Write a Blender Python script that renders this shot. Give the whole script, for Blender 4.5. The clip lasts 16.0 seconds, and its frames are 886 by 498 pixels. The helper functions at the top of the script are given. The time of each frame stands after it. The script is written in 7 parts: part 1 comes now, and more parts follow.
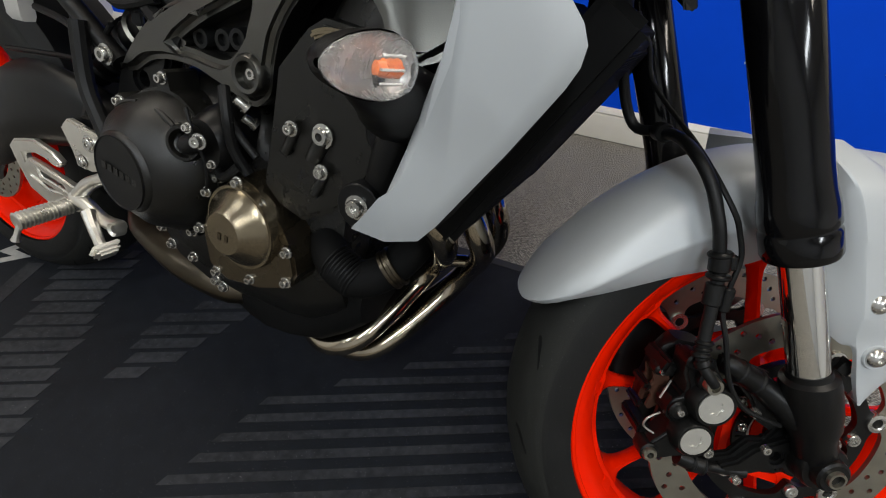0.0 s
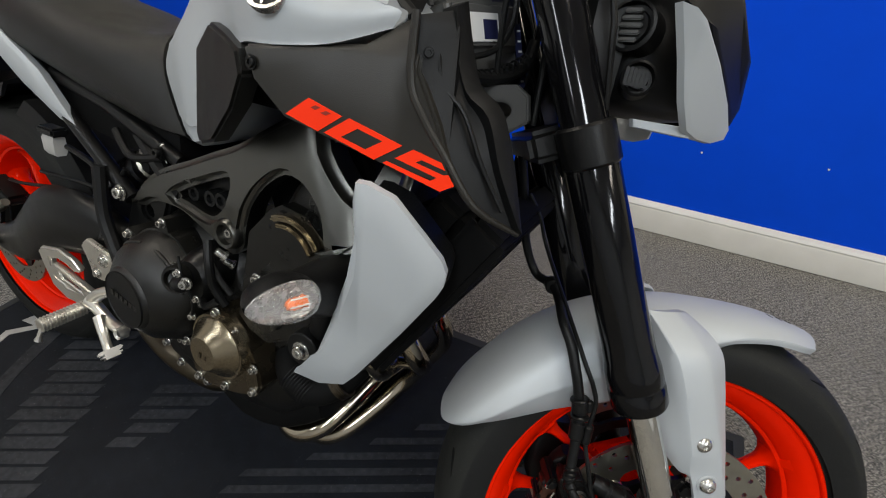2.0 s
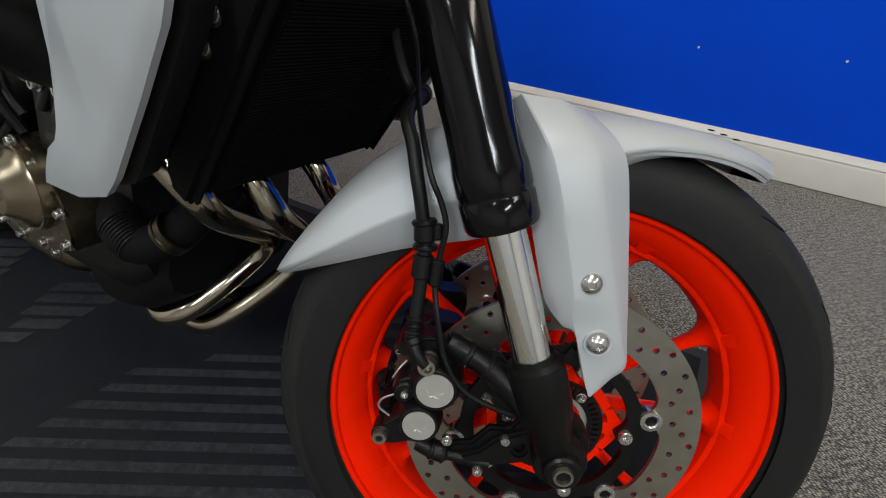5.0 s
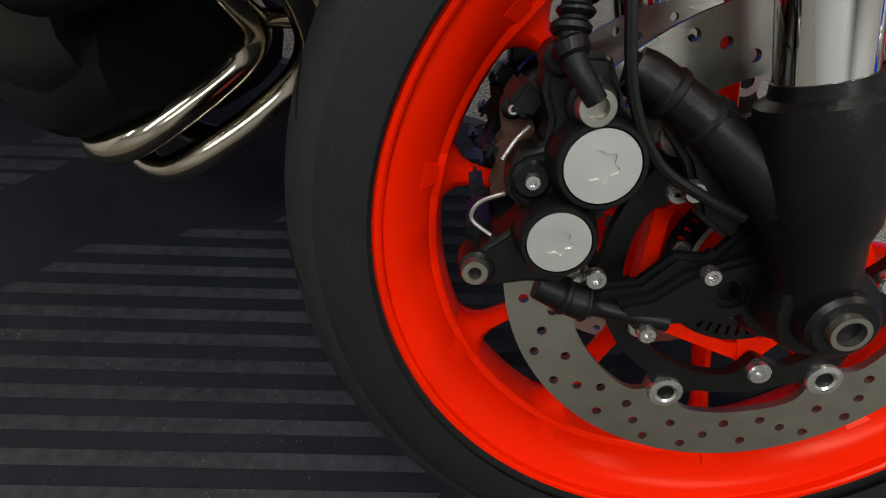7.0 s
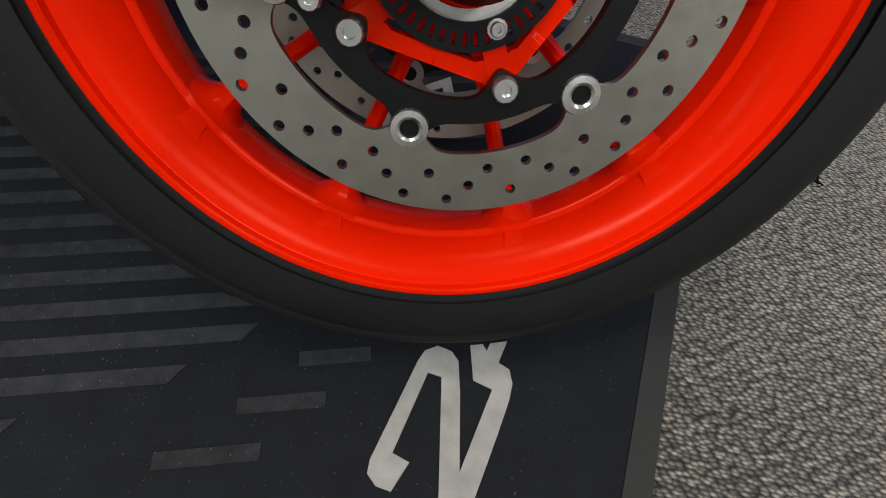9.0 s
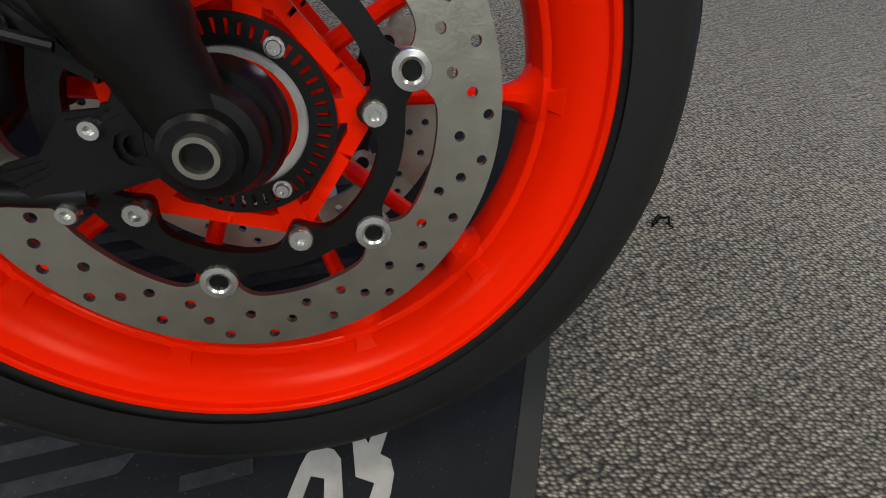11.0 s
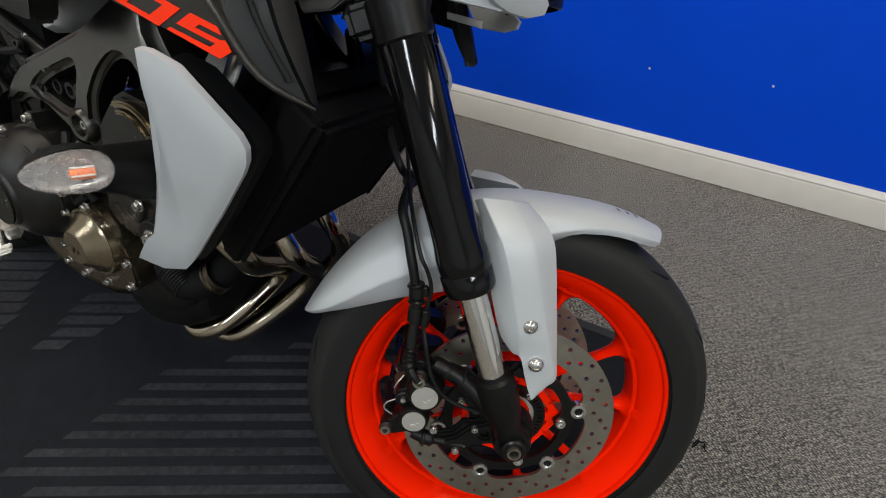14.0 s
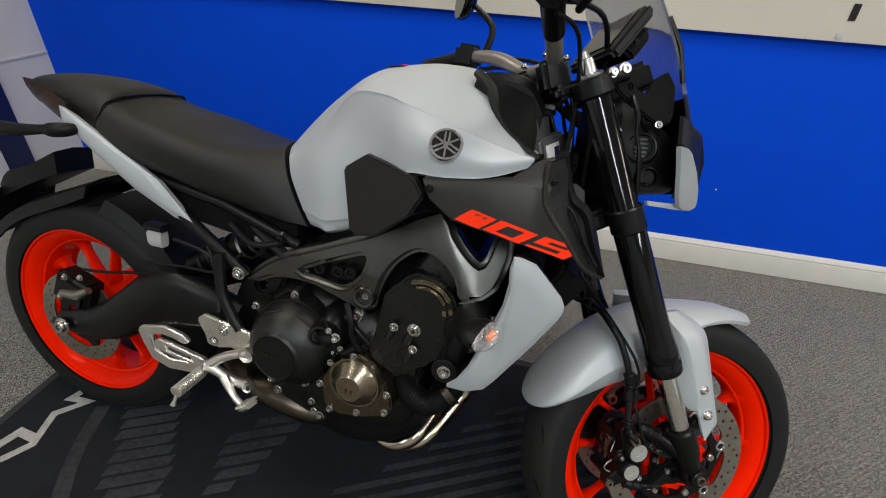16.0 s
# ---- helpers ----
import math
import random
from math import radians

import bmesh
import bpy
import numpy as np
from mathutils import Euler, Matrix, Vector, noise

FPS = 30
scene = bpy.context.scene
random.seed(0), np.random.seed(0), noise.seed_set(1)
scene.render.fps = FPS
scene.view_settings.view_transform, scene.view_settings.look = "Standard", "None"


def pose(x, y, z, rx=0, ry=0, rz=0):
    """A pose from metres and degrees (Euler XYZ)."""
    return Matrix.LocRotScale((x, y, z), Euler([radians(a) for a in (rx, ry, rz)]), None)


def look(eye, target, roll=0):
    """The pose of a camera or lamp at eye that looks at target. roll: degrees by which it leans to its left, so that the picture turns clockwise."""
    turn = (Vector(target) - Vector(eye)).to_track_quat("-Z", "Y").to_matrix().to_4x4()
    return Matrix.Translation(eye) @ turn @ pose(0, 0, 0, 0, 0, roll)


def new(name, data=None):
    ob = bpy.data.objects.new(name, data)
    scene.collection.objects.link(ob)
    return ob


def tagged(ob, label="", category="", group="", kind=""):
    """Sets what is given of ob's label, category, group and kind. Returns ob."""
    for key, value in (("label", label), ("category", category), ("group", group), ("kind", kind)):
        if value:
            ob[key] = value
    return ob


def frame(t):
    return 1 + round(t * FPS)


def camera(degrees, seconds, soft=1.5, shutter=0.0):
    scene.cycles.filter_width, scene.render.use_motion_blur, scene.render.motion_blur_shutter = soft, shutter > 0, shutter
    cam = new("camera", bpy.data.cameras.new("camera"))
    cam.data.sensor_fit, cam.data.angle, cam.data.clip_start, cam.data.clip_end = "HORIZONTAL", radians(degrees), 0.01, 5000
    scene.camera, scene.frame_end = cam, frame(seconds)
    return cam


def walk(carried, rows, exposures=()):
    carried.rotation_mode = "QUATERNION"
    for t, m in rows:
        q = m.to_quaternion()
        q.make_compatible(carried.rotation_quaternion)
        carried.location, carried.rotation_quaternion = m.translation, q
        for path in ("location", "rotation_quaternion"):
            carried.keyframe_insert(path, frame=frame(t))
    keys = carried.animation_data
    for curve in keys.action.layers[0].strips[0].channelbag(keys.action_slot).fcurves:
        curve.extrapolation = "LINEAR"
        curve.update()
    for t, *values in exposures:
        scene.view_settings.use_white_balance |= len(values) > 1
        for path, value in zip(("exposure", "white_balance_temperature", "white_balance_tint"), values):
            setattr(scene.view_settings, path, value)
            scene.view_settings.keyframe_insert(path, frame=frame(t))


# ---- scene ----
cam = camera(85.1, 16.0, soft=1.1)
PATH = [
    (0, (0.196, -1.757, 0.816), (-0.39, -0.336, -0.465), 2.4),
    (0.5, (0.215, -1.76, 0.865), (-0.337, -0.319, -0.407), 2.6),
    (1, (0.217, -1.752, 0.913), (-0.356, -0.318, -0.358), 2.9),
    (1.5, (0.251, -1.734, 0.949), (-0.377, -0.29, -0.284), 2.3),
    (2, (0.295, -1.733, 1.009), (-0.37, -0.265, -0.176), 2.2),
    (2.5, (0.31, -1.74, 1.112), (-0.388, -0.239, -0.01), 2.2),
    (3, (0.329, -1.778, 1.179), (-0.401, -0.252, 0.112), 2.1),
    (3.5, (0.38, -1.742, 1.153), (-0.395, -0.238, 0.086), 2.1),
    (4, (0.455, -1.689, 1.03), (-0.321, -0.277, -0.154), 2.1),
    (4.2, (0.489, -1.678, 0.966), (-0.29, -0.311, -0.268), 1.4),
    (6.3, (0.377, -1.555, 0.631), (-0.141, -0.180, -0.711), 3.7),
    (6.5, (0.368, -1.565, 0.606), (-0.191, -0.218, -0.763), 3.5),
    (7, (0.358, -1.589, 0.536), (-0.21, -0.389, -0.96), 2.9),
    (7.5, (0.384, -1.603, 0.486), (-0.133, -0.513, -1.109), 2.9),
    (8, (0.433, -1.609, 0.444), (-0.048, -0.548, -1.182), 3.4),
    (8.5, (0.483, -1.602, 0.426), (0.062, -0.56, -1.229), 3.5),
    (9, (0.525, -1.583, 0.427), (0.181, -0.521, -1.233), 4.1),
    (9.5, (0.557, -1.566, 0.431), (0.289, -0.483, -1.228), 4.6),
    (9.7, (0.567, -1.562, 0.439), (0.323, -0.462, -1.213), 4.8),
    (11.8, (0.603, -1.506, 0.547), (0.391, -0.241, -0.987), 3.0),
    (12, (0.591, -1.507, 0.572), (0.363, -0.225, -0.947), 2.9),
    (12.5, (0.576, -1.52, 0.688), (0.33, -0.222, -0.814), 3.0),
    (13, (0.562, -1.558, 0.839), (0.219, -0.241, -0.626), 3.1),
    (13.5, (0.531, -1.602, 0.92), (0.027, -0.31, -0.521), 3.2),
    (14, (0.483, -1.687, 0.975), (-0.087, -0.364, -0.412), 3.3),
    (14.5, (0.399, -1.826, 1.073), (-0.145, -0.427, -0.249), 3.4),
    (15, (0.261, -1.91, 1.135), (-0.254, -0.447, -0.128), 3.4),
    (15.5, (0.13, -1.911, 1.147), (-0.317, -0.372, -0.049), 3.4),
    (16, (0.077, -2.027, 1.204), (-0.257, -0.39, 0.106), 3.1),
]
walk(cam, [(t, look(eye, target, roll)) for t, eye, target, roll in PATH], [(0.0, -0.12), (2.5, -0.14), (3.3, -0.12), (4.2, -0.24), (6.3, -0.18), (8.0, -0.22), (9.7, -0.26), (11.8, -0.32), (12.5, -0.27), (13.0, -0.23), (14.5, -0.18), (16.0, -0.15)])

# ---- world and light ----
world = bpy.data.worlds.new("showroom_world")
scene.world = world
world.use_nodes = True
world.node_tree.nodes["Background"].inputs[0].default_value = (0.80, 0.86, 1.0, 1)
world.node_tree.nodes["Background"].inputs[1].default_value = 0.05


def ceiling_lamp(x, y, z, power, sx, sy, color=(1.0, 0.96, 0.9)):
    """An area light for a ceiling panel out of view: the light itself; its housing is built with the room."""
    data = bpy.data.lights.new("panel_light", "AREA")
    data.shape, data.size, data.size_y, data.energy, data.color = "RECTANGLE", sx, sy, power, color
    ob = new("panel_light", data)
    ob.matrix_world = pose(x, y, z, 0, 0, 0)
    return ob


CEIL = 2.45
WARM, COOL = (1.0, 0.92, 0.80), (0.90, 0.96, 1.0)
# Unseen panels; the cool southern row stands in for daylight from windows.
PANELS = [(-1.4, -3.1, 20, COOL), (0.5, -3.1, 36, COOL), (2.4, -3.1, 42, COOL), (-1.4, -1.25, 15, WARM), (0.5, -1.25, 19, WARM), (2.4, -1.25, 17, WARM)]
for px, py, power, tone in PANELS:
    ceiling_lamp(px, py, CEIL - 0.035, power, 0.22, 1.2, tone)


# ---- materials ----
def material(name, color, rough=0.5, metal=0.0, vary=0.12, scale=60.0, bump=0.0, bump_scale=300.0, coat=0.0, spots=0.0, rough_vary=0.08, spec=0.5):
    """A surface with variation at two scales, wear in its gloss and, if wanted, fine relief."""
    m = bpy.data.materials.new(name)
    m.use_nodes = True
    nt = m.node_tree
    b = nt.nodes["Principled BSDF"]
    geo = nt.nodes.new("ShaderNodeTexCoord")
    n1, n2 = nt.nodes.new("ShaderNodeTexNoise"), nt.nodes.new("ShaderNodeTexNoise")
    n1.inputs["Scale"].default_value, n1.inputs["Detail"].default_value = scale, 4
    n2.inputs["Scale"].default_value, n2.inputs["Detail"].default_value = scale / 14, 3
    for n in (n1, n2):
        nt.links.new(geo.outputs["Object"], n.inputs["Vector"])
    mix = nt.nodes.new("ShaderNodeMath")
    mix.operation = "ADD"
    nt.links.new(n1.outputs["Fac"], mix.inputs[0])
    nt.links.new(n2.outputs["Fac"], mix.inputs[1])
    ramp = nt.nodes.new("ShaderNodeMapRange")
    ramp.inputs["From Min"].default_value, ramp.inputs["From Max"].default_value = 0.6, 1.4
    ramp.inputs["To Min"].default_value, ramp.inputs["To Max"].default_value = 1 - vary, 1 + vary
    nt.links.new(mix.outputs[0], ramp.inputs["Value"])
    hsv = nt.nodes.new("ShaderNodeHueSaturation")
    hsv.inputs["Color"].default_value = (*color, 1)
    nt.links.new(ramp.outputs[0], hsv.inputs["Value"])
    out = hsv.outputs[0]
    if spots:
        v = nt.nodes.new("ShaderNodeTexNoise")
        v.inputs["Scale"].default_value, v.inputs["Detail"].default_value = 420, 1
        nt.links.new(geo.outputs["Object"], v.inputs["Vector"])
        r2 = nt.nodes.new("ShaderNodeMapRange")
        r2.inputs["From Min"].default_value, r2.inputs["From Max"].default_value = 0.73, 0.78
        nt.links.new(v.outputs["Fac"], r2.inputs["Value"])
        mc = nt.nodes.new("ShaderNodeMixRGB")
        mc.inputs["Color2"].default_value = (spots, spots, spots, 1)
        nt.links.new(r2.outputs[0], mc.inputs["Fac"])
        nt.links.new(out, mc.inputs["Color1"])
        out = mc.outputs[0]
    nt.links.new(out, b.inputs["Base Color"])
    rr = nt.nodes.new("ShaderNodeMapRange")
    rr.inputs["From Min"].default_value, rr.inputs["From Max"].default_value = 0.6, 1.4
    rr.inputs["To Min"].default_value, rr.inputs["To Max"].default_value = max(0.02, rough - rough_vary), rough + rough_vary
    nt.links.new(mix.outputs[0], rr.inputs["Value"])
    nt.links.new(rr.outputs[0], b.inputs["Roughness"])
    b.inputs["Metallic"].default_value = metal
    b.inputs["Specular IOR Level"].default_value = spec
    b.inputs["Coat Weight"].default_value = coat
    b.inputs["Coat Roughness"].default_value = 0.06
    if bump:
        nb = nt.nodes.new("ShaderNodeTexNoise")
        nb.inputs["Scale"].default_value, nb.inputs["Detail"].default_value = bump_scale, 3
        nt.links.new(geo.outputs["Object"], nb.inputs["Vector"])
        bn = nt.nodes.new("ShaderNodeBump")
        bn.inputs["Strength"].default_value, bn.inputs["Distance"].default_value = bump, 0.001
        nt.links.new(nb.outputs["Fac"], bn.inputs["Height"])
        nt.links.new(bn.outputs[0], b.inputs["Normal"])
    return m


def carpet_material():
    """Loop-pile carpet: warm grey flecks in short diagonal rows, coloured near-black in the gaps between loops."""
    m = bpy.data.materials.new("grey_loop_carpet")
    m.use_nodes = True
    nt = m.node_tree
    b = nt.nodes["Principled BSDF"]
    geo = nt.nodes.new("ShaderNodeTexCoord")
    mp = nt.nodes.new("ShaderNodeMapping")
    mp.inputs["Rotation"].default_value = (0, 0, radians(-24))
    mp.inputs["Scale"].default_value = (1.0, 2.1, 1.0)
    nt.links.new(geo.outputs["Object"], mp.inputs["Vector"])
    v = nt.nodes.new("ShaderNodeTexVoronoi")
    v.inputs["Scale"].default_value, v.inputs["Randomness"].default_value = 136, 0.66
    nt.links.new(mp.outputs[0], v.inputs["Vector"])
    n = nt.nodes.new("ShaderNodeTexNoise")
    n.inputs["Scale"].default_value, n.inputs["Detail"].default_value = 3.0, 5
    nt.links.new(geo.outputs["Object"], n.inputs["Vector"])
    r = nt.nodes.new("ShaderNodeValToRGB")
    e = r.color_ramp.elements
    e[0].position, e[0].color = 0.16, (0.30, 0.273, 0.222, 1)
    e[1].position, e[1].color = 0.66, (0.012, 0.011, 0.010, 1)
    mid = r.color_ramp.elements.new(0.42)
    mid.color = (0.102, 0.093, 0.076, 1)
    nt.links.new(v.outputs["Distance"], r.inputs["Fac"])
    sep = nt.nodes.new("ShaderNodeSeparateColor")
    nt.links.new(v.outputs["Color"], sep.inputs[0])
    add = nt.nodes.new("ShaderNodeMath")
    add.operation = "ADD"
    nt.links.new(sep.outputs[0], add.inputs[0])
    nt.links.new(n.outputs["Fac"], add.inputs[1])
    mr = nt.nodes.new("ShaderNodeMapRange")
    mr.inputs["From Max"].default_value, mr.inputs["To Min"].default_value, mr.inputs["To Max"].default_value = 1.6, 0.50, 1.45
    nt.links.new(add.outputs[0], mr.inputs["Value"])
    wv = nt.nodes.new("ShaderNodeTexWave")
    wv.inputs["Scale"].default_value, wv.inputs["Distortion"].default_value = 24, 4.5
    wv.inputs["Detail"].default_value, wv.inputs["Detail Scale"].default_value = 2, 6
    rot = nt.nodes.new("ShaderNodeMapping")
    rot.inputs["Rotation"].default_value = (0, 0, radians(52))
    nt.links.new(geo.outputs["Object"], rot.inputs["Vector"])
    nt.links.new(rot.outputs[0], wv.inputs["Vector"])
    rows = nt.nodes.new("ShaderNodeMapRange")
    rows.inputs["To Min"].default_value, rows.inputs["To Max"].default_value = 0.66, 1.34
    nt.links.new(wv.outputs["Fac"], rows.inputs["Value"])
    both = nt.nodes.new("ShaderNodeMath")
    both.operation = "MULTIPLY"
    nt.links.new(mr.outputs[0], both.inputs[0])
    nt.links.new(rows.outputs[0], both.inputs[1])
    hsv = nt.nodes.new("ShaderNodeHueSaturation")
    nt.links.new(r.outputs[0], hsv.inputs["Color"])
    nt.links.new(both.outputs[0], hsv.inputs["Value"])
    nt.links.new(hsv.outputs[0], b.inputs["Base Color"])
    b.inputs["Roughness"].default_value = 0.95
    b.inputs["Sheen Weight"].default_value, b.inputs["Sheen Roughness"].default_value = 0.55, 0.45
    b.inputs["Sheen Tint"].default_value = (1.0, 0.95, 0.86, 1)
    bn = nt.nodes.new("ShaderNodeBump")
    bn.inputs["Strength"].default_value, bn.inputs["Distance"].default_value, bn.invert = 0.9, 0.004, True
    nt.links.new(v.outputs["Distance"], bn.inputs["Height"])
    nt.links.new(bn.outputs[0], b.inputs["Normal"])
    return m


BLUE = material("blue_wall_paint", (0.0, 0.075, 0.78), 0.75, 0, 0.05, 9, 0.15, 120, spec=0.12)
CREAM = material("cream_wall_paint", (0.64, 0.61, 0.54), 0.6, 0, 0.05, 9, 0.15, 120)
WHITEW = material("white_wall_paint", (0.72, 0.71, 0.68), 0.6, 0, 0.06, 7, 0.2, 90)
GLOSSW = material("cream_gloss_paint", (0.76, 0.74, 0.68), 0.35, 0, 0.06, 14, 0.05, 60)
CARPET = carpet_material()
MATRUB = material("black_rubber_mat", (0.0098, 0.0110, 0.0136), 0.75, 0, 0.4, 30, 0.3, 700, spots=0.09, spec=0.16)
MATSTRIPE = material("grey_mat_print", (0.030, 0.031, 0.034), 0.8, 0, 0.55, 70, 0.4, 900, spots=0.15, spec=0.12)
MATWHITE = material("white_mat_print", (0.38, 0.37, 0.345), 0.8, 0, 0.35, 40, 0.4, 900)
SILVER = material("matt_silver_paint", (0.455, 0.478, 0.495), 0.46, 0.15, 0.03, 8, 0.03, 2500, coat=0.0, rough_vary=0.03, spec=0.4)
ORANGE = material("fluorescent_red_orange_paint", (0.93, 0.0150, 0.0003), 0.22, 0, 0.05, 8, 0.02, 200, rough_vary=0.05, spec=0.18)
ORANGE.node_tree.nodes["Principled BSDF"].inputs["Specular Tint"].default_value = (1.0, 0.36, 0.22, 1)
DECAL = material("red_orange_decal", (0.98, 0.035, 0.004), 0.5, 0, 0.04, 8, spec=0.2)
TYRE = material("black_tyre_rubber", (0.0062, 0.0064, 0.0062), 0.62, 0, 0.3, 26, 0.25, 500, spots=0.03, spec=0.3)
BLACKP = material("black_satin_plastic", (0.0054, 0.0055, 0.0056), 0.43, 0, 0.2, 20, 0.2, 900, spec=0.24)
GREYP = material("dark_grey_moulded_plastic", (0.0190, 0.0172, 0.0142), 0.37, 0, 0.15, 20, 0.2, 1200, spec=0.4)
GLOSSB = material("gloss_black_anodised", (0.003, 0.003, 0.0035), 0.10, 0.0, 0.1, 10, rough_vary=0.03, spec=0.36)
BLACKM = material("black_painted_metal", (0.0036, 0.0036, 0.0036), 0.36, 0.0, 0.25, 25, 0.15, 600, spec=0.27)
ENGINE = material("dark_crystal_engine_paint", (0.0066, 0.0063, 0.0053), 0.31, 0.1, 0.2, 40, 0.3, 1500, spec=0.50)
FRAMEP = material("gunmetal_frame_paint", (0.120, 0.119, 0.110), 0.34, 1.0, 0.12, 20, 0.1, 900)
BRONZE = material("bronze_cover_paint", (0.130, 0.107, 0.074), 0.27, 0.95, 0.12, 25, 0.1, 900)
# paler copy of the bronze, for the cover dome and cam arcs
BRONZEL = material("pale_bronze_paint", (0.27, 0.225, 0.155), 0.25, 0.95, 0.12, 25, 0.1, 900)
STEEL = material("brushed_steel", (0.35, 0.333, 0.280), 0.34, 0.95, 0.12, 70, 0.15, 400)
CHROME = material("polished_chrome", (0.82, 0.81, 0.78), 0.06, 1.0, 0.06, 20, rough_vary=0.03)
# Header steel darkened in colour, keeping the collector dim under the engine.
DARKEX = material("dimmed_steel", (0.09, 0.075, 0.055), 0.35, 1.0, 0.25, 18, rough_vary=0.1)
EXHAUST = material("heat_stained_steel", (0.46, 0.40, 0.31), 0.14, 1.0, 0.25, 18, rough_vary=0.1)
BOLT = material("zinc_bolt", (0.58, 0.57, 0.54), 0.25, 0.95, 0.15, 60)
ALU = material("bare_cast_aluminium", (0.74, 0.71, 0.66), 0.40, 0.75, 0.1, 50, 0.3, 900)
SEATV = material("black_seat_vinyl", (0.011, 0.0105, 0.0095), 0.40, 0, 0.15, 30, 0.5, 1600, spec=0.36)
DARKV = material("deep_black_void_plastic", (0.004, 0.004, 0.004), 0.7, 0, 0.2, 30, spec=0.12)
GREYW = material("grey_wall_paint", (0.50, 0.50, 0.49), 0.6, 0, 0.06, 7, 0.2, 90)
TREAD = material("worn_tyre_tread", (0.0115, 0.0120, 0.0105), 0.68, 0, 0.25, 30, 0.35, 700, spots=0.05, spec=0.3)
CLOUDY = material("cloudy_white_plastic", (0.42, 0.41, 0.39), 0.45, 0, 0.1, 30)
MAROOND = material("dark_red_decal_print", (0.25, 0.02, 0.01), 0.5, 0, 0.05, 20)
RUST = material("rusty_pad_steel", (0.075, 0.030, 0.017), 0.6, 0.3, 0.3, 90, 0.3, 600)
FORGED = material("forged_silver_metal", (0.80, 0.77, 0.71), 0.32, 0.95, 0.06, 40, 0.06, 900)
CAPM = material("cloudy_bare_aluminium", (0.60, 0.59, 0.55), 0.36, 0.7, 0.07, 45)
BARP = material("dull_beige_bar_metal", (0.36, 0.335, 0.30), 0.42, 0.7, 0.1, 40)
NAVYL = material("navy_label_print", (0.015, 0.018, 0.06), 0.4, 0, 0.1, 60)
MIDGREY = material("mid_grey_plastic", (0.075, 0.075, 0.073), 0.45, 0, 0.12, 20, 0.2, 1200)
WHITEP = material("white_plastic", (0.7, 0.7, 0.69), 0.4, 0, 0.06, 20)


# ---- mesh helpers ----
def V(*a):
    return Vector(a)


def crease(bm, angle=32.0):
    bmesh.ops.recalc_face_normals(bm, faces=bm.faces)
    lim = radians(angle)
    for f in bm.faces:
        f.smooth = True
    for e in bm.edges:
        if len(e.link_faces) == 2 and e.calc_face_angle(0) > lim:
            e.smooth = False


def part(name, bm, mtl, parent=None, label="", m=None, angle=32.0, tidy=True):
    """Links a bmesh as ONE mesh object, under a thing or a part."""
    if tidy:
        crease(bm, angle)
    me = bpy.data.meshes.new(name)
    bm.to_mesh(me)
    bm.free()
    me.materials.append(mtl)
    ob = new(name, me)
    if parent is not None:
        ob.parent = parent
    if m is not None:
        ob.matrix_basis = m
    if label:
        tagged(ob, label)
    return ob


def smooth_line(pts, n=6, closed=False):
    """Points of a Catmull-Rom curve through pts (tuples of any length)."""
    p = [np.array(q, float) for q in pts]
    k = len(p)
    out = []
    for i in range(k if closed else k - 1):
        a, b, c, d = (p[(i - 1) % k], p[i], p[(i + 1) % k], p[(i + 2) % k]) if closed else (p[max(i - 1, 0)], p[i], p[i + 1], p[min(i + 2, k - 1)])
        for j in range(n):
            t = j / n
            out.append(0.5 * (2 * b + (c - a) * t + (2 * a - 5 * b + 4 * c - d) * t * t + (3 * b - a - 3 * c + d) * t**3))
    if not closed:
        out.append(p[-1])
    return out


def tube(bm, pts, radius, seg=12, cap=True, smooth=0):
    """A round bar along a line of points; radius: one number or one a point."""
    rad = list(radius) if isinstance(radius, (list, tuple)) else [radius] * len(pts)
    if smooth:
        both = smooth_line([(*p, r) for p, r in zip(pts, rad)], smooth)
        pts, rad = [Vector(q[:3]) for q in both], [float(q[3]) for q in both]
    pts = [Vector(p) for p in pts]
    rings, side = [], None
    for i, p in enumerate(pts):
        d = (pts[min(i + 1, len(pts) - 1)] - pts[max(i - 1, 0)]).normalized()
        if side is None:
            side = d.orthogonal().normalized()
        side = (side - d * side.dot(d)).normalized()
        up = d.cross(side)
        rings.append([bm.verts.new(p + (side * math.cos(a) + up * math.sin(a)) * rad[i]) for a in (2 * math.pi * k / seg for k in range(seg))])
    for a, b in zip(rings, rings[1:]):
        for k in range(seg):
            bm.faces.new((a[k], a[(k + 1) % seg], b[(k + 1) % seg], b[k]))
    if cap:
        bm.faces.new(rings[0][::-1])
        bm.faces.new(rings[-1])
    return bm


def lathe(bm, profile, origin, axis, seg=48, closed=False, arc=360.0, start=0.0):
    """A profile of (radius, height) turned about axis through origin."""
    axis, origin = Vector(axis).normalized(), Vector(origin)
    u = axis.orthogonal().normalized() if abs(axis.y) < 0.9 else Vector((1, 0, 0)) - axis * axis.x
    u.normalize()
    w = axis.cross(u)
    full = arc >= 360
    n = seg if full else seg + 1
    rings = []
    for k in range(n):
        a = radians(start + arc * k / seg)
        d = u * math.cos(a) + w * math.sin(a)
        rings.append([bm.verts.new(origin + d * max(r, 1e-5) + axis * h) for r, h in profile])
    m = len(profile)
    for k in range(seg):
        a, b = rings[k], rings[(k + 1) % n]
        for i in range(m if closed else m - 1):
            bm.faces.new((a[i], a[(i + 1) % m], b[(i + 1) % m], b[i]))
    bmesh.ops.remove_doubles(bm, verts=bm.verts, dist=4e-5)
    return bm


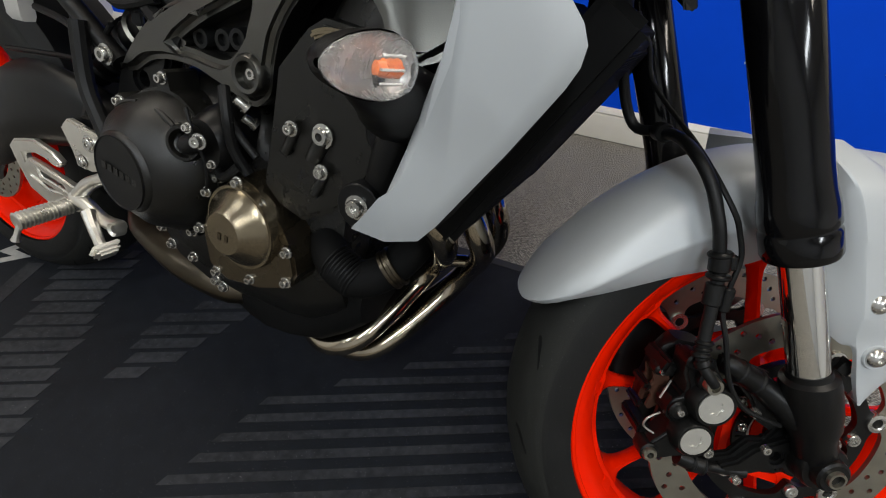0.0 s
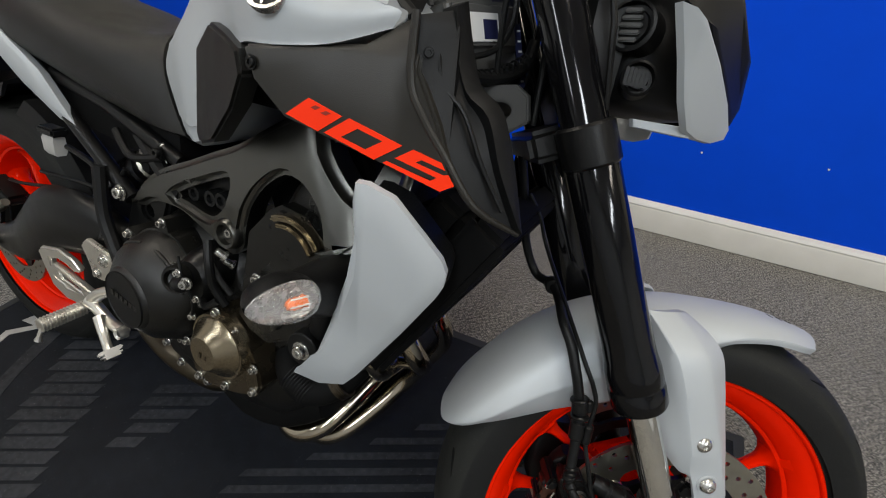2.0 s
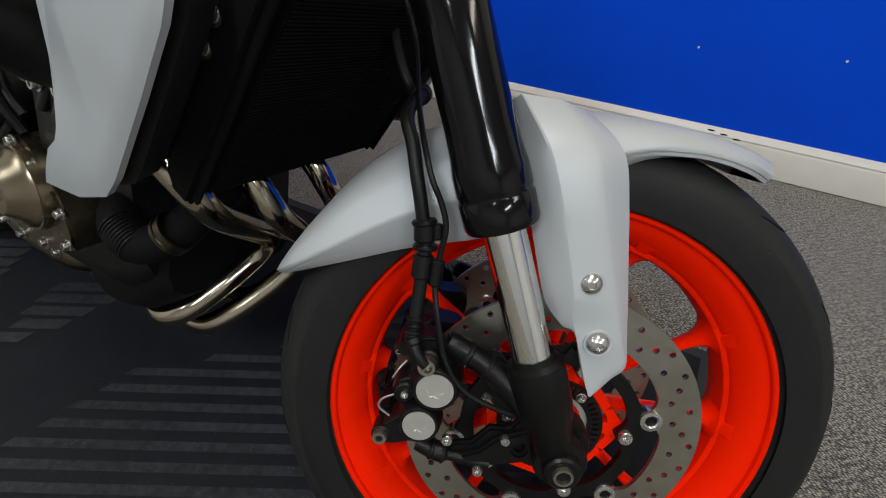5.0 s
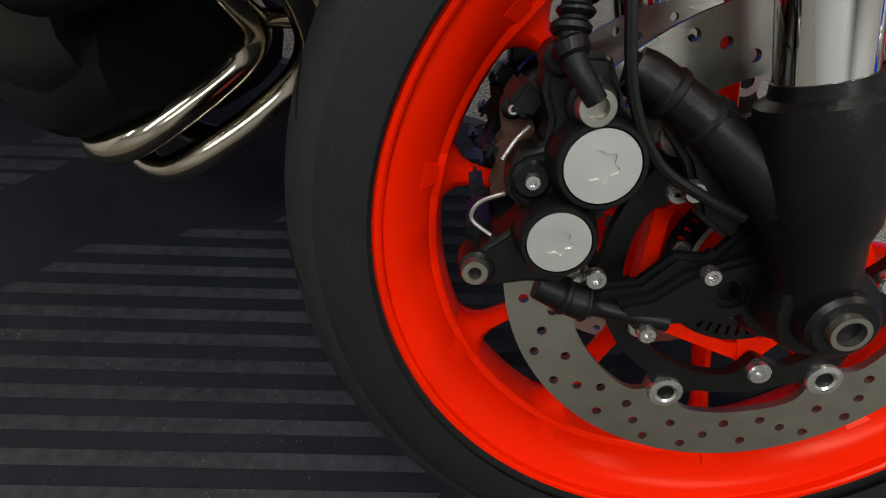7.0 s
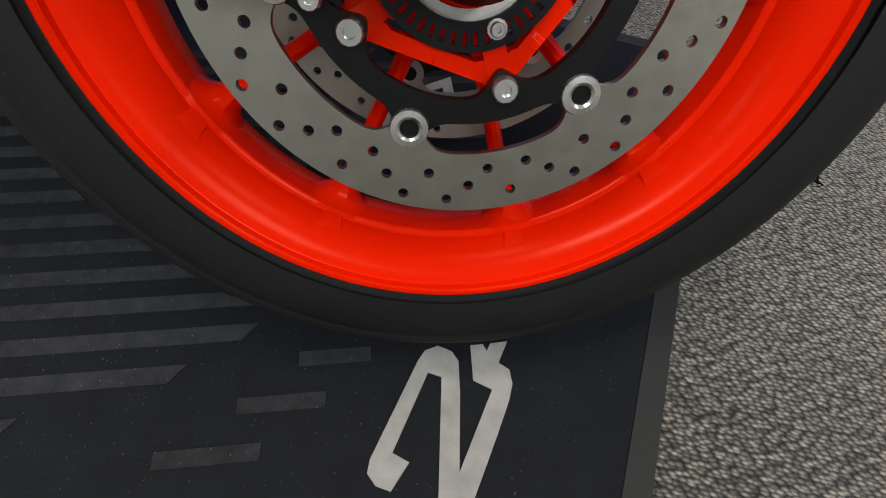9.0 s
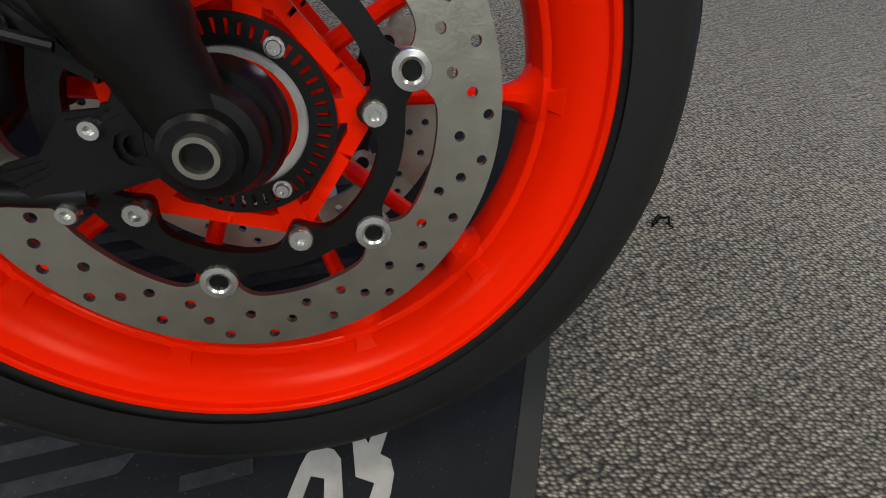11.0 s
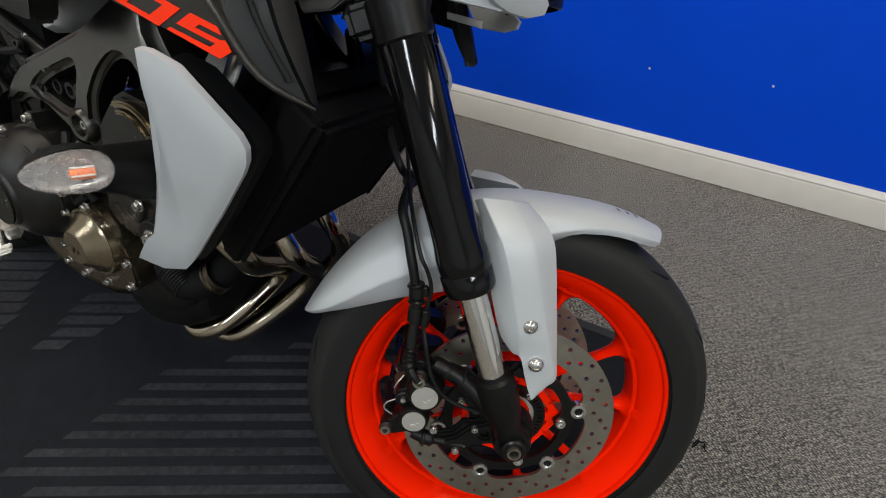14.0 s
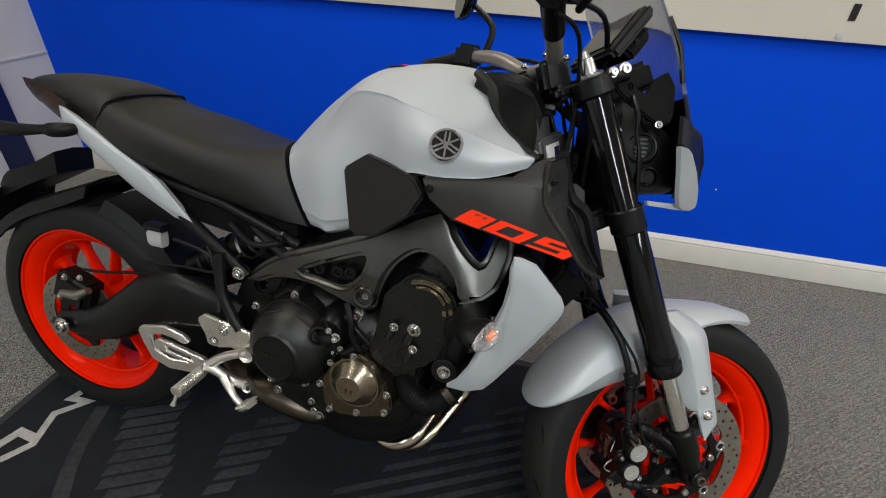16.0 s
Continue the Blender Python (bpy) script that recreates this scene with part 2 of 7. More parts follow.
def drum(bm, origin, axis, r, h, bevel=0.0015, seg=20):
    """A short bevelled cylinder from origin along axis."""
    b = min(bevel, r * 0.4, h * 0.4)
    return lathe(bm, [(0, 0), (r - b, 0), (r, b), (r, h - b), (r - b, h), (0, h)], origin, axis, seg)


def rings_mesh(bm, rings, closed=True, caps=True):
    rows = [[bm.verts.new(p) for p in r] for r in rings]
    k = len(rows[0])
    for a, b in zip(rows, rows[1:]):
        for i in range(k if closed else k - 1):
            bm.faces.new((a[i], a[(i + 1) % k], b[(i + 1) % k], b[i]))
    if caps and closed:
        bm.faces.new(rows[0][::-1])
        bm.faces.new(rows[-1])
    return bm


def loft(bm, sections, along=5, around=3, closed=True, caps=True):
    """A skin through rings of points, rounded along and around."""
    rs = [smooth_line(s, around, closed) if around > 1 else [np.array(p, float) for p in s] for s in sections]
    k = len(rs[0])
    cols = [smooth_line([r[i] for r in rs], along) for i in range(k)] if along > 1 else [[r[i] for r in rs] for i in range(k)]
    return rings_mesh(bm, [[Vector(cols[i][j]) for i in range(k)] for j in range(len(cols[0]))], closed, caps)


def mirror_ring(half):
    """A closed ring from the points of one half (y negative, from the top middle down to the bottom middle)."""
    return list(half) + [(x, -y, z) for x, y, z in reversed(half) if abs(y) > 1e-6]


def inside(poly, x, y):
    hit = False
    for i in range(len(poly)):
        (x0, y0), (x1, y1) = poly[i][:2], poly[i - 1][:2]
        if (y0 > y) != (y1 > y) and x < (x1 - x0) * (y - y0) / (y1 - y0) + x0:
            hit = not hit
    return hit


def plate(bm, outline, holes=(), depth=0.004, m=None, bevel=0.0):
    """A flat plate with real holes, in its own x-y plane, thickness along z (from 0 to depth)."""
    from mathutils import geometry
    pts, edges = [], []
    for lp in (outline, *holes):
        s = len(pts)
        pts += [Vector((p[0], p[1])) for p in lp]
        edges += [(s + i, s + (i + 1) % len(lp)) for i in range(len(lp))]
    vs, es, fs, *_ = geometry.delaunay_2d_cdt(pts, edges, [], 0, 1e-6)
    keep = []
    for f in fs:
        cx, cy = sum(vs[i].x for i in f) / len(f), sum(vs[i].y for i in f) / len(f)
        if inside(outline, cx, cy) and not any(inside(h, cx, cy) for h in holes):
            keep.append(f)
    fs = keep
    m = m or Matrix.Identity(4)
    top = [bm.verts.new(m @ V(v.x, v.y, depth)) for v in vs]
    bot = [bm.verts.new(m @ V(v.x, v.y, 0)) for v in vs]
    count = {}
    for f in fs:
        bm.faces.new([top[i] for i in f])
        bm.faces.new([bot[i] for i in reversed(f)])
        for i in range(len(f)):
            a, b = f[i], f[(i + 1) % len(f)]
            count.setdefault(frozenset((a, b)), []).append((a, b))
    for some in count.values():
        if len(some) == 1:
            a, b = some[0]
            bm.faces.new((top[b], top[a], bot[a], bot[b]))
    return bm


def puffed(bm, outline, rise, thick, normal, inset=0.16, rings=2):
    """A shell panel over an outline in space: it bulges by rise along normal and is thick."""
    pts = [Vector(p) for p in outline]
    c = sum(pts, Vector()) / len(pts)
    n = Vector(normal).normalized()
    rows = [[bm.verts.new(p - n * thick) for p in pts], [bm.verts.new(p) for p in pts]]
    for j in range(1, rings + 1):
        s = inset * j
        k = 1 - (1 - j / (rings + 0.3)) ** 2
        rows.append([bm.verts.new(p.lerp(c, s) + n * rise * k) for p in pts])
    m = len(pts)
    for a, b in zip(rows, rows[1:]):
        for i in range(m):
            bm.faces.new((a[i], a[(i + 1) % m], b[(i + 1) % m], b[i]))
    bm.faces.new(rows[-1])
    bm.faces.new(rows[0][::-1])
    bmesh.ops.triangulate(bm, faces=[f for f in bm.faces if len(f.verts) > 4])
    return bm


def box(bm, size, m=None, bevel=0.003, seg=2):
    """A bevelled block, centred on m."""
    got = bmesh.ops.create_cube(bm, size=1.0, matrix=(m or Matrix.Identity(4)) @ Matrix.Diagonal((*size, 1)))
    if bevel:
        es = {e for v in got["verts"] for e in v.link_edges}
        bmesh.ops.bevel(bm, geom=list(es), offset=min(bevel, min(size) * 0.45), segments=seg, affect="EDGES")
    return bm


def hex_bolt(bm, origin, axis, r=0.008, h=0.006, washer=True):
    """A flanged bolt with a socket in its head."""
    prof = [(0, h * 0.45), (r * 0.42, h * 0.45), (r * 0.46, h), (r * 0.86, h), (r * 0.98, h * 0.8), (r, h * 0.25)]
    prof += [(r * 1.35, h * 0.22), (r * 1.35, 0)] if washer else [(r, 0)]
    return lathe(bm, prof, origin, axis, 12)


def bolt(parent, origin, axis=(0, -1, 0), r=0.008, h=0.006, mtl=None, m=None):
    bm = bmesh.new()
    hex_bolt(bm, origin, axis, r, h)
    return part("bolt", bm, mtl or BOLT, parent, m=m)


def circle_pts(cx, cy, r, n=12, start=0.0):
    return [(cx + r * math.cos(2 * math.pi * i / n + start), cy + r * math.sin(2 * math.pi * i / n + start)) for i in range(n)]


# ---- the room ----
def setting(name, bm, mtl, label):
    return tagged(part(name, bm, mtl), label, name.split("_")[0], "", "structure")


def block(x0, x1, y0, y1, z0, z1, bevel=0.0):
    bm = bmesh.new()
    box(bm, (x1 - x0, y1 - y0, z1 - z0), Matrix.Translation(((x0 + x1) / 2, (y0 + y1) / 2, (z0 + z1) / 2)), bevel)
    return bm


WX0, WX1, WY0, DADO = -2.4, 4.2, -4.6, 0.955
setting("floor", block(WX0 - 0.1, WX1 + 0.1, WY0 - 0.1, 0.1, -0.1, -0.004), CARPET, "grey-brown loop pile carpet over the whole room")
setting("wall_north", block(WX0 - 0.1, WX1 + 0.1, 0.006, 0.106, -0.004, CEIL), BLUE, "bright blue painted wall behind the motorcycle")
setting("wall_upper", block(WX0, WX1, -0.030, 0.006, DADO, CEIL), CREAM, "cream painted upper wall panel standing proud of the blue wall")
setting("wall_west", block(WX0 - 0.1, WX0, WY0 - 0.1, 0.006, -0.004, CEIL), WHITEW, "white painted block side wall")
# Two unseen walls, their paint picked for the light they throw back.
setting("wall_east", block(WX1, WX1 + 0.1, WY0 - 0.1, 0.006, -0.004, CEIL), WHITEW, "plain white painted wall closing the room out of view, white for bounced light")
setting("wall_south", block(WX0, WX1, WY0 - 0.1, WY0, -0.004, CEIL), GREYW, "plain grey painted wall closing the room out of view, grey set for fill light")
setting("ceiling", block(WX0 - 0.1, WX1 + 0.1, WY0 - 0.1, 0.106, CEIL, CEIL + 0.1), WHITEW, "plain white ceiling")


def baseboard():
    prof = [(0.006, 0.0), (-0.012, 0.0), (-0.012, 0.088), (-0.009, 0.094), (-0.010, 0.1), (-0.006, 0.108), (0.000, 0.114), (0.006, 0.118)]
    bm = bmesh.new()
    rings_mesh(bm, [[(x, y, z) for y, z in prof] for x in (WX0, WX1)])
    return setting("baseboard", bm, GLOSSW, "cream gloss skirting board with a moulded top edge")


baseboard()


# ---- the motorcycle: its own axes are x ahead, y to its left, z up, standing on its rear contact ----
BIKE = Matrix.Translation((-1.0106, -1.2864, 0.0)) @ Matrix.Rotation(-0.05247, 4, "Z") @ Matrix.Rotation(-0.23624, 4, "X")
WB, RAKE = 1.44, radians(25)
FOOT = Vector((WB + 0.103, 0, 0))
STEER_AXIS = Vector((-math.sin(RAKE), 0, math.cos(RAKE)))
STEER = Matrix.Translation(FOOT) @ Matrix.Rotation(radians(27.25), 4, STEER_AXIS) @ Matrix.Translation(-FOOT)
bike = new("motorcycle")
bike.matrix_world = BIKE
tagged(bike, "matt silver and black naked motorcycle with fluorescent orange wheels", "motorcycle")
FW, RW = Vector((1.434, 0, 0.303)), Vector((0, 0, 0.315))


def tyre_mesh(c, R, half, r_in, seg=96, crown=0.5):
    """A sport tyre: rounded crown and sidewalls down to the bead."""
    bm = bmesh.new()
    prof = []
    for k in range(-8, 9):
        a = k / 8
        y = half * math.sin(a * math.pi / 2)
        prof.append((R - (half * crown * 1.25) * (1 - math.cos(a * math.pi / 2)) ** 1.15, y))
    side = prof[-1][0]
    prof += [(side - 0.012, half * 1.0), (side - 0.026, half * 0.97), (r_in + 0.012, half * 0.90), (r_in + 0.003, half * 0.84), (r_in - 0.004, half * 0.80)]
    prof = [(r, -y) for r, y in reversed(prof[17:])] + prof
    lathe(bm, prof, c, (0, 1, 0), seg)
    return bm


def rim_mesh(c, lip, half, seg=96):
    """A cast rim: two rolled lips, a deep channel between them and its outer well."""
    bm = bmesh.new()
    h = half
    prof = [(lip, -h), (lip - 0.002, -h - 0.002), (lip - 0.0050, -h - 0.002), (lip - 0.0065, -h - 0.0005), (lip - 0.0072, -h + 0.0045), (lip - 0.0130, -h + 0.0065), (lip - 0.0190, -h + 0.0100), (lip - 0.0250, -h + 0.0155), (lip - 0.0310, -h + 0.0225), (lip - 0.0345, -h + 0.0270)]
    prof += [(lip - 0.0352, -h + 0.0295), (lip - 0.0390, -h + 0.0305), (lip - 0.0405, -h + 0.0320), (lip - 0.0430, -0.006)]
    prof += [(r, -y) for r, y in reversed(prof)]
    prof += [(lip - 0.020, h - 0.012), (lip - 0.030, 0.0), (lip - 0.020, -h + 0.012)]
    lathe(bm, prof, c, (0, 1, 0), seg, closed=True)
    return bm


def front_wheel():
    wheel = part("front_wheel", rim_mesh(FW, 0.2375, 0.050), ORANGE, bike, "fluorescent orange ten-spoke cast front wheel turned to its left", STEER)
    part("tyre", tyre_mesh(FW, 0.303, 0.061, 0.2375), TYRE, wheel, "black road tyre with short slanted grooves")
    for k in range(10):
        bm = bmesh.new()
        a = radians(20 + 72 * (k // 2) + (15.8 if k % 2 else -15.8))
        d, s = V(math.cos(a), 0, math.sin(a)), V(-math.sin(a), 0, math.cos(a))
        rows = []
        for r, w, y, h in ((0.048, 0.0075, 0, 0.020), (0.075, 0.0065, 0, 0.015), (0.12, 0.0060, 0, 0.0115), (0.165, 0.0062, 0, 0.0110), (0.178, 0.0078, 0, 0.0120), (0.186, 0.0112, 0, 0.0140), (0.1915, 0.0175, 0, 0.0170), (0.1945, 0.0250, 0, 0.0200), (0.1965, 0.0330, 0, 0.0225), (0.2010, 0.0345, 0, 0.0235)):
            rows.append([FW + d * r + s * (w * math.cos(t)) + V(0, y + h * math.sin(t), 0) for t in (i * math.pi / 5 for i in range(10))])
        rings_mesh(bm, rows)
        part("spoke", bm, ORANGE, wheel)
        for sg in (-1, 1):
            bm = bmesh.new()
            rings_mesh(bm, [[FW + d * rt + s * wt + V(0, sg * y, 0), FW + d * rt - s * wt + V(0, sg * y, 0), FW + d * rb - s * wb + V(0, sg * y, 0), FW + d * rb + s * wb + V(0, sg * y, 0)] for y, rt, rb, wt, wb in ((0.008, 0.1880, 0.199, 0.0060, 0.013), (0.0145, 0.1925, 0.201, 0.0052, 0.012), (0.021, 0.1985, 0.206, 0.0055, 0.011), (0.027, 0.2045, 0.209, 0.0070, 0.012), (0.0310, 0.2090, 0.2115, 0.0095, 0.0135))])
            part("spoke_gusset", bm, ORANGE, wheel, angle=25)
    bm = bmesh.new()
    lathe(bm, [(0.018, -0.057), (0.0325, -0.059), (0.034, -0.055), (0.036, -0.030), (0.055, -0.026), (0.058, 0.0), (0.055, 0.026), (0.036, 0.034), (0.036, 0.056), (0.030, 0.062), (0.018, 0.060)], FW, (0, 1, 0), 48)
    part("hub", bm, ORANGE, wheel)
    for k in range(5):
        a = radians(BOLT_A + 72 * k)
        d, s = V(math.cos(a), 0, math.sin(a)), V(-math.sin(a), 0, math.cos(a))
        for sg in (-1, 1):
            bm = bmesh.new()
            rings_mesh(bm, [[FW + d * r + s * w + V(0, sg * (y + h), 0), FW + d * r - s * w + V(0, sg * (y + h), 0), FW + d * r - s * w + V(0, sg * (y - h), 0), FW + d * r + s * w + V(0, sg * (y - h), 0)] for r, w, y, h in ((0.03, 0.012, 0.048, 0.010), (0.050, 0.007, 0.050, 0.007), (0.066, 0.007, 0.053, 0.006), (0.076, 0.0085, 0.056, 0.006))])
            part("hub_arm", bm, ORANGE, wheel)
    return wheel


BOLT_A, BOB_A = 7.6, 20.0
wheel_f = front_wheel()


def rear_wheel():
    wheel = part("rear_wheel", rim_mesh(RW, 0.2300, 0.076), ORANGE, bike, "fluorescent orange cast rear wheel")
    part("tyre", tyre_mesh(RW, 0.309, 0.085, 0.2300), TYRE, wheel, "wide black rear road tyre")
    for k in range(10):
        bm = bmesh.new()
        a = radians(10 + 36 * k)
        d, s = V(math.cos(a), 0, math.sin(a)), V(-math.sin(a), 0, math.cos(a))
        rows = []
        for r, w, h in ((0.05, 0.009, 0.024), (0.09, 0.008, 0.018), (0.15, 0.0075, 0.014), (0.170, 0.010, 0.016), (0.181, 0.018, 0.021), (0.187, 0.030, 0.026), (0.194, 0.033, 0.027)):
            rows.append([RW + d * r + s * (w * math.cos(t)) + V(0, h * math.sin(t), 0) for t in (i * math.pi / 5 for i in range(10))])
        rings_mesh(bm, rows)
        part("spoke", bm, ORANGE, wheel)
    bm = bmesh.new()
    lathe(bm, [(0.014, -0.09), (0.030, -0.09), (0.036, -0.08), (0.040, -0.04), (0.060, -0.03), (0.060, 0.03), (0.07, 0.05), (0.07, 0.09), (0.014, 0.09)], RW, (0, 1, 0), 40)
    part("hub", bm, ORANGE, wheel)
    return wheel


wheel_r = rear_wheel()


def fork_at(z, y=-0.122):
    return Vector((1.429 - (z - 0.312) * 0.4886, y, z))


FDIR = Vector((-0.4886, 0, 1)).normalized()
FORK_Y = {1: -0.1155, -1: 0.122}


def fork(sy):
    y = FORK_Y[sy]
    p = lambda z: fork_at(z, y)  # noqa: E731
    leg = bmesh.new()
    z0 = 0.515
    prof = [(0.0, 0), (0.024, 0), (0.0300, 0.002), (0.0318, 0.006), (0.0318, 0.026), (0.0306, 0.028), (0.0306, 0.031), (0.0316, 0.033), (0.0312, 0.050), (0.0292, 0.064), (0.0280, 0.085), (0.0276, 0.13), (0.0276, 0.300), (0.0246, 0.306), (0.0246, 0.54), (0.0236, 0.542), (0.0, 0.542)]
    lathe(leg, prof, p(z0), FDIR, 40)
    ob = part("fork_leg", leg, GLOSSB, bike, "gloss black upside-down fork tube", STEER)
    bm = bmesh.new()
    tube(bm, [p(0.385), p(0.53)], 0.0181, 40)
    part("stanchion", bm, CHROME, ob, "polished chrome fork slider")
    return ob


fork_r, fork_l = fork(1), fork(-1)

# tank
TANK = [
    [(0.572, 0, 0.835), (0.578, -0.050, 0.832), (0.592, -0.085, 0.815), (0.610, -0.106, 0.780), (0.640, -0.112, 0.720), (0.662, -0.105, 0.688), (0.640, 0, 0.70)],
    [(0.605, 0, 0.880), (0.610, -0.050, 0.868), (0.622, -0.085, 0.845), (0.638, -0.118, 0.808), (0.672, -0.128, 0.720), (0.682, -0.115, 0.690), (0.670, 0, 0.70)],
    [(0.675, 0, 0.944), (0.675, -0.066, 0.929), (0.684, -0.108, 0.893), (0.690, -0.138, 0.835), (0.708, -0.142, 0.720), (0.712, -0.125, 0.690), (0.705, 0, 0.69)],
    [(0.760, 0, 1.001), (0.757, -0.085, 0.989), (0.752, -0.146, 0.957), (0.768, -0.150, 0.875), (0.778, -0.158, 0.750), (0.780, -0.13, 0.725), (0.775, 0, 0.73)],
    [(0.820, 0, 1.017), (0.820, -0.095, 1.002), (0.815, -0.166, 0.964), (0.818, -0.172, 0.900), (0.825, -0.172, 0.815), (0.825, -0.14, 0.80), (0.825, 0, 0.80)],
    [(0.875, 0, 1.023), (0.875, -0.100, 1.007), (0.872, -0.187, 0.953), (0.874, -0.206, 0.902), (0.880, -0.207, 0.850), (0.880, -0.15, 0.835), (0.88, 0, 0.83)],
    [(0.945, 0, 1.018), (0.945, -0.100, 1.000), (0.945, -0.204, 0.936), (0.945, -0.2315, 0.902), (0.948, -0.229, 0.857), (0.948, -0.17, 0.845), (0.945, 0, 0.84)],
    [(0.985, 0, 0.996), (0.988, -0.092, 0.985), (1.005, -0.211, 0.919), (1.014, -0.232, 0.893), (1.016, -0.227, 0.867), (1.005, -0.16, 0.86), (0.99, 0, 0.86)],
    [(0.990, 0, 0.965), (0.998, -0.085, 0.955), (1.066, -0.213, 0.906), (1.080, -0.211, 0.902), (1.072, -0.210, 0.888), (1.03, -0.14, 0.88), (0.99, 0, 0.88)],
]
bm = bmesh.new()


def sharpened(half, at, k=0.10):
    """The same half ring with its corners at the given places drawn tight."""
    out = []
    for i, p in enumerate(half):
        if i in at:
            a, b, c = Vector(half[i - 1]), Vector(p), Vector(half[i + 1])
            out += [tuple(b.lerp(a, k)), p, tuple(b.lerp(c, k))]
        else:
            out.append(p)
    return out


loft(bm, [mirror_ring(sharpened(s, (2, 4))) for s in TANK], 5, 3)
tank = part("fuel_tank", bm, SILVER, bike, "matt silver fuel tank", angle=50)


# ---- tank details ----
def flat_plate(outline, holes, depth, at, bevel=0.0, folds=(), seg=2, tight=True):
    """A plate cut in the x-z plane of the motorcycle, its outer face at y = at(x, z), depth towards the middle."""
    bm = bmesh.new()
    plate(bm, outline, holes, depth)
    for (ax, az), (bx, bz) in folds:
        bmesh.ops.bisect_plane(bm, geom=bm.verts[:] + bm.edges[:] + bm.faces[:], dist=1e-6, plane_co=(ax, az, 0), plane_no=(bz - az, ax - bx, 0))
    for v in bm.verts:
        x, z, d = v.co
        v.co = V(x, at(x, z) + (depth - d), z)
    if bevel:
        bmesh.ops.recalc_face_normals(bm, faces=bm.faces)
        es = [e for e in bm.edges if len(e.link_faces) == 2 and e.calc_face_angle(0) > radians(50)]
        bmesh.ops.bevel(bm, geom=es, offset=bevel, segments=seg, affect="EDGES", clamp_overlap=tight)
    return bm


def both_sides(name, make, mtl, parent=None, label="", m=None, angle=32.0, bevel=0.0):
    """A part on the right side and its mirror image on the left."""
    out = []
    for s in (1, -1):
        bm = make()
        if s < 0:
            for v in bm.verts:
                v.co.y = -v.co.y
        out.append(part(name, bm, mtl, parent or bike, label, m, angle))
    return out


bm = bmesh.new()
EMB, EMN = V(0.947, -0.2295, 0.907), V(0.10, -0.84, 0.53).normalized()
lathe(bm, [(0.0, 0.0015), (0.0215, 0.0015), (0.022, 0.0035), (0.0255, 0.0035), (0.0262, 0.001), (0.0262, -0.004)], EMB, EMN, 40)
emblem = part("tank_badge", bm, BOLT, tank, "round chrome badge")
bm = bmesh.new()
lathe(bm, [(0.0, 0.0), (0.0213, 0.0), (0.0213, 0.0019), (0.0, 0.0019)], EMB, EMN, 40)
part("badge_ground", bm, BLACKP, emblem)
EU = EMN.cross(V(0, 0, 1)).normalized()
EW = EU.cross(EMN)
for k in range(3):
    bm = bmesh.new()
    a = radians(90 + 120 * k)
    d, s = EU * math.cos(a) + EW * math.sin(a), EW * math.cos(a) - EU * math.sin(a)
    c = EMB + EMN * 0.0019
    for r0, r1, off in ((-0.0205, 0.002, 0.0), (0.002, 0.0205, 0.0034), (0.002, 0.0205, -0.0034)):
        rings_mesh(bm, [[c + d * r + s * (off + w), c + d * r + s * (off - w), c + d * r + s * (off - w) + EMN * 0.0013, c + d * r + s * (off + w) + EMN * 0.0013] for r, w in ((r0, 0.0015), (r1, 0.0015))])
    rings_mesh(bm, [[c + d * r + s * 0.0049, c + d * r - s * 0.0049, c + d * r - s * 0.0049 + EMN * 0.0012, c + d * r + s * 0.0049 + EMN * 0.0012] for r in (0.001, 0.004)])
    part("badge_bar", bm, BOLT, emblem)

KNEE = [(0.744, 0.829), (0.795, 0.863), (0.854, 0.856), (0.901, 0.847), (0.922, 0.825), (0.900, 0.786), (0.840, 0.735), (0.790, 0.719), (0.773, 0.727)]
knee_y = lambda x, z: -0.150 - max(0, x - 0.74) * 0.50 - 0.02 * (0.86 - z) / 0.14  # noqa: E731
both_sides("knee_panel", lambda: flat_plate(KNEE, (), 0.03, knee_y, 0.004), SEATV, tank, "matt black rubbed knee panel")

# dark side covers with the decal
COVER = [(0.915, 0.853), (1.052, 0.872), (1.086, 0.899), (1.112, 0.908), (1.112, 0.858), (1.137, 0.818), (1.163, 0.767), (1.10, 0.770), (1.015, 0.785), (0.970, 0.793), (0.930, 0.822)]
FOLD = ((0.905, 0.8475), (1.112, 0.868))
cover_y = lambda x, z: -0.3394 + 0.0554 * x + 0.0613 * z + 0.62 * max(0.0, z - 0.8475 - (x - 0.905) * 0.099)  # noqa: E731
covers = both_sides("side_cover", lambda: flat_plate(COVER, (), 0.022, cover_y, 0.003, [FOLD]), GREYP, None, "dark grey moulded cover beside the radiator")
FACE = [(1.106, -0.2225, 0.902), (1.126, -0.196, 0.910), (1.131, -0.192, 0.880), (1.145, -0.190, 0.848), (1.171, -0.188, 0.829), (1.190, -0.188, 0.785), (1.216, -0.182, 0.727), (1.178, -0.2120, 0.752), (1.145, -0.2215, 0.796), (1.123, -0.2225, 0.822), (1.107, -0.2225, 0.852)]
both_sides("front_face", lambda: puffed(bmesh.new(), FACE, 0.001, 0.010, (0.78, -0.55, 0.2), 0.1), BLACKP, None, "black recessed front face of the side cover")
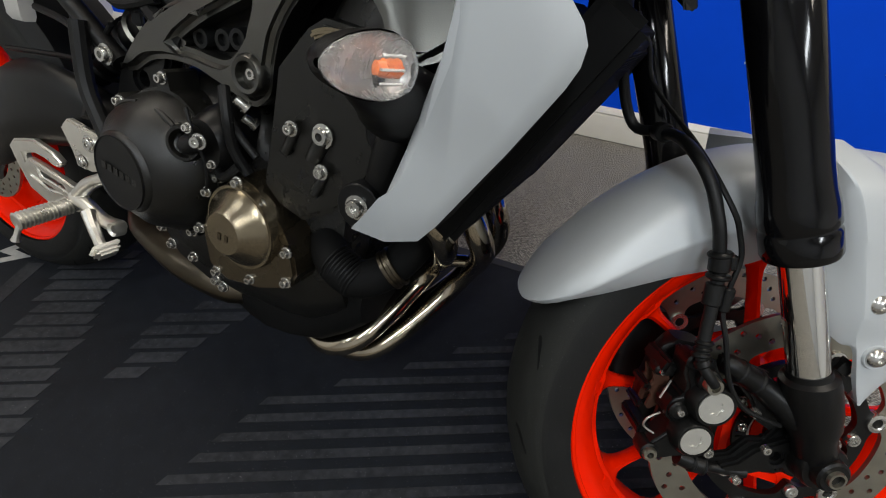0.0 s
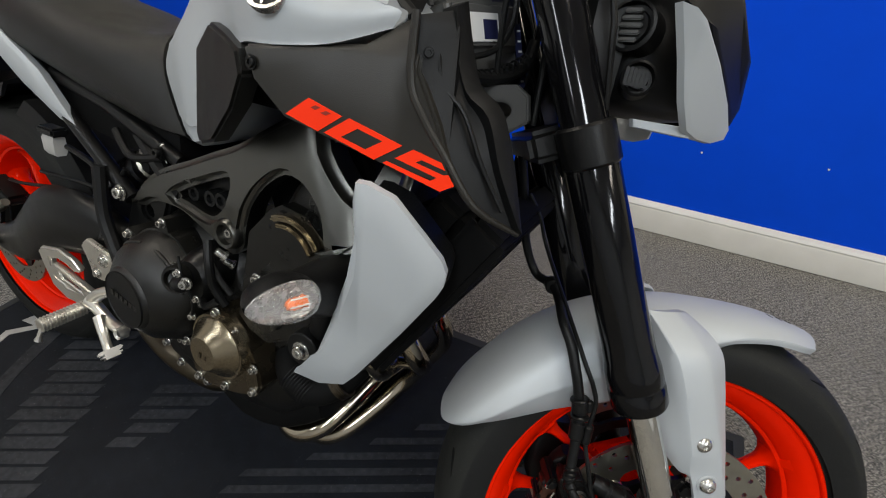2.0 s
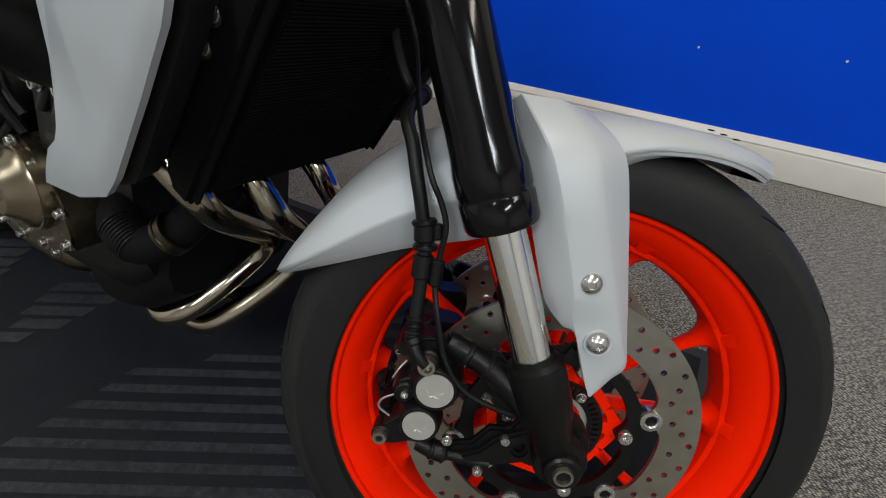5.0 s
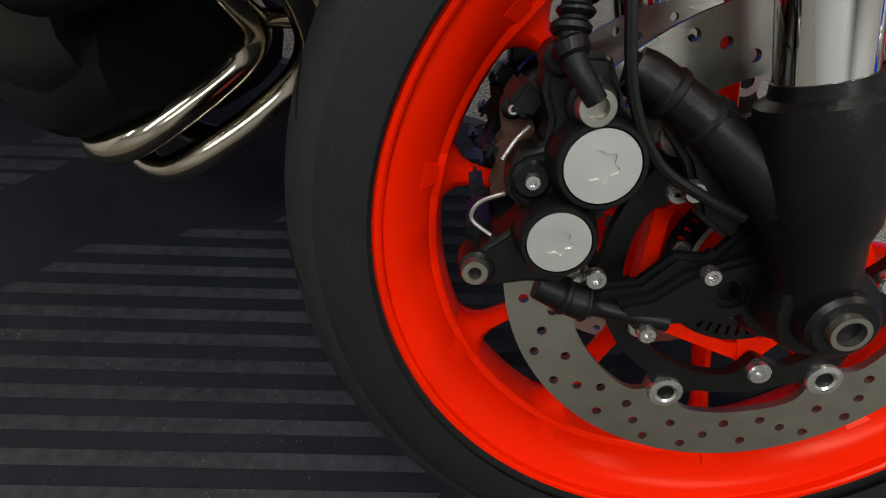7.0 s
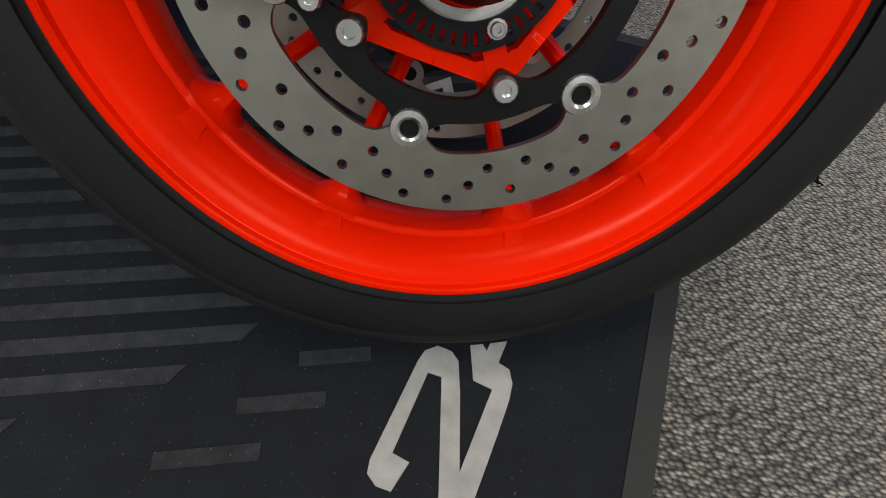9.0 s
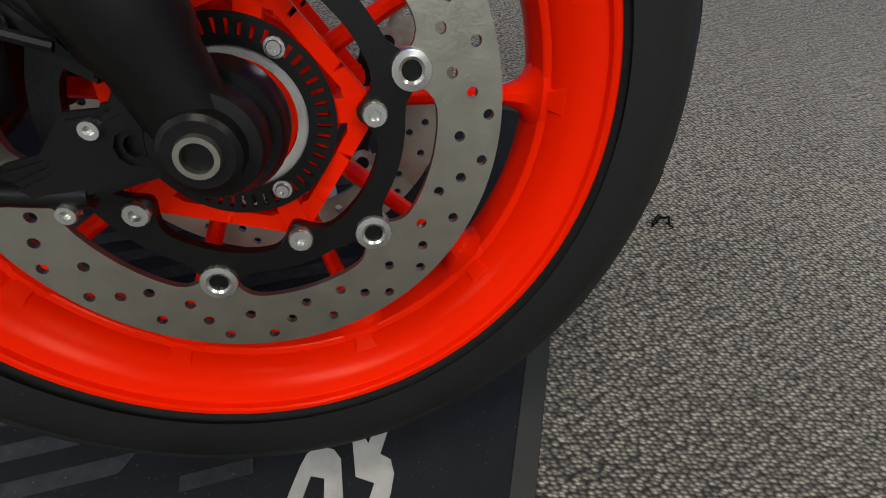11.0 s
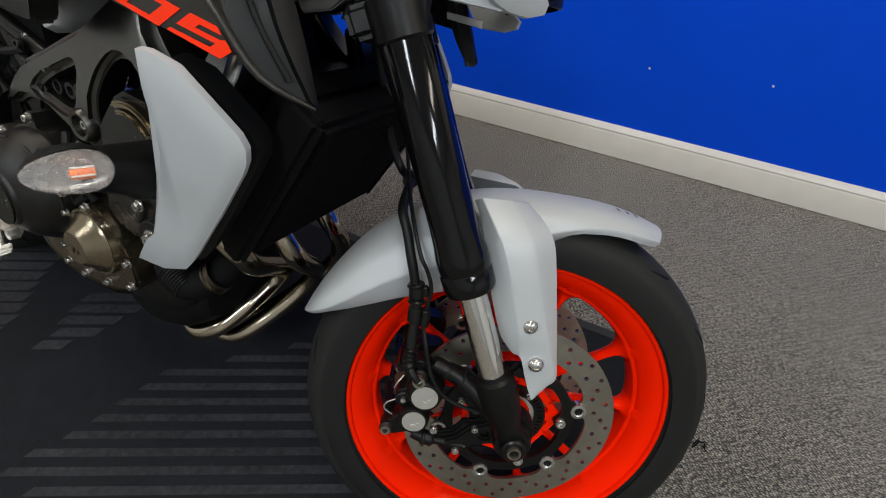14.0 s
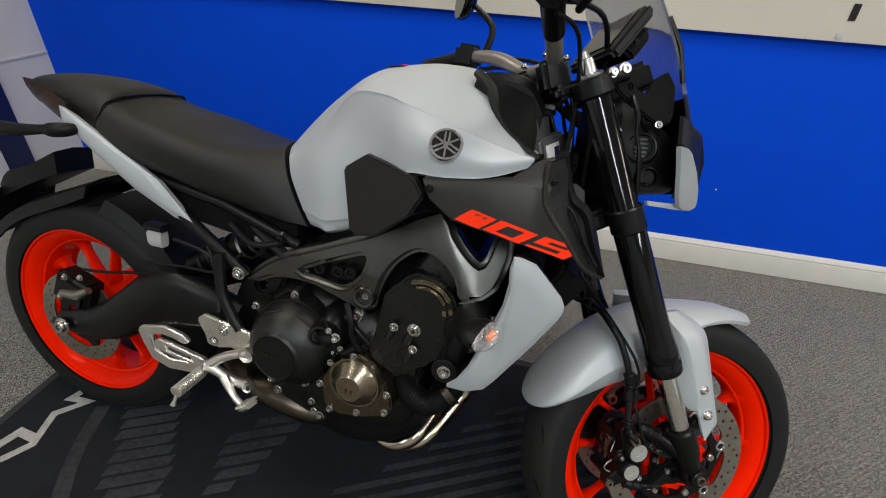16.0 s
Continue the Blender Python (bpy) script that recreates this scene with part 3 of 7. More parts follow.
both_sides("outer_ridge", lambda: tube(bmesh.new(), [V(1.102, -0.2235, 0.905), V(1.105, -0.2255, 0.850), V(1.122, -0.2255, 0.821), V(1.144, -0.2245, 0.796), V(1.178, -0.2140, 0.752), V(1.215, -0.1830, 0.727)], [0.004, 0.0042, 0.0042, 0.0040, 0.0038, 0.0025], 10, smooth=4), GREYP)
both_sides("face_rib", lambda: tube(bmesh.new(), [V(1.117, -0.2095, 0.890), V(1.127, -0.2090, 0.852), V(1.152, -0.2075, 0.829), V(1.175, -0.2060, 0.789), V(1.201, -0.2010, 0.751)], 0.0026, 8, smooth=4), BLACKP)
INNERN = [(1.122, -0.197, 0.912), (1.127, -0.196, 0.880), (1.141, -0.195, 0.846), (1.1665, -0.195, 0.828), (1.186, -0.194, 0.784), (1.212, -0.187, 0.735)]
INNERP = [(1.124, -0.178, 0.918), (1.134, -0.176, 0.884), (1.148, -0.176, 0.852), (1.174, -0.177, 0.833), (1.195, -0.177, 0.787), (1.216, -0.180, 0.728)]


def inner_wall():
    bm = bmesh.new()
    a, b = smooth_line(INNERN, 4), smooth_line(INNERP, 4)
    lift, back = V(0.005, -0.004, 0.001), V(-0.012, 0.003, -0.003)
    rings_mesh(bm, [[Vector(p) + back, Vector(p) + lift, Vector(p).lerp(Vector(q), 0.5) + lift * 1.1, Vector(q) + lift * 0.6, Vector(q) + back] for p, q in zip(a, b)])
    return bm


both_sides("inner_wall", inner_wall, BLACKP, None, "black raised inner edge of the side cover", angle=40)
for p in ((1.115, -0.2185, 0.874), (1.174, -0.2045, 0.758)):
    bolt(covers[0], p, (0.6, -0.8, 0.1), 0.0045, 0.003, BLACKM)
bolt(covers[0], (0.93, -0.2385, 0.838), (0, -1, 0.05), 0.0055, 0.003, BLACKM)


def decal(outline, holes=()):
    bm = flat_plate(outline, holes, 0.0012, lambda x, z: cover_y(x, z) - 0.0010)
    return part("decal_block", bm, DECAL, covers[0], "flat red-orange decal block")


decal([(0.9745, 0.7968), (1.0005, 0.8164), (1.0400, 0.8067), (1.0140, 0.7877)])
decal([(1.0212, 0.7880), (1.0478, 0.8066), (1.1062, 0.7938), (1.0788, 0.7751)], [[(1.0406, 0.7878), (1.0582, 0.7992), (1.0857, 0.7934), (1.0682, 0.7821)]])
decal([(1.1005, 0.7814), (1.1175, 0.7929), (1.1464, 0.7876), (1.1509, 0.7818), (1.1275, 0.7858), (1.1215, 0.7822), (1.1496, 0.7773), (1.1545, 0.7785), (1.1615, 0.7702), (1.1496, 0.7622), (1.0885, 0.7743), (1.0922, 0.7768), (1.1381, 0.7694), (1.1443, 0.7737)])

for k in range(2):
    bm = flat_plate([(1.004 + 0.012 * k, 0.8085 - 0.003 * k), (1.010 + 0.012 * k, 0.8112 - 0.003 * k), (1.0155 + 0.012 * k, 0.8100 - 0.003 * k), (1.0095 + 0.012 * k, 0.8072 - 0.003 * k)], (), 0.0006, lambda x, z: cover_y(x, z) - 0.0016)
    part("lettering_bar", bm, MAROOND, covers[0])

# dark plates added to block the gap between tank and cover
both_sides("cover_backing", lambda: flat_plate([(0.84, 0.78), (0.85, 0.835), (0.93, 0.875), (1.09, 0.905), (1.10, 0.78)], (), 0.01, lambda x, z: -0.165), DARKV)

bm = bmesh.new()
box(bm, (0.034, 0.060, 0.0012), Matrix.Translation((0.792, -0.028, 1.0095)) @ Matrix.Rotation(radians(-10), 4, "Y"), 0.0004)
lab = part("tank_label", bm, NAVYL, tank, "small dark printed label on the tank top")
bm = bmesh.new()
box(bm, (0.006, 0.060, 0.0010), Matrix.Translation((0.8065, -0.028, 1.0130)) @ Matrix.Rotation(radians(-10), 4, "Y"), 0.0003)
part("label_stripe", bm, DECAL, lab)

# silver scoops
SCOOP = [(1.079, -0.259, 0.758), (1.090, -0.256, 0.758), (1.114, -0.248, 0.749), (1.145, -0.2345, 0.714), (1.161, -0.227, 0.695), (1.1665, -0.2240, 0.682), (1.165, -0.2228, 0.667), (1.158, -0.2226, 0.651), (1.126, -0.225, 0.596), (1.076, -0.228, 0.517), (1.061, -0.230, 0.498), (1.031, -0.2375, 0.490), (1.000, -0.247, 0.497), (1.016, -0.245, 0.511), (1.032, -0.244, 0.540), (1.048, -0.245, 0.585), (1.074, -0.249, 0.671), (1.078, -0.253, 0.711), (1.076, -0.257, 0.738)]
scoops = both_sides("radiator_scoop", lambda: puffed(bmesh.new(), SCOOP, 0.006, 0.009, (0.27, -0.95, -0.12), 0.10, 3), SILVER, None, "matt silver blade-shaped radiator scoop", angle=40)
both_sides("scoop_back", lambda: puffed(bmesh.new(), [(x * 0.86 + 0.158, y + 0.020, (z - 0.62) * 0.92 + 0.62) for x, y, z in SCOOP], 0.001, 0.03, (0.27, -0.95, -0.12), 0.1, 1), BLACKP, None, "black inner shell behind the scoop")

# ---- seat ----
SEAT = [
    [(0.560, 0, 0.836), (0.566, -0.050, 0.830), (0.580, -0.082, 0.812), (0.600, -0.103, 0.775), (0.630, -0.108, 0.715), (0.652, -0.100, 0.680), (0.630, 0, 0.68)],
    [(0.520, 0, 0.822), (0.522, -0.075, 0.820), (0.530, -0.115, 0.800), (0.545, -0.128, 0.765), (0.570, -0.128, 0.715), (0.580, -0.11, 0.690), (0.570, 0, 0.69)],
    [(0.440, 0, 0.826), (0.440, -0.105, 0.822), (0.440, -0.140, 0.800), (0.445, -0.142, 0.765), (0.455, -0.130, 0.722), (0.455, -0.10, 0.710), (0.455, 0, 0.71)],
    [(0.330, 0, 0.850), (0.330, -0.115, 0.842), (0.330, -0.148, 0.818), (0.332, -0.148, 0.785), (0.335, -0.132, 0.748), (0.335, -0.10, 0.735), (0.335, 0, 0.735)],
    [(0.240, 0, 0.866), (0.240, -0.110, 0.856), (0.238, -0.142, 0.830), (0.236, -0.145, 0.799), (0.235, -0.132, 0.769), (0.235, -0.10, 0.754), (0.235, 0, 0.754)],
    [(0.190, 0, 0.884), (0.186, -0.095, 0.874), (0.176, -0.128, 0.846), (0.170, -0.134, 0.819), (0.170, -0.126, 0.794), (0.170, -0.10, 0.779), (0.170, 0, 0.779)],
]
bm = bmesh.new()
loft(bm, [mirror_ring(s) for s in SEAT], 5, 3)
seat = part("rider_seat", bm, SEATV, bike, "matt black vinyl rider seat", angle=50)
PILL = [
    [(0.188, 0, 0.884), (0.184, -0.095, 0.875), (0.173, -0.128, 0.847), (0.167, -0.132, 0.821), (0.167, -0.126, 0.791), (0.167, -0.10, 0.781), (0.167, 0, 0.781)],
    [(0.165, 0, 0.902), (0.162, -0.085, 0.892), (0.156, -0.118, 0.865), (0.150, -0.122, 0.837), (0.150, -0.115, 0.811), (0.150, -0.09, 0.791), (0.150, 0, 0.791)],
    [(0.060, 0, 0.914), (0.060, -0.080, 0.905), (0.060, -0.108, 0.883), (0.060, -0.110, 0.859), (0.060, -0.10, 0.836), (0.060, -0.08, 0.821), (0.060, 0, 0.821)],
    [(-0.040, 0, 0.909), (-0.040, -0.065, 0.903), (-0.040, -0.092, 0.888), (-0.040, -0.094, 0.871), (-0.040, -0.085, 0.853), (-0.040, -0.07, 0.841), (-0.040, 0, 0.841)],
    [(-0.085, 0, 0.891), (-0.085, -0.045, 0.889), (-0.085, -0.068, 0.881), (-0.085, -0.07, 0.873), (-0.085, -0.066, 0.861), (-0.085, -0.05, 0.853), (-0.085, 0, 0.853)],
]
bm = bmesh.new()
loft(bm, [mirror_ring(s) for s in PILL], 5, 3)
part("pillion_seat", bm, SEATV, bike, "raised matt black pillion seat", angle=50)
bm = bmesh.new()
seam = [V(0.1885, y, z) for y, z in ((-0.128, 0.843), (-0.112, 0.867), (-0.09, 0.880), (-0.04, 0.885), (0, 0.886), (0.04, 0.885), (0.09, 0.880), (0.112, 0.867), (0.128, 0.843))]
tube(bm, [p + V((-0.012 if abs(p.y) > 0.11 else 0), 0, 0.001) for p in seam], 0.0028, 8, smooth=3)
part("seat_piping", bm, GLOSSB, seat)

TAIL = [(0.100, -0.151, 0.858), (0.128, -0.150, 0.846), (0.220, -0.145, 0.792), (0.318, -0.138, 0.734), (0.394, -0.131, 0.650), (0.351, -0.134, 0.657), (0.261, -0.140, 0.705), (0.174, -0.146, 0.768), (0.102, -0.150, 0.826)]
both_sides("tail_panel", lambda: puffed(bmesh.new(), TAIL, 0.007, 0.016, (0.06, -0.93, 0.36), 0.2, 2), SILVER, None, "matt silver tapering tail panel", angle=30)
both_sides("tail_end", lambda: puffed(bmesh.new(), [(-0.115, -0.058, 0.892), (-0.03, -0.088, 0.893), (0.09, -0.128, 0.862), (0.095, -0.135, 0.822), (0.0, -0.10, 0.842), (-0.09, -0.07, 0.872)], 0.004, 0.02, (0.1, -0.9, 0.3), 0.2, 2), GREYP, None, "dark grey tail end cover")
bm = bmesh.new()
loft(bm, [mirror_ring([(x, 0, z), (x, -w, z - 0.004), (x, -w, z - h), (x, 0, z - h)]) for x, w, z, h in ((0.62, 0.10, 0.70, 0.07), (0.5, 0.10, 0.70, 0.07), (0.3, 0.105, 0.745, 0.075), (0.1, 0.09, 0.82, 0.05), (-0.10, 0.05, 0.872, 0.02))], 3, 1)
part("undertray", bm, DARKV, bike, "black tray under the seat")
bm = bmesh.new()
tube(bm, [V(0.135, -0.145, 0.815), V(0.128, -0.168, 0.813), V(0.10, -0.176, 0.810), V(0.085, -0.178, 0.809), V(0.03, -0.187, 0.802), V(-0.02, -0.190, 0.800), V(-0.12, -0.185, 0.796)], [0.010, 0.0145, 0.0145, 0.010, 0.013, 0.015, 0.013], 12, smooth=3)
part("grab_rail", bm, BLACKP, bike, "black rear grab rail")

# ---- rear end ----
both_sides("subframe_rail", lambda: tube(bmesh.new(), [V(0.515, -0.122, 0.552), V(0.36, -0.122, 0.664), V(0.20, -0.115, 0.775), V(0.05, -0.09, 0.835)], 0.0135, 12), BLACKM, None, "black steel subframe tube")
both_sides("subframe_stay", lambda: tube(bmesh.new(), [V(0.63, -0.105, 0.64), V(0.45, -0.105, 0.700), V(0.30, -0.105, 0.725)], 0.013, 12), BLACKM)
bolt(bike, (0.503, -0.135, 0.562), r=0.011, h=0.01)
bolt(bike, (0.596, -0.122, 0.652), r=0.008, h=0.008, mtl=BLACKM)
MUD = [(-0.30, 0.480), (-0.24, 0.535), (-0.17, 0.58), (-0.09, 0.615), (0.0, 0.650), (0.06, 0.675)]
bm = bmesh.new()
rings = []
for x, z in smooth_line(MUD, 4):
    d = (V(x, 0, z) - RW).normalized()
    c = V(x, 0, z)
    rings.append([c + V(0, y, 0) + d * h for y, h in ((-0.092, -0.035), (-0.085, -0.006), (-0.05, 0.004), (0, 0.006), (0.05, 0.004), (0.085, -0.006), (0.092, -0.035), (0.086, -0.036), (0.078, -0.012), (0, -0.002), (-0.078, -0.012), (-0.086, -0.036))])
rings_mesh(bm, rings)
part("rear_mudguard", bm, BLACKP, bike, "black plastic rear mudguard", angle=40)
bm = bmesh.new()
loft(bm, [mirror_ring([(x, 0, z + h), (x, -w, z + h - 0.006), (x, -w, z - h), (x, 0, z - h)]) for x, w, z, h in ((-0.07, 0.05, 0.70, 0.03), (-0.14, 0.06, 0.665, 0.026), (-0.22, 0.06, 0.63, 0.03), (-0.26, 0.055, 0.60, 0.02))], 3, 1)
part("plate_bracket", bm, BLACKP, bike, "black number plate bracket")
bm = bmesh.new()
box(bm, (0.010, 0.17, 0.11), pose(-0.275, 0, 0.555, 0, 20, 0), 0.003)
part("tail_reflector_plate", bm, BLACKP, bike)
bm = bmesh.new()
loft(bm, [[(0.302, -0.118 - w, z), (0.302 - l, -0.118 - w, z), (0.302 - l, -0.118 + w, z), (0.302, -0.118 + w, z)] for z, l, w in ((0.575, 0.030, 0.008), (0.582, 0.036, 0.011), (0.605, 0.038, 0.011), (0.612, 0.034, 0.009))], 1, 1)
res = part("fluid_reservoir", bm, CLOUDY, bike, "cloudy white brake fluid reservoir")
bm = bmesh.new()
box(bm, (0.052, 0.030, 0.016), pose(0.285, -0.118, 0.620), 0.004)
part("reservoir_lid", bm, BLACKP, res)


def swing_arm(s):
    bm = bmesh.new()
    rows = []
    for x, zc, h, w, y in ((0.50, 0.435, 0.045, 0.030, 0.115), (0.43, 0.455, 0.055, 0.030, 0.125), (0.34, 0.460, 0.068, 0.026, 0.138), (0.26, 0.437, 0.072, 0.024, 0.143), (0.19, 0.390, 0.066, 0.022, 0.140), (0.11, 0.345, 0.050, 0.020, 0.132), (0.03, 0.322, 0.036, 0.018, 0.126), (-0.03, 0.315, 0.026, 0.015, 0.124)):
        rows.append([(x, s * -(y + w * math.cos(t) * 1.0), zc + h * math.copysign(abs(math.sin(t)) ** 0.7, math.sin(t))) for t in (k * math.pi / 6 for k in range(12))])
    loft(bm, rows, 3, 1)
    ob = part("swing_arm", bm, ENGINE if s < 0 else BLACKM, bike, "black curved aluminium swing arm", angle=50)
    bm = bmesh.new()
    box(bm, (0.045, 0.010, 0.038), pose(-0.012, s * -0.147, 0.312, 0, -8, 0), 0.004)
    part("axle_block", bm, FRAMEP, ob)
    bm = bmesh.new()
    hex_bolt(bm, (0.0, s * -0.150, 0.315), (0, -s, 0), 0.016, 0.014)
    part("axle_nut", bm, BOLT, ob)
    return ob


swing_arm(1), swing_arm(-1)


def xz_plate(c, y, outline, holes, depth):
    """A plate about the point c of the wheel, cut in its plane, from y towards the right by depth."""
    bm = bmesh.new()
    plate(bm, outline, holes, depth, Matrix.Translation((c.x, y, c.z)) @ Matrix.Rotation(radians(90), 4, "X"))
    return bm


def polar(f, n=120):
    return [(f(2 * math.pi * k / n) * math.cos(2 * math.pi * k / n), f(2 * math.pi * k / n) * math.sin(2 * math.pi * k / n)) for k in range(n)]


def near(a, centres, width):
    return max(math.exp(-((((math.degrees(a) - c + 180) % 360) - 180) / width) ** 2) for c in centres)


def holes_ring(radii, count, r, start=0.0):
    out = []
    for k in range(count):
        a, q = radians(start + 360 * k / count), radii[k % len(radii)]
        out.append(circle_pts(q * math.cos(a), q * math.sin(a), r, 10))
    return out


bm = xz_plate(RW, -0.098, circle_pts(0, 0, 0.1225, 96), [circle_pts(0, 0, 0.085, 72)] + holes_ring([0.115, 0.105, 0.095], 54, 0.0032), 0.005)
rdisc = part("rear_brake_disc", bm, STEEL, wheel_r, "drilled steel rear brake disc")
bm = xz_plate(RW, -0.092, polar(lambda a: 0.070 + 0.022 * near(a, range(0, 360, 72), 10)), [circle_pts(0, 0, 0.045, 40)], 0.006)
part("disc_carrier", bm, BLACKM, rdisc)
bm = bmesh.new()
box(bm, (0.105, 0.06, 0.085), pose(0.020, -0.110, 0.405, 0, 22, 0), 0.014, 3)
rcal = part("rear_caliper", bm, BLACKM, bike, "black rear brake caliper above the axle")
bm = bmesh.new()
tube(bm, [V(0.0, -0.135, 0.400), V(0.05, -0.138, 0.405), V(0.085, -0.138, 0.425)], [0.012, 0.014, 0.008], 12)
part("caliper_piston", bm, STEEL, rcal)
for p in ((-0.005, -0.140, 0.392), (0.02, -0.14, 0.448), (0.065, -0.138, 0.455)):
    bolt(rcal, p, r=0.006, h=0.006)
bm = bmesh.new()
tube(bm, [V(0.03, -0.10, 0.455), V(0.10, -0.105, 0.465), V(0.20, -0.105, 0.485), V(0.30, -0.10, 0.50), V(0.40, -0.105, 0.505), V(0.455, -0.125, 0.49), V(0.475, -0.15, 0.475)], 0.0038, 8, smooth=4)
part("rear_brake_hose", bm, BLACKP, bike)
bm = bmesh.new()
tube(bm, [V(0.46, -0.15, 0.47), V(0.45, -0.13, 0.54), V(0.42, -0.125, 0.585), V(0.33, -0.12, 0.60)], 0.0055, 8, smooth=4)
part("reservoir_hose", bm, BLACKP, bike)
bm = bmesh.new()
rings = []
for a in range(20, 78, 6):
    d = V(math.cos(radians(a)), 0, math.sin(radians(a)))
    rings.append([RW + d * (0.335 + h) + V(0, y, 0) for y, h in ((-0.085, -0.03), (-0.07, 0), (0, 0.008), (0.07, 0), (0.085, -0.03), (0, 0.002))])
rings_mesh(bm, rings)
part("hugger", bm, BLACKP, bike, "black tyre hugger ahead of the rear wheel", angle=50)
bm = bmesh.new()
tube(bm, [V(0.47, -0.03, 0.60), V(0.30, -0.03, 0.50)], 0.03, 16)
part("rear_shock", bm, BLACKM, bike)
for k in range(6):
    bm = bmesh.new()
    c = V(0.475, -0.03, 0.60).lerp(V(0.34, -0.03, 0.52), k / 5)
    lathe(bm, [(0.033, -0.004), (0.038, 0), (0.033, 0.004)], c, (0.135, 0, 0.08), 20)
    part("spring_coil", bm, STEEL if k < 2 else BLACKM, bike)

# ---- front brake ----
HOLE_R = [0.1408, 0.1240, 0.1343, 0.1444, 0.1276, 0.1444, 0.1345, 0.1240]
BOBS, BOLTS = [BOB_A + 60 * k for k in range(6)], [BOLT_A + 72 * k for k in range(5)]
for s in (1, -1):
    y = -0.046 if s > 0 else 0.065
    side = lambda a: (a - radians(BOLT_A)) % (2 * math.pi / 5) - math.pi / 5  # noqa: E731
    bm = xz_plate(FW, y, polar(lambda a: min(0.0655 / math.cos(side(a)), 0.0785), 180), [polar(lambda a: 0.0565 / math.cos(side(a)) * (0.99 if abs(side(a)) < 0.45 else 0.95), 90)], 0.012)
    part("hub_star", bm, ORANGE, wheel_f, "orange five-sided hub frame")
    y = -0.0625 if s > 0 else 0.0745
    bm = xz_plate(FW, y, circle_pts(0, 0, 0.1525, 128), [polar(lambda a: 0.1135 - 0.019 * near(a, BOBS, 6.5), 144)] + holes_ring(HOLE_R, 64, 0.0034, -23.15), 0.005)
    disc = part("brake_disc", bm, STEEL, wheel_f, "drilled steel front brake disc")
    y = -0.0610 if s > 0 else 0.076
    inner = lambda a: 0.0800 - 0.0135 * near(a, BOLTS, 8)  # noqa: E731
    bm = xz_plate(FW, y, polar(lambda a: 0.0940 + 0.0165 * near(a, BOBS, 6.5), 180), [polar(inner, 150)], 0.008)
    part("disc_carrier", bm, BLACKM, wheel_f, "black disc carrier")
    for a in BOBS:
        d = V(math.cos(radians(a)), 0, math.sin(radians(a)))
        bm = bmesh.new()
        lathe(bm, [(0.0058, 0.004), (0.0058, 0.0095), (0.0075, 0.0105), (0.0112, 0.0100), (0.0118, 0.0085), (0.0118, -0.002), (0.0058, -0.002)], FW + d * 0.1015 + V(0, -0.0615 if s > 0 else 0.0685, 0), (0, -s, 0), 20)
        part("disc_bobbin", bm, BOLT, wheel_f)
    for a in BOLTS:
        d = V(math.cos(radians(a)), 0, math.sin(radians(a)))
        bm = bmesh.new()
        hex_bolt(bm, FW + d * 0.0765 + V(0, -0.0680 if s > 0 else 0.0755, 0), (0, -s, 0), 0.0078, 0.0065, False)
        part("disc_bolt", bm, BOLT, wheel_f)
bm = xz_plate(FW, -0.059, circle_pts(0, 0, 0.0555, 72), [circle_pts(0, 0, 0.0395, 48)] + [[(r * math.cos(t), r * math.sin(t)) for r, t in ((0.0445, a - 0.024), (0.0520, a - 0.024), (0.0520, a + 0.024), (0.0445, a + 0.024))] for a in (2 * math.pi * k / 48 for k in range(48))], 0.003)
part("sensor_ring", bm, BLACKM, wheel_f, "slotted black speed sensor ring")
bm = bmesh.new()
lathe(bm, [(0.0335, -0.004), (0.0335, 0.005), (0.040, 0.005), (0.0405, -0.004)], FW + V(0, -0.053, 0), (0, -1, 0), 48)
part("hub_collar", bm, ALU, wheel_f)
for a in (60, 180, 300):
    bm = bmesh.new()
    hex_bolt(bm, FW + V(0.046 * math.cos(radians(a)), -0.0620, 0.046 * math.sin(radians(a))), (0, -1, 0), 0.0042, 0.004)
    part("ring_bolt", bm, BOLT, wheel_f)


def tread(wheel, c, R, half, count, drop):
    """Short slanted grooves of the tyre: thin dark inlays just proud of the crown."""
    for s in (1, -1):
        for k in range(count):
            bm = bmesh.new()
            rows = []
            a0 = 2 * math.pi * (k + (0.5 if s < 0 else 0)) / count
            for j in range(7):
                u = 0.40 + 0.20 * j / 6
                a = a0 + 0.11 * (j / 6) ** 1.6
                r = R - drop * (1 - math.cos(u * math.pi / 2)) ** 1.15 + 0.0008
                y = s * half * math.sin(u * math.pi / 2)
                wd = 0.0048 * math.sin(math.pi * (0.12 + 0.8 * j / 6)) / R
                rows.append([c + V(r * math.cos(a - wd), y, r * math.sin(a - wd)), c + V(r * math.cos(a + wd), y, r * math.sin(a + wd)), c + V((r - 0.003) * math.cos(a + wd), y, (r - 0.003) * math.sin(a + wd)), c + V((r - 0.003) * math.cos(a - wd), y, (r - 0.003) * math.sin(a - wd))])
            rings_mesh(bm, rows)
            part("tread_groove", bm, DARKV, wheel)


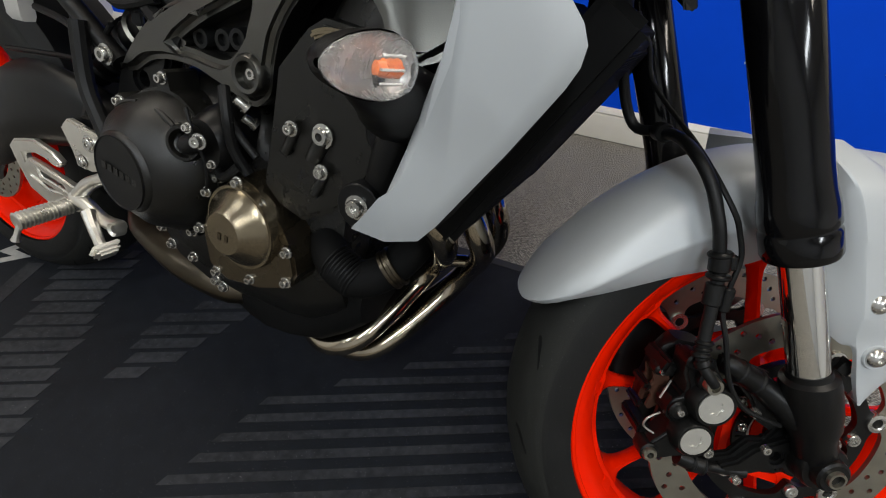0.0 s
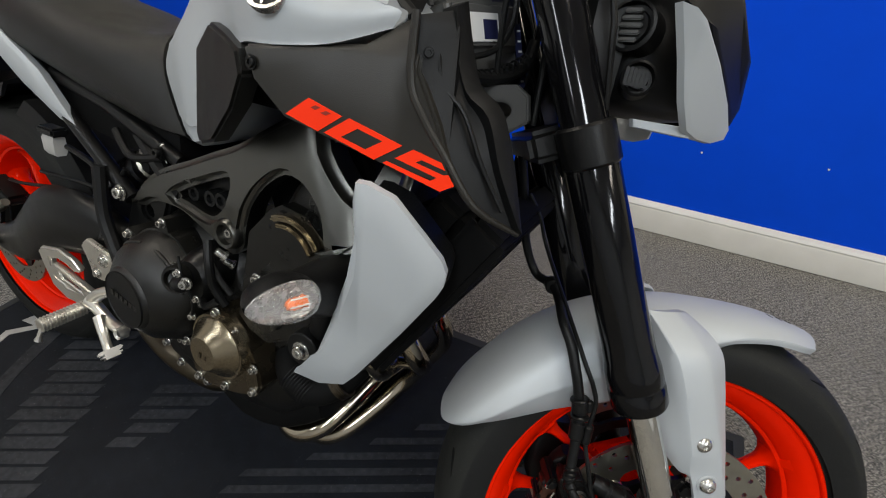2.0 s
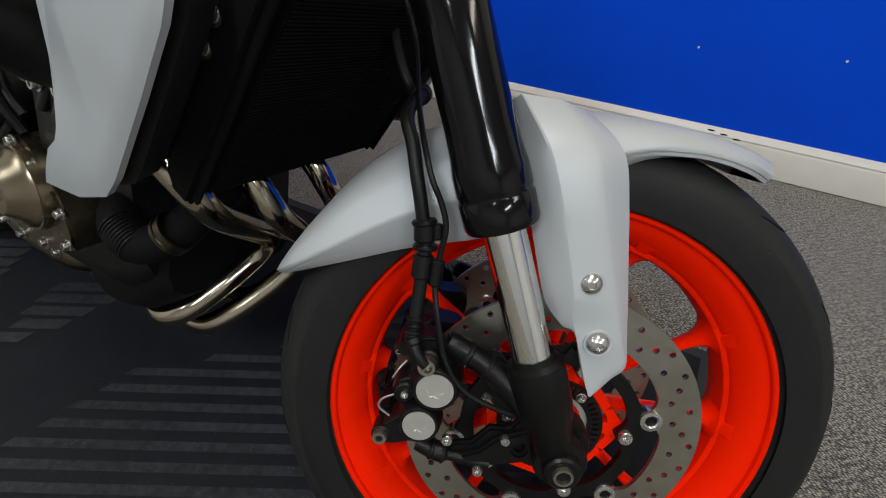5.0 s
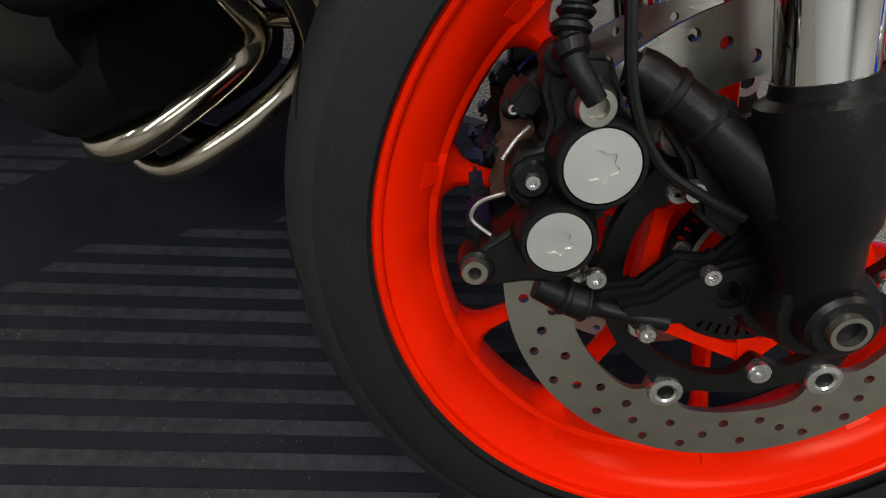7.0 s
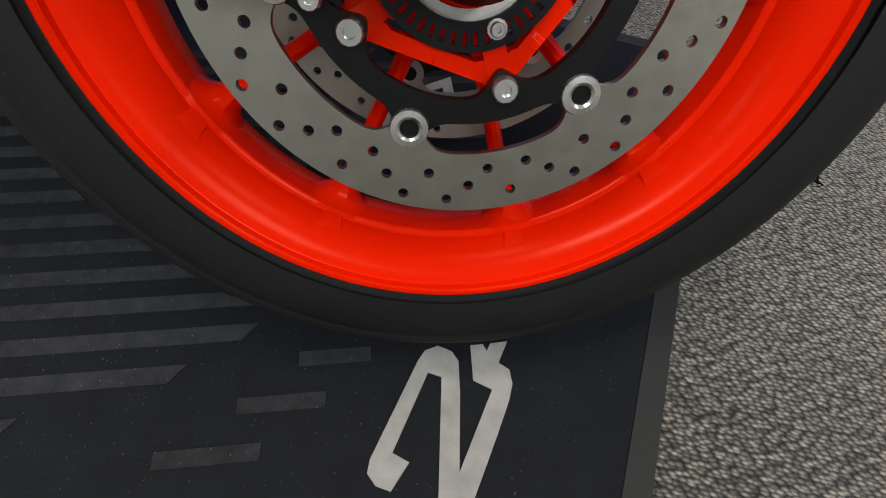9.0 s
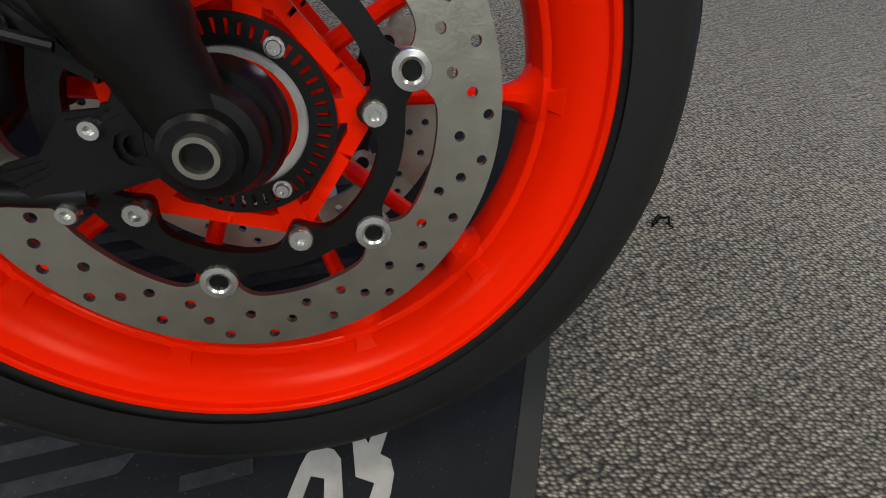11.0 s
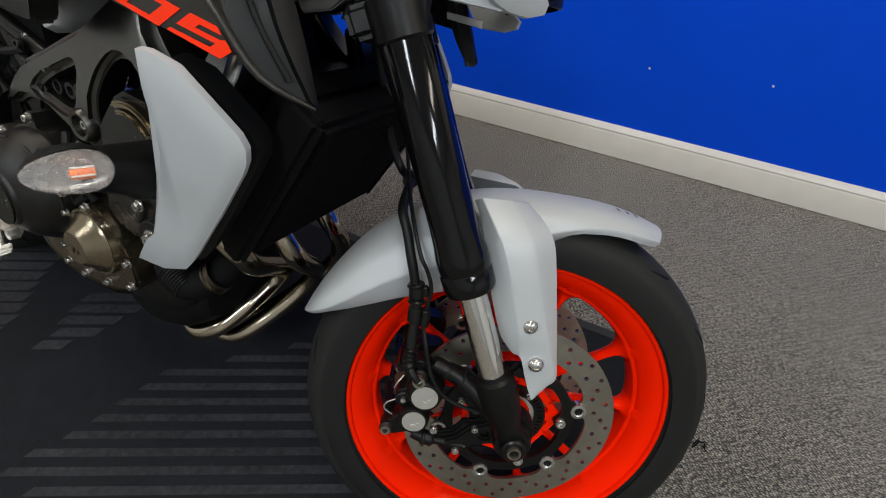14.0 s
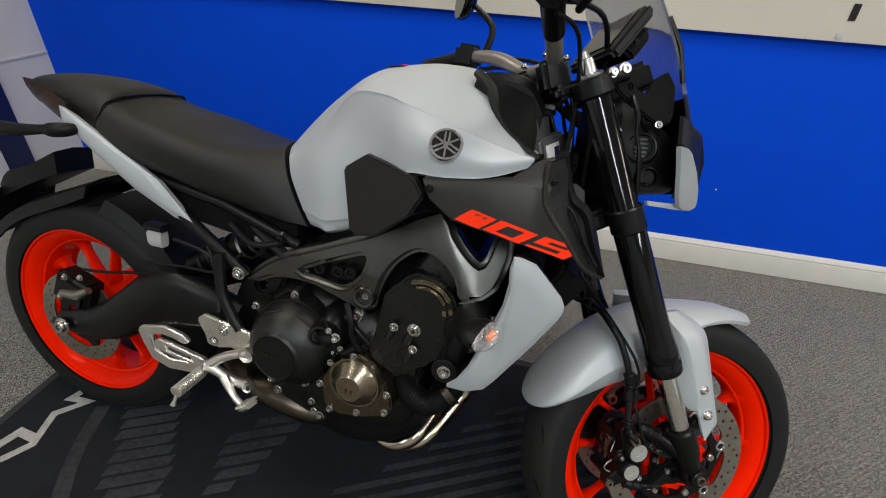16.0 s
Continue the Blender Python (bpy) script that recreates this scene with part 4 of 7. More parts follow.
def tread_band(wheel, c, R, half, reach, seg=96):
    """The worn running surface: a thin greyer skin over the crown with a distinct edge."""
    bm = bmesh.new()
    prof = []
    for k in range(-8, 9):
        u = reach * k / 8
        prof.append((R + 0.0003 - (half * 0.5 * 1.25) * (1 - math.cos(u * math.pi / 2)) ** 1.15, half * math.sin(u * math.pi / 2)))
    prof = [(prof[0][0] - 0.003, prof[0][1])] + prof + [(prof[-1][0] - 0.003, prof[-1][1])]
    lathe(bm, prof, c, (0, 1, 0), seg)
    part("tread", bm, TREAD, wheel, "worn dark grey tread")


tread_band(wheel_f, FW, 0.303, 0.061, 0.88)
tread_band(wheel_r, RW, 0.309, 0.085, 0.80)
tread(wheel_f, FW, 0.303, 0.061, 16, 0.061 * 0.5 * 1.25)
tread(wheel_r, RW, 0.309, 0.085, 20, 0.085 * 0.5 * 1.25)


# ---- fork feet, calipers, hose ----
def fork_foot(s):
    y = FORK_Y[s]
    hub = V(FW.x - 0.001, y, FW.z + 0.005)
    bm = bmesh.new()
    lathe(bm, [(0, 0.118), (0.0190, 0.118), (0.0200, 0.112), (0.0250, 0.109), (0.0262, 0.100), (0.0262, 0.066), (0.0252, 0.062), (0.0246, 0.052), (0.0208, 0.042), (0.0188, 0.0), (0.0, -0.01)], fork_at(0.303, y), FDIR, 32)
    foot = part("fork_foot", bm, BLACKM, bike, "black cast fork bottom", STEER)
    bm = bmesh.new()
    lathe(bm, [(0.0, -0.02), (0.0235, -0.02), (0.0255, -0.014), (0.0255, 0.008), (0.0235, 0.012), (0.0180, 0.013), (0.0170, 0.022), (0.0145, 0.024), (0.0, 0.024)], hub, (0, -s, 0), 32)
    part("axle_clamp", bm, BLACKM, foot)
    bm = bmesh.new()
    lathe(bm, [(0.0, -0.038), (0.030, -0.038), (0.033, -0.034), (0.033, -0.016), (0.030, -0.010), (0.0, -0.010)], hub, (0, -s, 0), 36)
    part("wheel_spacer", bm, BLACKM, foot, "black spacer between fork and hub")
    bm = bmesh.new()
    lathe(bm, [(0.0, 0.004), (0.0062, 0.004), (0.0066, 0.014), (0.0090, 0.014), (0.0095, 0.011), (0.0095, -0.02)], hub + V(0, -s * 0.014, 0), (0, -s, 0), 24)
    part("axle_end", bm, STEEL, foot, "hollow steel axle end")
    q = lambda x, dy, z: V(x, y + s * dy, z)  # noqa: E731
    for pts, rr in (([q(1.309, 0.016, 0.395), q(1.318, 0.015, 0.392), q(1.343, 0.014, 0.382), q(1.364, 0.010, 0.372), q(1.394, 0.002, 0.357)], [0.0100, 0.0115, 0.0115, 0.0130, 0.0180]), ([q(1.300, 0.018, 0.278), q(1.318, 0.016, 0.2745), q(1.328, 0.015, 0.2735), q(1.333, 0.015, 0.2732), q(1.350, 0.014, 0.2732), q(1.374, 0.012, 0.2745)], [0.0085, 0.0098, 0.0098, 0.0062, 0.0060, 0.0060])):
        bm = bmesh.new()
        tube(bm, pts, rr, 16, smooth=3)
        part("caliper_arm", bm, BLACKM, foot)
    for c, d, r, h in ((q(1.325, 0.015, 0.389), V(0.92, 0, -0.38), 0.0130, 0.006), (q(1.346, 0.014, 0.381), V(0.92, 0, -0.38), 0.0132, 0.005), (q(1.313, 0.016, 0.2753), V(1, 0, -0.12), 0.0110, 0.005), (q(1.3255, 0.015, 0.2737), V(1, 0, -0.08), 0.0108, 0.004)):
        bm = bmesh.new()
        drum(bm, c, d, r, h, 0.0015, 20)
        part("pin_boot", bm, BLACKP, foot, "ribbed rubber boot of the slide pin")
    for pts, deep, dy in (([(1.3406, 0.2790), (1.3596, 0.2885), (1.3726, 0.3055), (1.3900, 0.3162), (1.4045, 0.3250), (1.4198, 0.3182), (1.4100, 0.2867), (1.3744, 0.2731), (1.3616, 0.2642), (1.3516, 0.2700)], 0.016, 0.008), ([(1.312, 0.270), (1.336, 0.286), (1.353, 0.292), (1.366, 0.312), (1.385, 0.315), (1.399, 0.344), (1.422, 0.320), (1.414, 0.289), (1.386, 0.276), (1.344, 0.268)], 0.010, 0.016), ([(1.306, 0.403), (1.337, 0.396), (1.360, 0.391), (1.394, 0.358), (1.388, 0.325), (1.367, 0.335), (1.350, 0.359), (1.332, 0.374), (1.308, 0.384)], 0.012, 0.013)):
        bm = flat_plate(pts, [circle_pts(1.398, 0.300, 0.006, 10)] if deep > 0.015 else (), deep, lambda x, z: -0.1155 + dy, 0.003)
        for v in bm.verts:
            v.co.y = v.co.y if s > 0 else -v.co.y + 0.0065
        part("arm_web", bm, BLACKM, foot)
    for x, z, r in ((1.3549, 0.3487, 0.0055), (1.3821, 0.3083, 0.0050), (1.3638, 0.2671, 0.0052)):
        bm = bmesh.new()
        hex_bolt(bm, q(x, 0.010, z), (0, -s, 0), r, 0.006, False)
        part("web_bolt", bm, BOLT, foot)
    bm = bmesh.new()
    box(bm, (0.024, 0.012, 0.020), pose(1.418, y + s * 0.006, 0.414, 0, 25, 0), 0.005)
    part("fender_lug", bm, BLACKM, foot)
    return foot


for s in (1, -1):
    fork_foot(s)

BODY = [(1.2690, 0.4000), (1.2790, 0.3960), (1.2972, 0.3985), (1.3091, 0.3809), (1.3210, 0.3711), (1.3300, 0.3600), (1.3310, 0.3460), (1.3260, 0.3338), (1.3170, 0.3265), (1.3190, 0.3122), (1.3180, 0.2970), (1.3090, 0.2840), (1.2916, 0.2810), (1.2746, 0.2741), (1.2615, 0.2745), (1.2592, 0.2837), (1.2640, 0.2960), (1.2710, 0.3032), (1.2770, 0.3103), (1.2800, 0.3190), (1.2690, 0.3270), (1.2670, 0.3380), (1.2700, 0.3480), (1.2800, 0.3530), (1.2790, 0.3660), (1.2720, 0.3780)]


def caliper(s):
    f = lambda x, y, z: V(x, s * y, z)  # noqa: E731

    def flip(bm):
        for v in bm.verts:
            v.co.y *= s
        if s < 0:
            bmesh.ops.reverse_faces(bm, faces=bm.faces)
        return bm

    cal = part("brake_caliper", flip(flat_plate(BODY, (), 0.030, lambda x, z: -0.106, 0.005, seg=3)), BLACKM, bike, "black four-piston front brake caliper", STEER if s > 0 else STEER @ Matrix.Translation((0, 0.012, 0)), 45)
    bm = bmesh.new()
    loft(bm, [[f(xm + hx * math.copysign(abs(math.cos(t)) ** 0.6, math.cos(t)), -0.036 + 0.015 * math.copysign(abs(math.sin(t)) ** 0.6, math.sin(t)), z) for t in (k * math.pi / 8 for k in range(16))] for z, xm, hx in ((0.282, 1.292, 0.016), (0.30, 1.295, 0.027), (0.34, 1.297, 0.029), (0.375, 1.302, 0.027), (0.39, 1.303, 0.016))], 3, 1)
    part("inner_half", bm, BLACKM, cal)
    for (x, z), r in (((1.3050, 0.3530), 0.0173), ((1.2975, 0.3130), 0.0155)):
        bm = bmesh.new()
        lathe(bm, [(0.0, -0.016), (r * 1.42, -0.016), (r * 1.34, -0.006), (r * 1.24, 0.001), (r * 1.16, 0.003), (r * 1.05, 0.003), (r * 1.04, -0.001)], f(x, -0.117, z), (0, -s, 0), 40)
        part("piston_boss", bm, BLACKM, cal)
        bm = bmesh.new()
        star = [(r * (0.40 + 0.07 * math.cos(6 * t)) * math.cos(t), r * (0.40 + 0.07 * math.cos(6 * t)) * math.sin(t)) for t in (2 * math.pi * k / 36 for k in range(36))]
        mt = Matrix.Translation(f(x, -0.1165, z)) @ (Matrix.Rotation(radians(90), 4, "X") if s > 0 else Matrix.Rotation(radians(-90), 4, "X"))
        plate(bm, circle_pts(0, 0, r, 36), [star], 0.0035, mt)
        plate(bm, circle_pts(0, 0, r * 0.97, 24), (), 0.0024, mt)
        part("piston_cap", bm, CAPM, cal, "bare aluminium piston cap with a star recess")
    for (x, y, z), r, h, mtl in (((1.2630, -0.100, 0.2835), 0.0078, 0.012, STEEL), ((1.2785, -0.1085, 0.3370), 0.0040, 0.004, BOLT), ((1.3281, -0.100, 0.2904), 0.0060, 0.005, BOLT), ((1.2640, -0.078, 0.3640), 0.0030, 0.006, BOLT)):
        bm = bmesh.new()
        hex_bolt(bm, f(x, y, z), (0, -s, 0), r, h, False)
        part("caliper_bolt", bm, mtl, cal)
    for (x, z), r, y0, y1 in (((1.2785, 0.3370), 0.0100, -0.080, -0.1085), ((1.2640, 0.2835), 0.0100, -0.085, -0.108), ((1.2935, 0.3780), 0.0115, -0.090, -0.116), ((1.2760, 0.3930), 0.0085, -0.085, -0.110), ((1.2640, 0.3640), 0.0060, -0.060, -0.080)):
        bm = bmesh.new()
        drum(bm, f(x, y0, z), (0, -s, 0), r, y0 - y1, 0.002, 20)
        part("casting_boss", bm, BLACKM, cal)
    bm = bmesh.new()
    lathe(bm, [(0.0, 0.003), (0.0045, 0.003), (0.0050, 0.009), (0.0078, 0.009), (0.0085, 0.007), (0.0085, 0.0)], f(1.2930, -0.116, 0.3775), (0, -s, 0), 20)
    part("banjo_bolt", bm, STEEL, cal, "hollow steel banjo bolt")
    for c, size, turn in (((1.2690, -0.062, 0.3700), (0.014, 0.050, 0.016), 20), ((1.2630, -0.062, 0.2950), (0.014, 0.050, 0.014), -15), ((1.2590, -0.058, 0.3400), (0.008, 0.036, 0.010), 5), ((1.2560, -0.060, 0.3180), (0.008, 0.034, 0.008), -20)):
        bm = bmesh.new()
        box(bm, size, pose(c[0], s * c[1], c[2], 0, turn, 0), 0.003)
        part("bridge", bm, BLACKM, cal)
    for y0 in (-0.0535, -0.0715):
        bm = flip(flat_plate([(1.2600, 0.3590), (1.2770, 0.3600), (1.2830, 0.3480), (1.2800, 0.3220), (1.2690, 0.3120), (1.2640, 0.3160), (1.2660, 0.3300), (1.2600, 0.3400), (1.2640, 0.3480)], (), 0.004, lambda x, z: y0, 0.0008))
        part("pad_backing", bm, RUST, cal, "rusty brown brake pad backing")
    for pts in ([f(1.2700, -0.092, 0.3230), f(1.2580, -0.094, 0.3160), f(1.2560, -0.094, 0.3060), f(1.2680, -0.096, 0.3000)], [f(1.2740, -0.085, 0.3580), f(1.2680, -0.090, 0.3500), f(1.2640, -0.092, 0.3400)]):
        bm = bmesh.new()
        tube(bm, pts, 0.0012, 6, smooth=4)
        part("pad_spring", bm, BARP, cal)
    return cal


for s in (1, -1):
    caliper(s)

HOSE = [V(1.2915, -0.1245, 0.3800), V(1.2840, -0.1240, 0.3870), V(1.2775, -0.1190, 0.3950), V(1.2748, -0.1140, 0.4060), V(1.2738, -0.1110, 0.4225), V(1.2728, -0.1085, 0.4435), V(1.2715, -0.1065, 0.4640), V(1.2698, -0.1050, 0.4830), V(1.2655, -0.1040, 0.4990), V(1.2580, -0.1030, 0.5220), V(1.2520, -0.1000, 0.5380), V(1.243, -0.091, 0.562), V(1.232, -0.074, 0.583), V(1.232, -0.030, 0.598), V(1.232, 0.020, 0.602), V(1.215, 0.055, 0.605), V(1.19, 0.055, 0.65), V(1.17, 0.045, 0.72), V(1.15, 0.03, 0.78)]
bm = bmesh.new()
tube(bm, HOSE, [0.0048, 0.0050, 0.0054, 0.0060] + [0.0061] * 15, 12, smooth=5)
hose = part("brake_hose", bm, BLACKP, bike, "black front brake hose", STEER)
LEAD = [V(1.177, 0.03, 0.716), V(1.198, 0.03, 0.687), V(1.216, 0.03, 0.649), V(1.240, -0.060, 0.590), V(1.262, -0.104, 0.545), V(1.2755, -0.1060, 0.5230), V(1.2842, -0.1060, 0.5020), V(1.2840, -0.1060, 0.4768), V(1.2843, -0.1062, 0.4622), V(1.2858, -0.1070, 0.4460), V(1.2935, -0.1140, 0.4225), V(1.3080, -0.1170, 0.3850), V(1.3290, -0.1180, 0.3600), V(1.3560, -0.1180, 0.3490), V(1.3790, -0.1150, 0.3430)]
bm = bmesh.new()
tube(bm, LEAD, 0.0027, 8, smooth=5)
part("sensor_lead", bm, BLACKP, hose)
for p, d, r, h in ((HOSE[3] + V(0, 0, -0.004), V(-0.1, 0.25, 1), 0.0088, 0.005), (HOSE[3] + V(0, 0, 0.003), V(-0.1, 0.2, 1), 0.0082, 0.004), (HOSE[3] + V(0, 0.001, 0.009), V(-0.1, 0.2, 1), 0.0088, 0.004), (HOSE[2] + V(0.001, 0, -0.001), V(-0.5, 0.4, 0.8), 0.0075, 0.008), (V(1.2716, -0.1066, 0.453), V(-0.06, 0.1, 1), 0.0088, 0.022), (V(1.2842, -0.1062, 0.449), V(-0.03, 0, 1), 0.0062, 0.024), (V(1.2705, -0.1048, 0.479), V(-0.12, 0.05, 1), 0.0112, 0.005), (V(1.2690, -0.1044, 0.486), V(-0.2, 0.05, 1), 0.0098, 0.016), (V(1.2660, -0.1040, 0.500), V(-0.3, 0.05, 1), 0.0112, 0.005), (V(1.2790, -0.1052, 0.490), V(-0.2, 0, 1), 0.0050, 0.014), (V(1.232, 0.005, 0.601), V(0, 1, 0.1), 0.0105, 0.018)):
    bm = bmesh.new()
    drum(bm, p, d, r, h, 0.0015, 16)
    part("hose_clip", bm, BLACKM, hose)
bm = bmesh.new()
box(bm, (0.012, 0.006, 0.006), pose(1.2780, -0.1064, 0.4610), 0.001)
part("clip_bridge", bm, BLACKM, hose)


# ---- front fender ----
SKIRT_A = [62, 74, 84, 92, 97, 104, 112, 120, 131, 139, 146, 152, 157, 160, 163.5]
SKIRT_R = [0.318, 0.311, 0.305, 0.285, 0.262, 0.242, 0.225, 0.219, 0.232, 0.2475, 0.264, 0.283, 0.302, 0.3135, 0.329]


def fender():
    bm = bmesh.new()
    rows_out, rows_in = [], []
    for a in [163.7, 163.5, 163.1, 162.5, 161.7, 160.6, 159.2, 157.5, 155.5, 153.2] + [150.5 - 85.5 * k / 30 for k in range(31)]:
        t = (163.7 - a) / 98.7
        lift = 0.018 * max(0.0, (90 - a) / 28) ** 1.4
        R = 0.324 + 0.004 * math.sin(math.pi * t) + 0.006 * max(0.0, (a - 148) / 15.5) ** 1.5 + lift - 0.008 * math.exp(-(((a - 95) / 20) ** 2))
        skirt = sum(np.interp(a + da * (1.0 if a < 140 else 0.3), SKIRT_A, SKIRT_R) for da in (-5, -2.5, 0, 2.5, 5)) / 5 + lift
        w = np.interp(a, [62, 70, 100, 150, 154], [0.022, 0.054, 0.074, 0.078, 0.076]) * math.sqrt(max(0.012, 1 - (max(0.0, a - 152) / 11.75) ** 2))
        d = V(math.cos(radians(a)), 0, math.sin(radians(a)))
        deep = max(0.004 if a > 120 else 0.012, R - skirt)
        g = min(1.0, max(0.0, (108 - a) / 25))
        half = [(R - k * deep - e - g * 0.010 * min(1.0, u) ** 2.6, w * u) for k, e, u in ((0, 0, 0.0), (0.035, 0, 0.40), (0.095, 0, 0.66), (0.19, 0, 0.86), (0.31, 0, 0.965), (0.62, -0.0025, 1.055), (0.62, 0, 1.062), (0.62, 0.0025, 1.050), (0.965, 0, 0.925), (1.0, 0, 0.905))]
        right = [FW + d * r + V(0, -y, 0) for r, y in reversed(half)]
        left = [FW + d * r + V(0, y, 0) for r, y in half[1:]]
        rows_out.append(right + left)
        inner = [FW + d * (r - 0.004) + V(0, -y * 0.96, 0) for r, y in reversed(half)] + [FW + d * (r - 0.004) + V(0, y * 0.96, 0) for r, y in half[1:]]
        rows_in.append(inner)
    rings_mesh(bm, [o + i[::-1] for o, i in zip(rows_out, rows_in)])
    f = part("front_fender", bm, SILVER, bike, "matt silver front fender over the tyre", STEER, 38)
    # rows of the leg from its tip up: inner edge of the return, rear crease, facet crease, front edge
    LEG = [
        [(1.4380, -0.1180, 0.3840), (1.4385, -0.1221, 0.3820), (1.4420, -0.1210, 0.3830), (1.4450, -0.1180, 0.3850)],
        [(1.4290, -0.1180, 0.3990), (1.4302, -0.1227, 0.3974), (1.4530, -0.1190, 0.4020), (1.4560, -0.1150, 0.4000)],
        [(1.4225, -0.1180, 0.4120), (1.4236, -0.1232, 0.4114), (1.4610, -0.1180, 0.4180), (1.4650, -0.1140, 0.4130)],
        [(1.4105, -0.1190, 0.4380), (1.4118, -0.1240, 0.4367), (1.4520, -0.1215, 0.4370), (1.4595, -0.1110, 0.4380)],
        [(1.4000, -0.1140, 0.4400), (1.4055, -0.1246, 0.4500), (1.4462, -0.1225, 0.4500), (1.4560, -0.1090, 0.4520)],
        [(1.3850, -0.1050, 0.4520), (1.3985, -0.1285, 0.4690), (1.4375, -0.1238, 0.4700), (1.4515, -0.1075, 0.4700)],
        [(1.3755, -0.1050, 0.4684), (1.3946, -0.1287, 0.4813), (1.4325, -0.1240, 0.4813), (1.4474, -0.1057, 0.4852)],
        [(1.3592, -0.1050, 0.5049), (1.3792, -0.1282, 0.5190), (1.4158, -0.1240, 0.5190), (1.4385, -0.1020, 0.5180)],
        [(1.3474, -0.1050, 0.5346), (1.3663, -0.1275, 0.5506), (1.4025, -0.1235, 0.5506), (1.4297, -0.0985, 0.5510)],
        [(1.3360, -0.1000, 0.5680), (1.3500, -0.1220, 0.5830), (1.3880, -0.1180, 0.5860), (1.4170, -0.0940, 0.5880)],
        [(1.3260, -0.0850, 0.5950), (1.3360, -0.1070, 0.6020), (1.3740, -0.1010, 0.6060), (1.4000, -0.0780, 0.6070)],
        [(1.3150, -0.0700, 0.6120), (1.3220, -0.0850, 0.6200), (1.3570, -0.0780, 0.6220), (1.3830, -0.0550, 0.6180)],
    ]
    ly = lambda x, z: -0.1255  # noqa: E731
    for sd in (1, -1):
        bm = bmesh.new()
        rows = []
        for row in LEG:
            S, R, C, F = (np.array(p) for p in row)
            at = lambda a, b, u, out=0.0: a * (1 - u) + b * u + np.array((0, -out, 0))  # noqa: E731
            line = [S, at(S, R, 0.5, 0.0015), at(S, R, 0.94, 0.0004), at(R, C, 0.03, 0.0002)]
            line += [at(R, C, u, 0.0014 * math.sin(math.pi * u)) for u in (0.2, 0.5, 0.8)]
            line += [at(R, C, 0.96), at(C, F, 0.08), at(C, F, 0.5, 0.0006), at(C, F, 0.97), F + (-0.0005, 0.003, 0), F + (-0.004, 0.012, -0.001)]
            rows.append([(x, y * sd, z) for x, y, z in line])
        cols = [smooth_line([r[i] for r in rows], 4) for i in range(len(rows[0]))]
        rings_mesh(bm, [[Vector(c[j]) for c in cols] for j in range(len(cols[0]))])
        leg = part("fender_leg", bm, SILVER, f, "matt silver fender leg bolted to the fork", angle=24)
        for x, z in ((1.409, 0.4865), (1.430, 0.4355)):
            bm = bmesh.new()
            lathe(bm, [(0.0, 0.0048), (0.0032, 0.0048), (0.0036, 0.0068), (0.0066, 0.0058), (0.0092, 0.0028), (0.0100, 0.0), (0.0100, -0.004)], V(x, sd * (ly(x, z)), z), (0, -sd, 0), 28)
            part("button_bolt", bm, BOLT, leg, "bright button-head bolt")
            bm = bmesh.new()
            lathe(bm, [(0.0100, 0.0005), (0.0118, 0.0012), (0.0122, 0.0), (0.0122, -0.004)], V(x, sd * (ly(x, z)), z), (0, -sd, 0), 28)
            part("bolt_washer", bm, SILVER, leg)
    bm = bmesh.new()
    for k in range(3):
        a = radians(72.5 + 2.2 * k)
        d, q = V(math.cos(a), 0, math.sin(a)), V(-math.sin(a), 0, math.cos(a))
        p = FW + d * (0.3246 + 0.018 * max(0.0, (90 - 72.5 - 2.2 * k) / 28) ** 1.4) + V(0, -0.020, 0)
        box(bm, (0.0022, 0.010, 0.0008), Matrix.Translation(p) @ Matrix.Rotation(-a + math.pi / 2, 4, "Y"), 0)
    part("fender_lettering", bm, DARKV, f, "small dark lettering bars")
    return f


fender()


# ---- steering head ----
def clamp(z, r, h, parent_name, label, arm):
    bm = bmesh.new()
    for s in (1, -1):
        lathe(bm, [(0.0251, -h / 2), (r - 0.003, -h / 2), (r, -h / 2 + 0.003), (r, h / 2 - 0.003), (r - 0.003, h / 2), (0.0251, h / 2)], fork_at(z, FORK_Y[s]), FDIR, 36, True)
    c = fork_at(z, 0)
    box(bm, (arm, 0.195, h * 0.8), Matrix.Translation(c + V(-arm * 0.28, 0, 0)) @ Matrix.Rotation(-radians(26), 4, "Y"), 0.008, 3)
    return part(parent_name, bm, BLACKM, bike, label, STEER)


low = clamp(0.787, 0.0305, 0.044, "lower_clamp", "black lower fork clamp", 0.075)
top = clamp(0.990, 0.0320, 0.030, "top_clamp", "black top fork clamp", 0.07)
for s in (1, -1):
    bm = bmesh.new()
    q = fork_at(1.003, FORK_Y[s])
    lathe(bm, [(0, 0.0), (0.021, 0.0), (0.022, 0.006), (0.013, 0.008), (0.012, 0.030), (0.008, 0.032), (0.0065, 0.042), (0, 0.043)], q, FDIR, 24)
    part("fork_cap", bm, BOLT, top, "silver fork adjuster cap")
    bm = bmesh.new()
    tube(bm, [fork_at(0.990, FORK_Y[s]) + V(0.02, 0, 0.01), V(1.128, -0.128 * s, 1.012), V(1.145, -0.128 * s, 1.018)], [0.016, 0.0125, 0.0125], 14)
    part("clamp_ear", bm, BLACKM, top)
    for x, z, r in ((1.117, 1.013, 0.0062), (1.136, 1.021, 0.0078)):
        bm = bmesh.new()
        hex_bolt(bm, V(x, -0.137 * s, z), (0, -s, 0), r, 0.006)
        part("clamp_bolt", bm, BOLT, top)
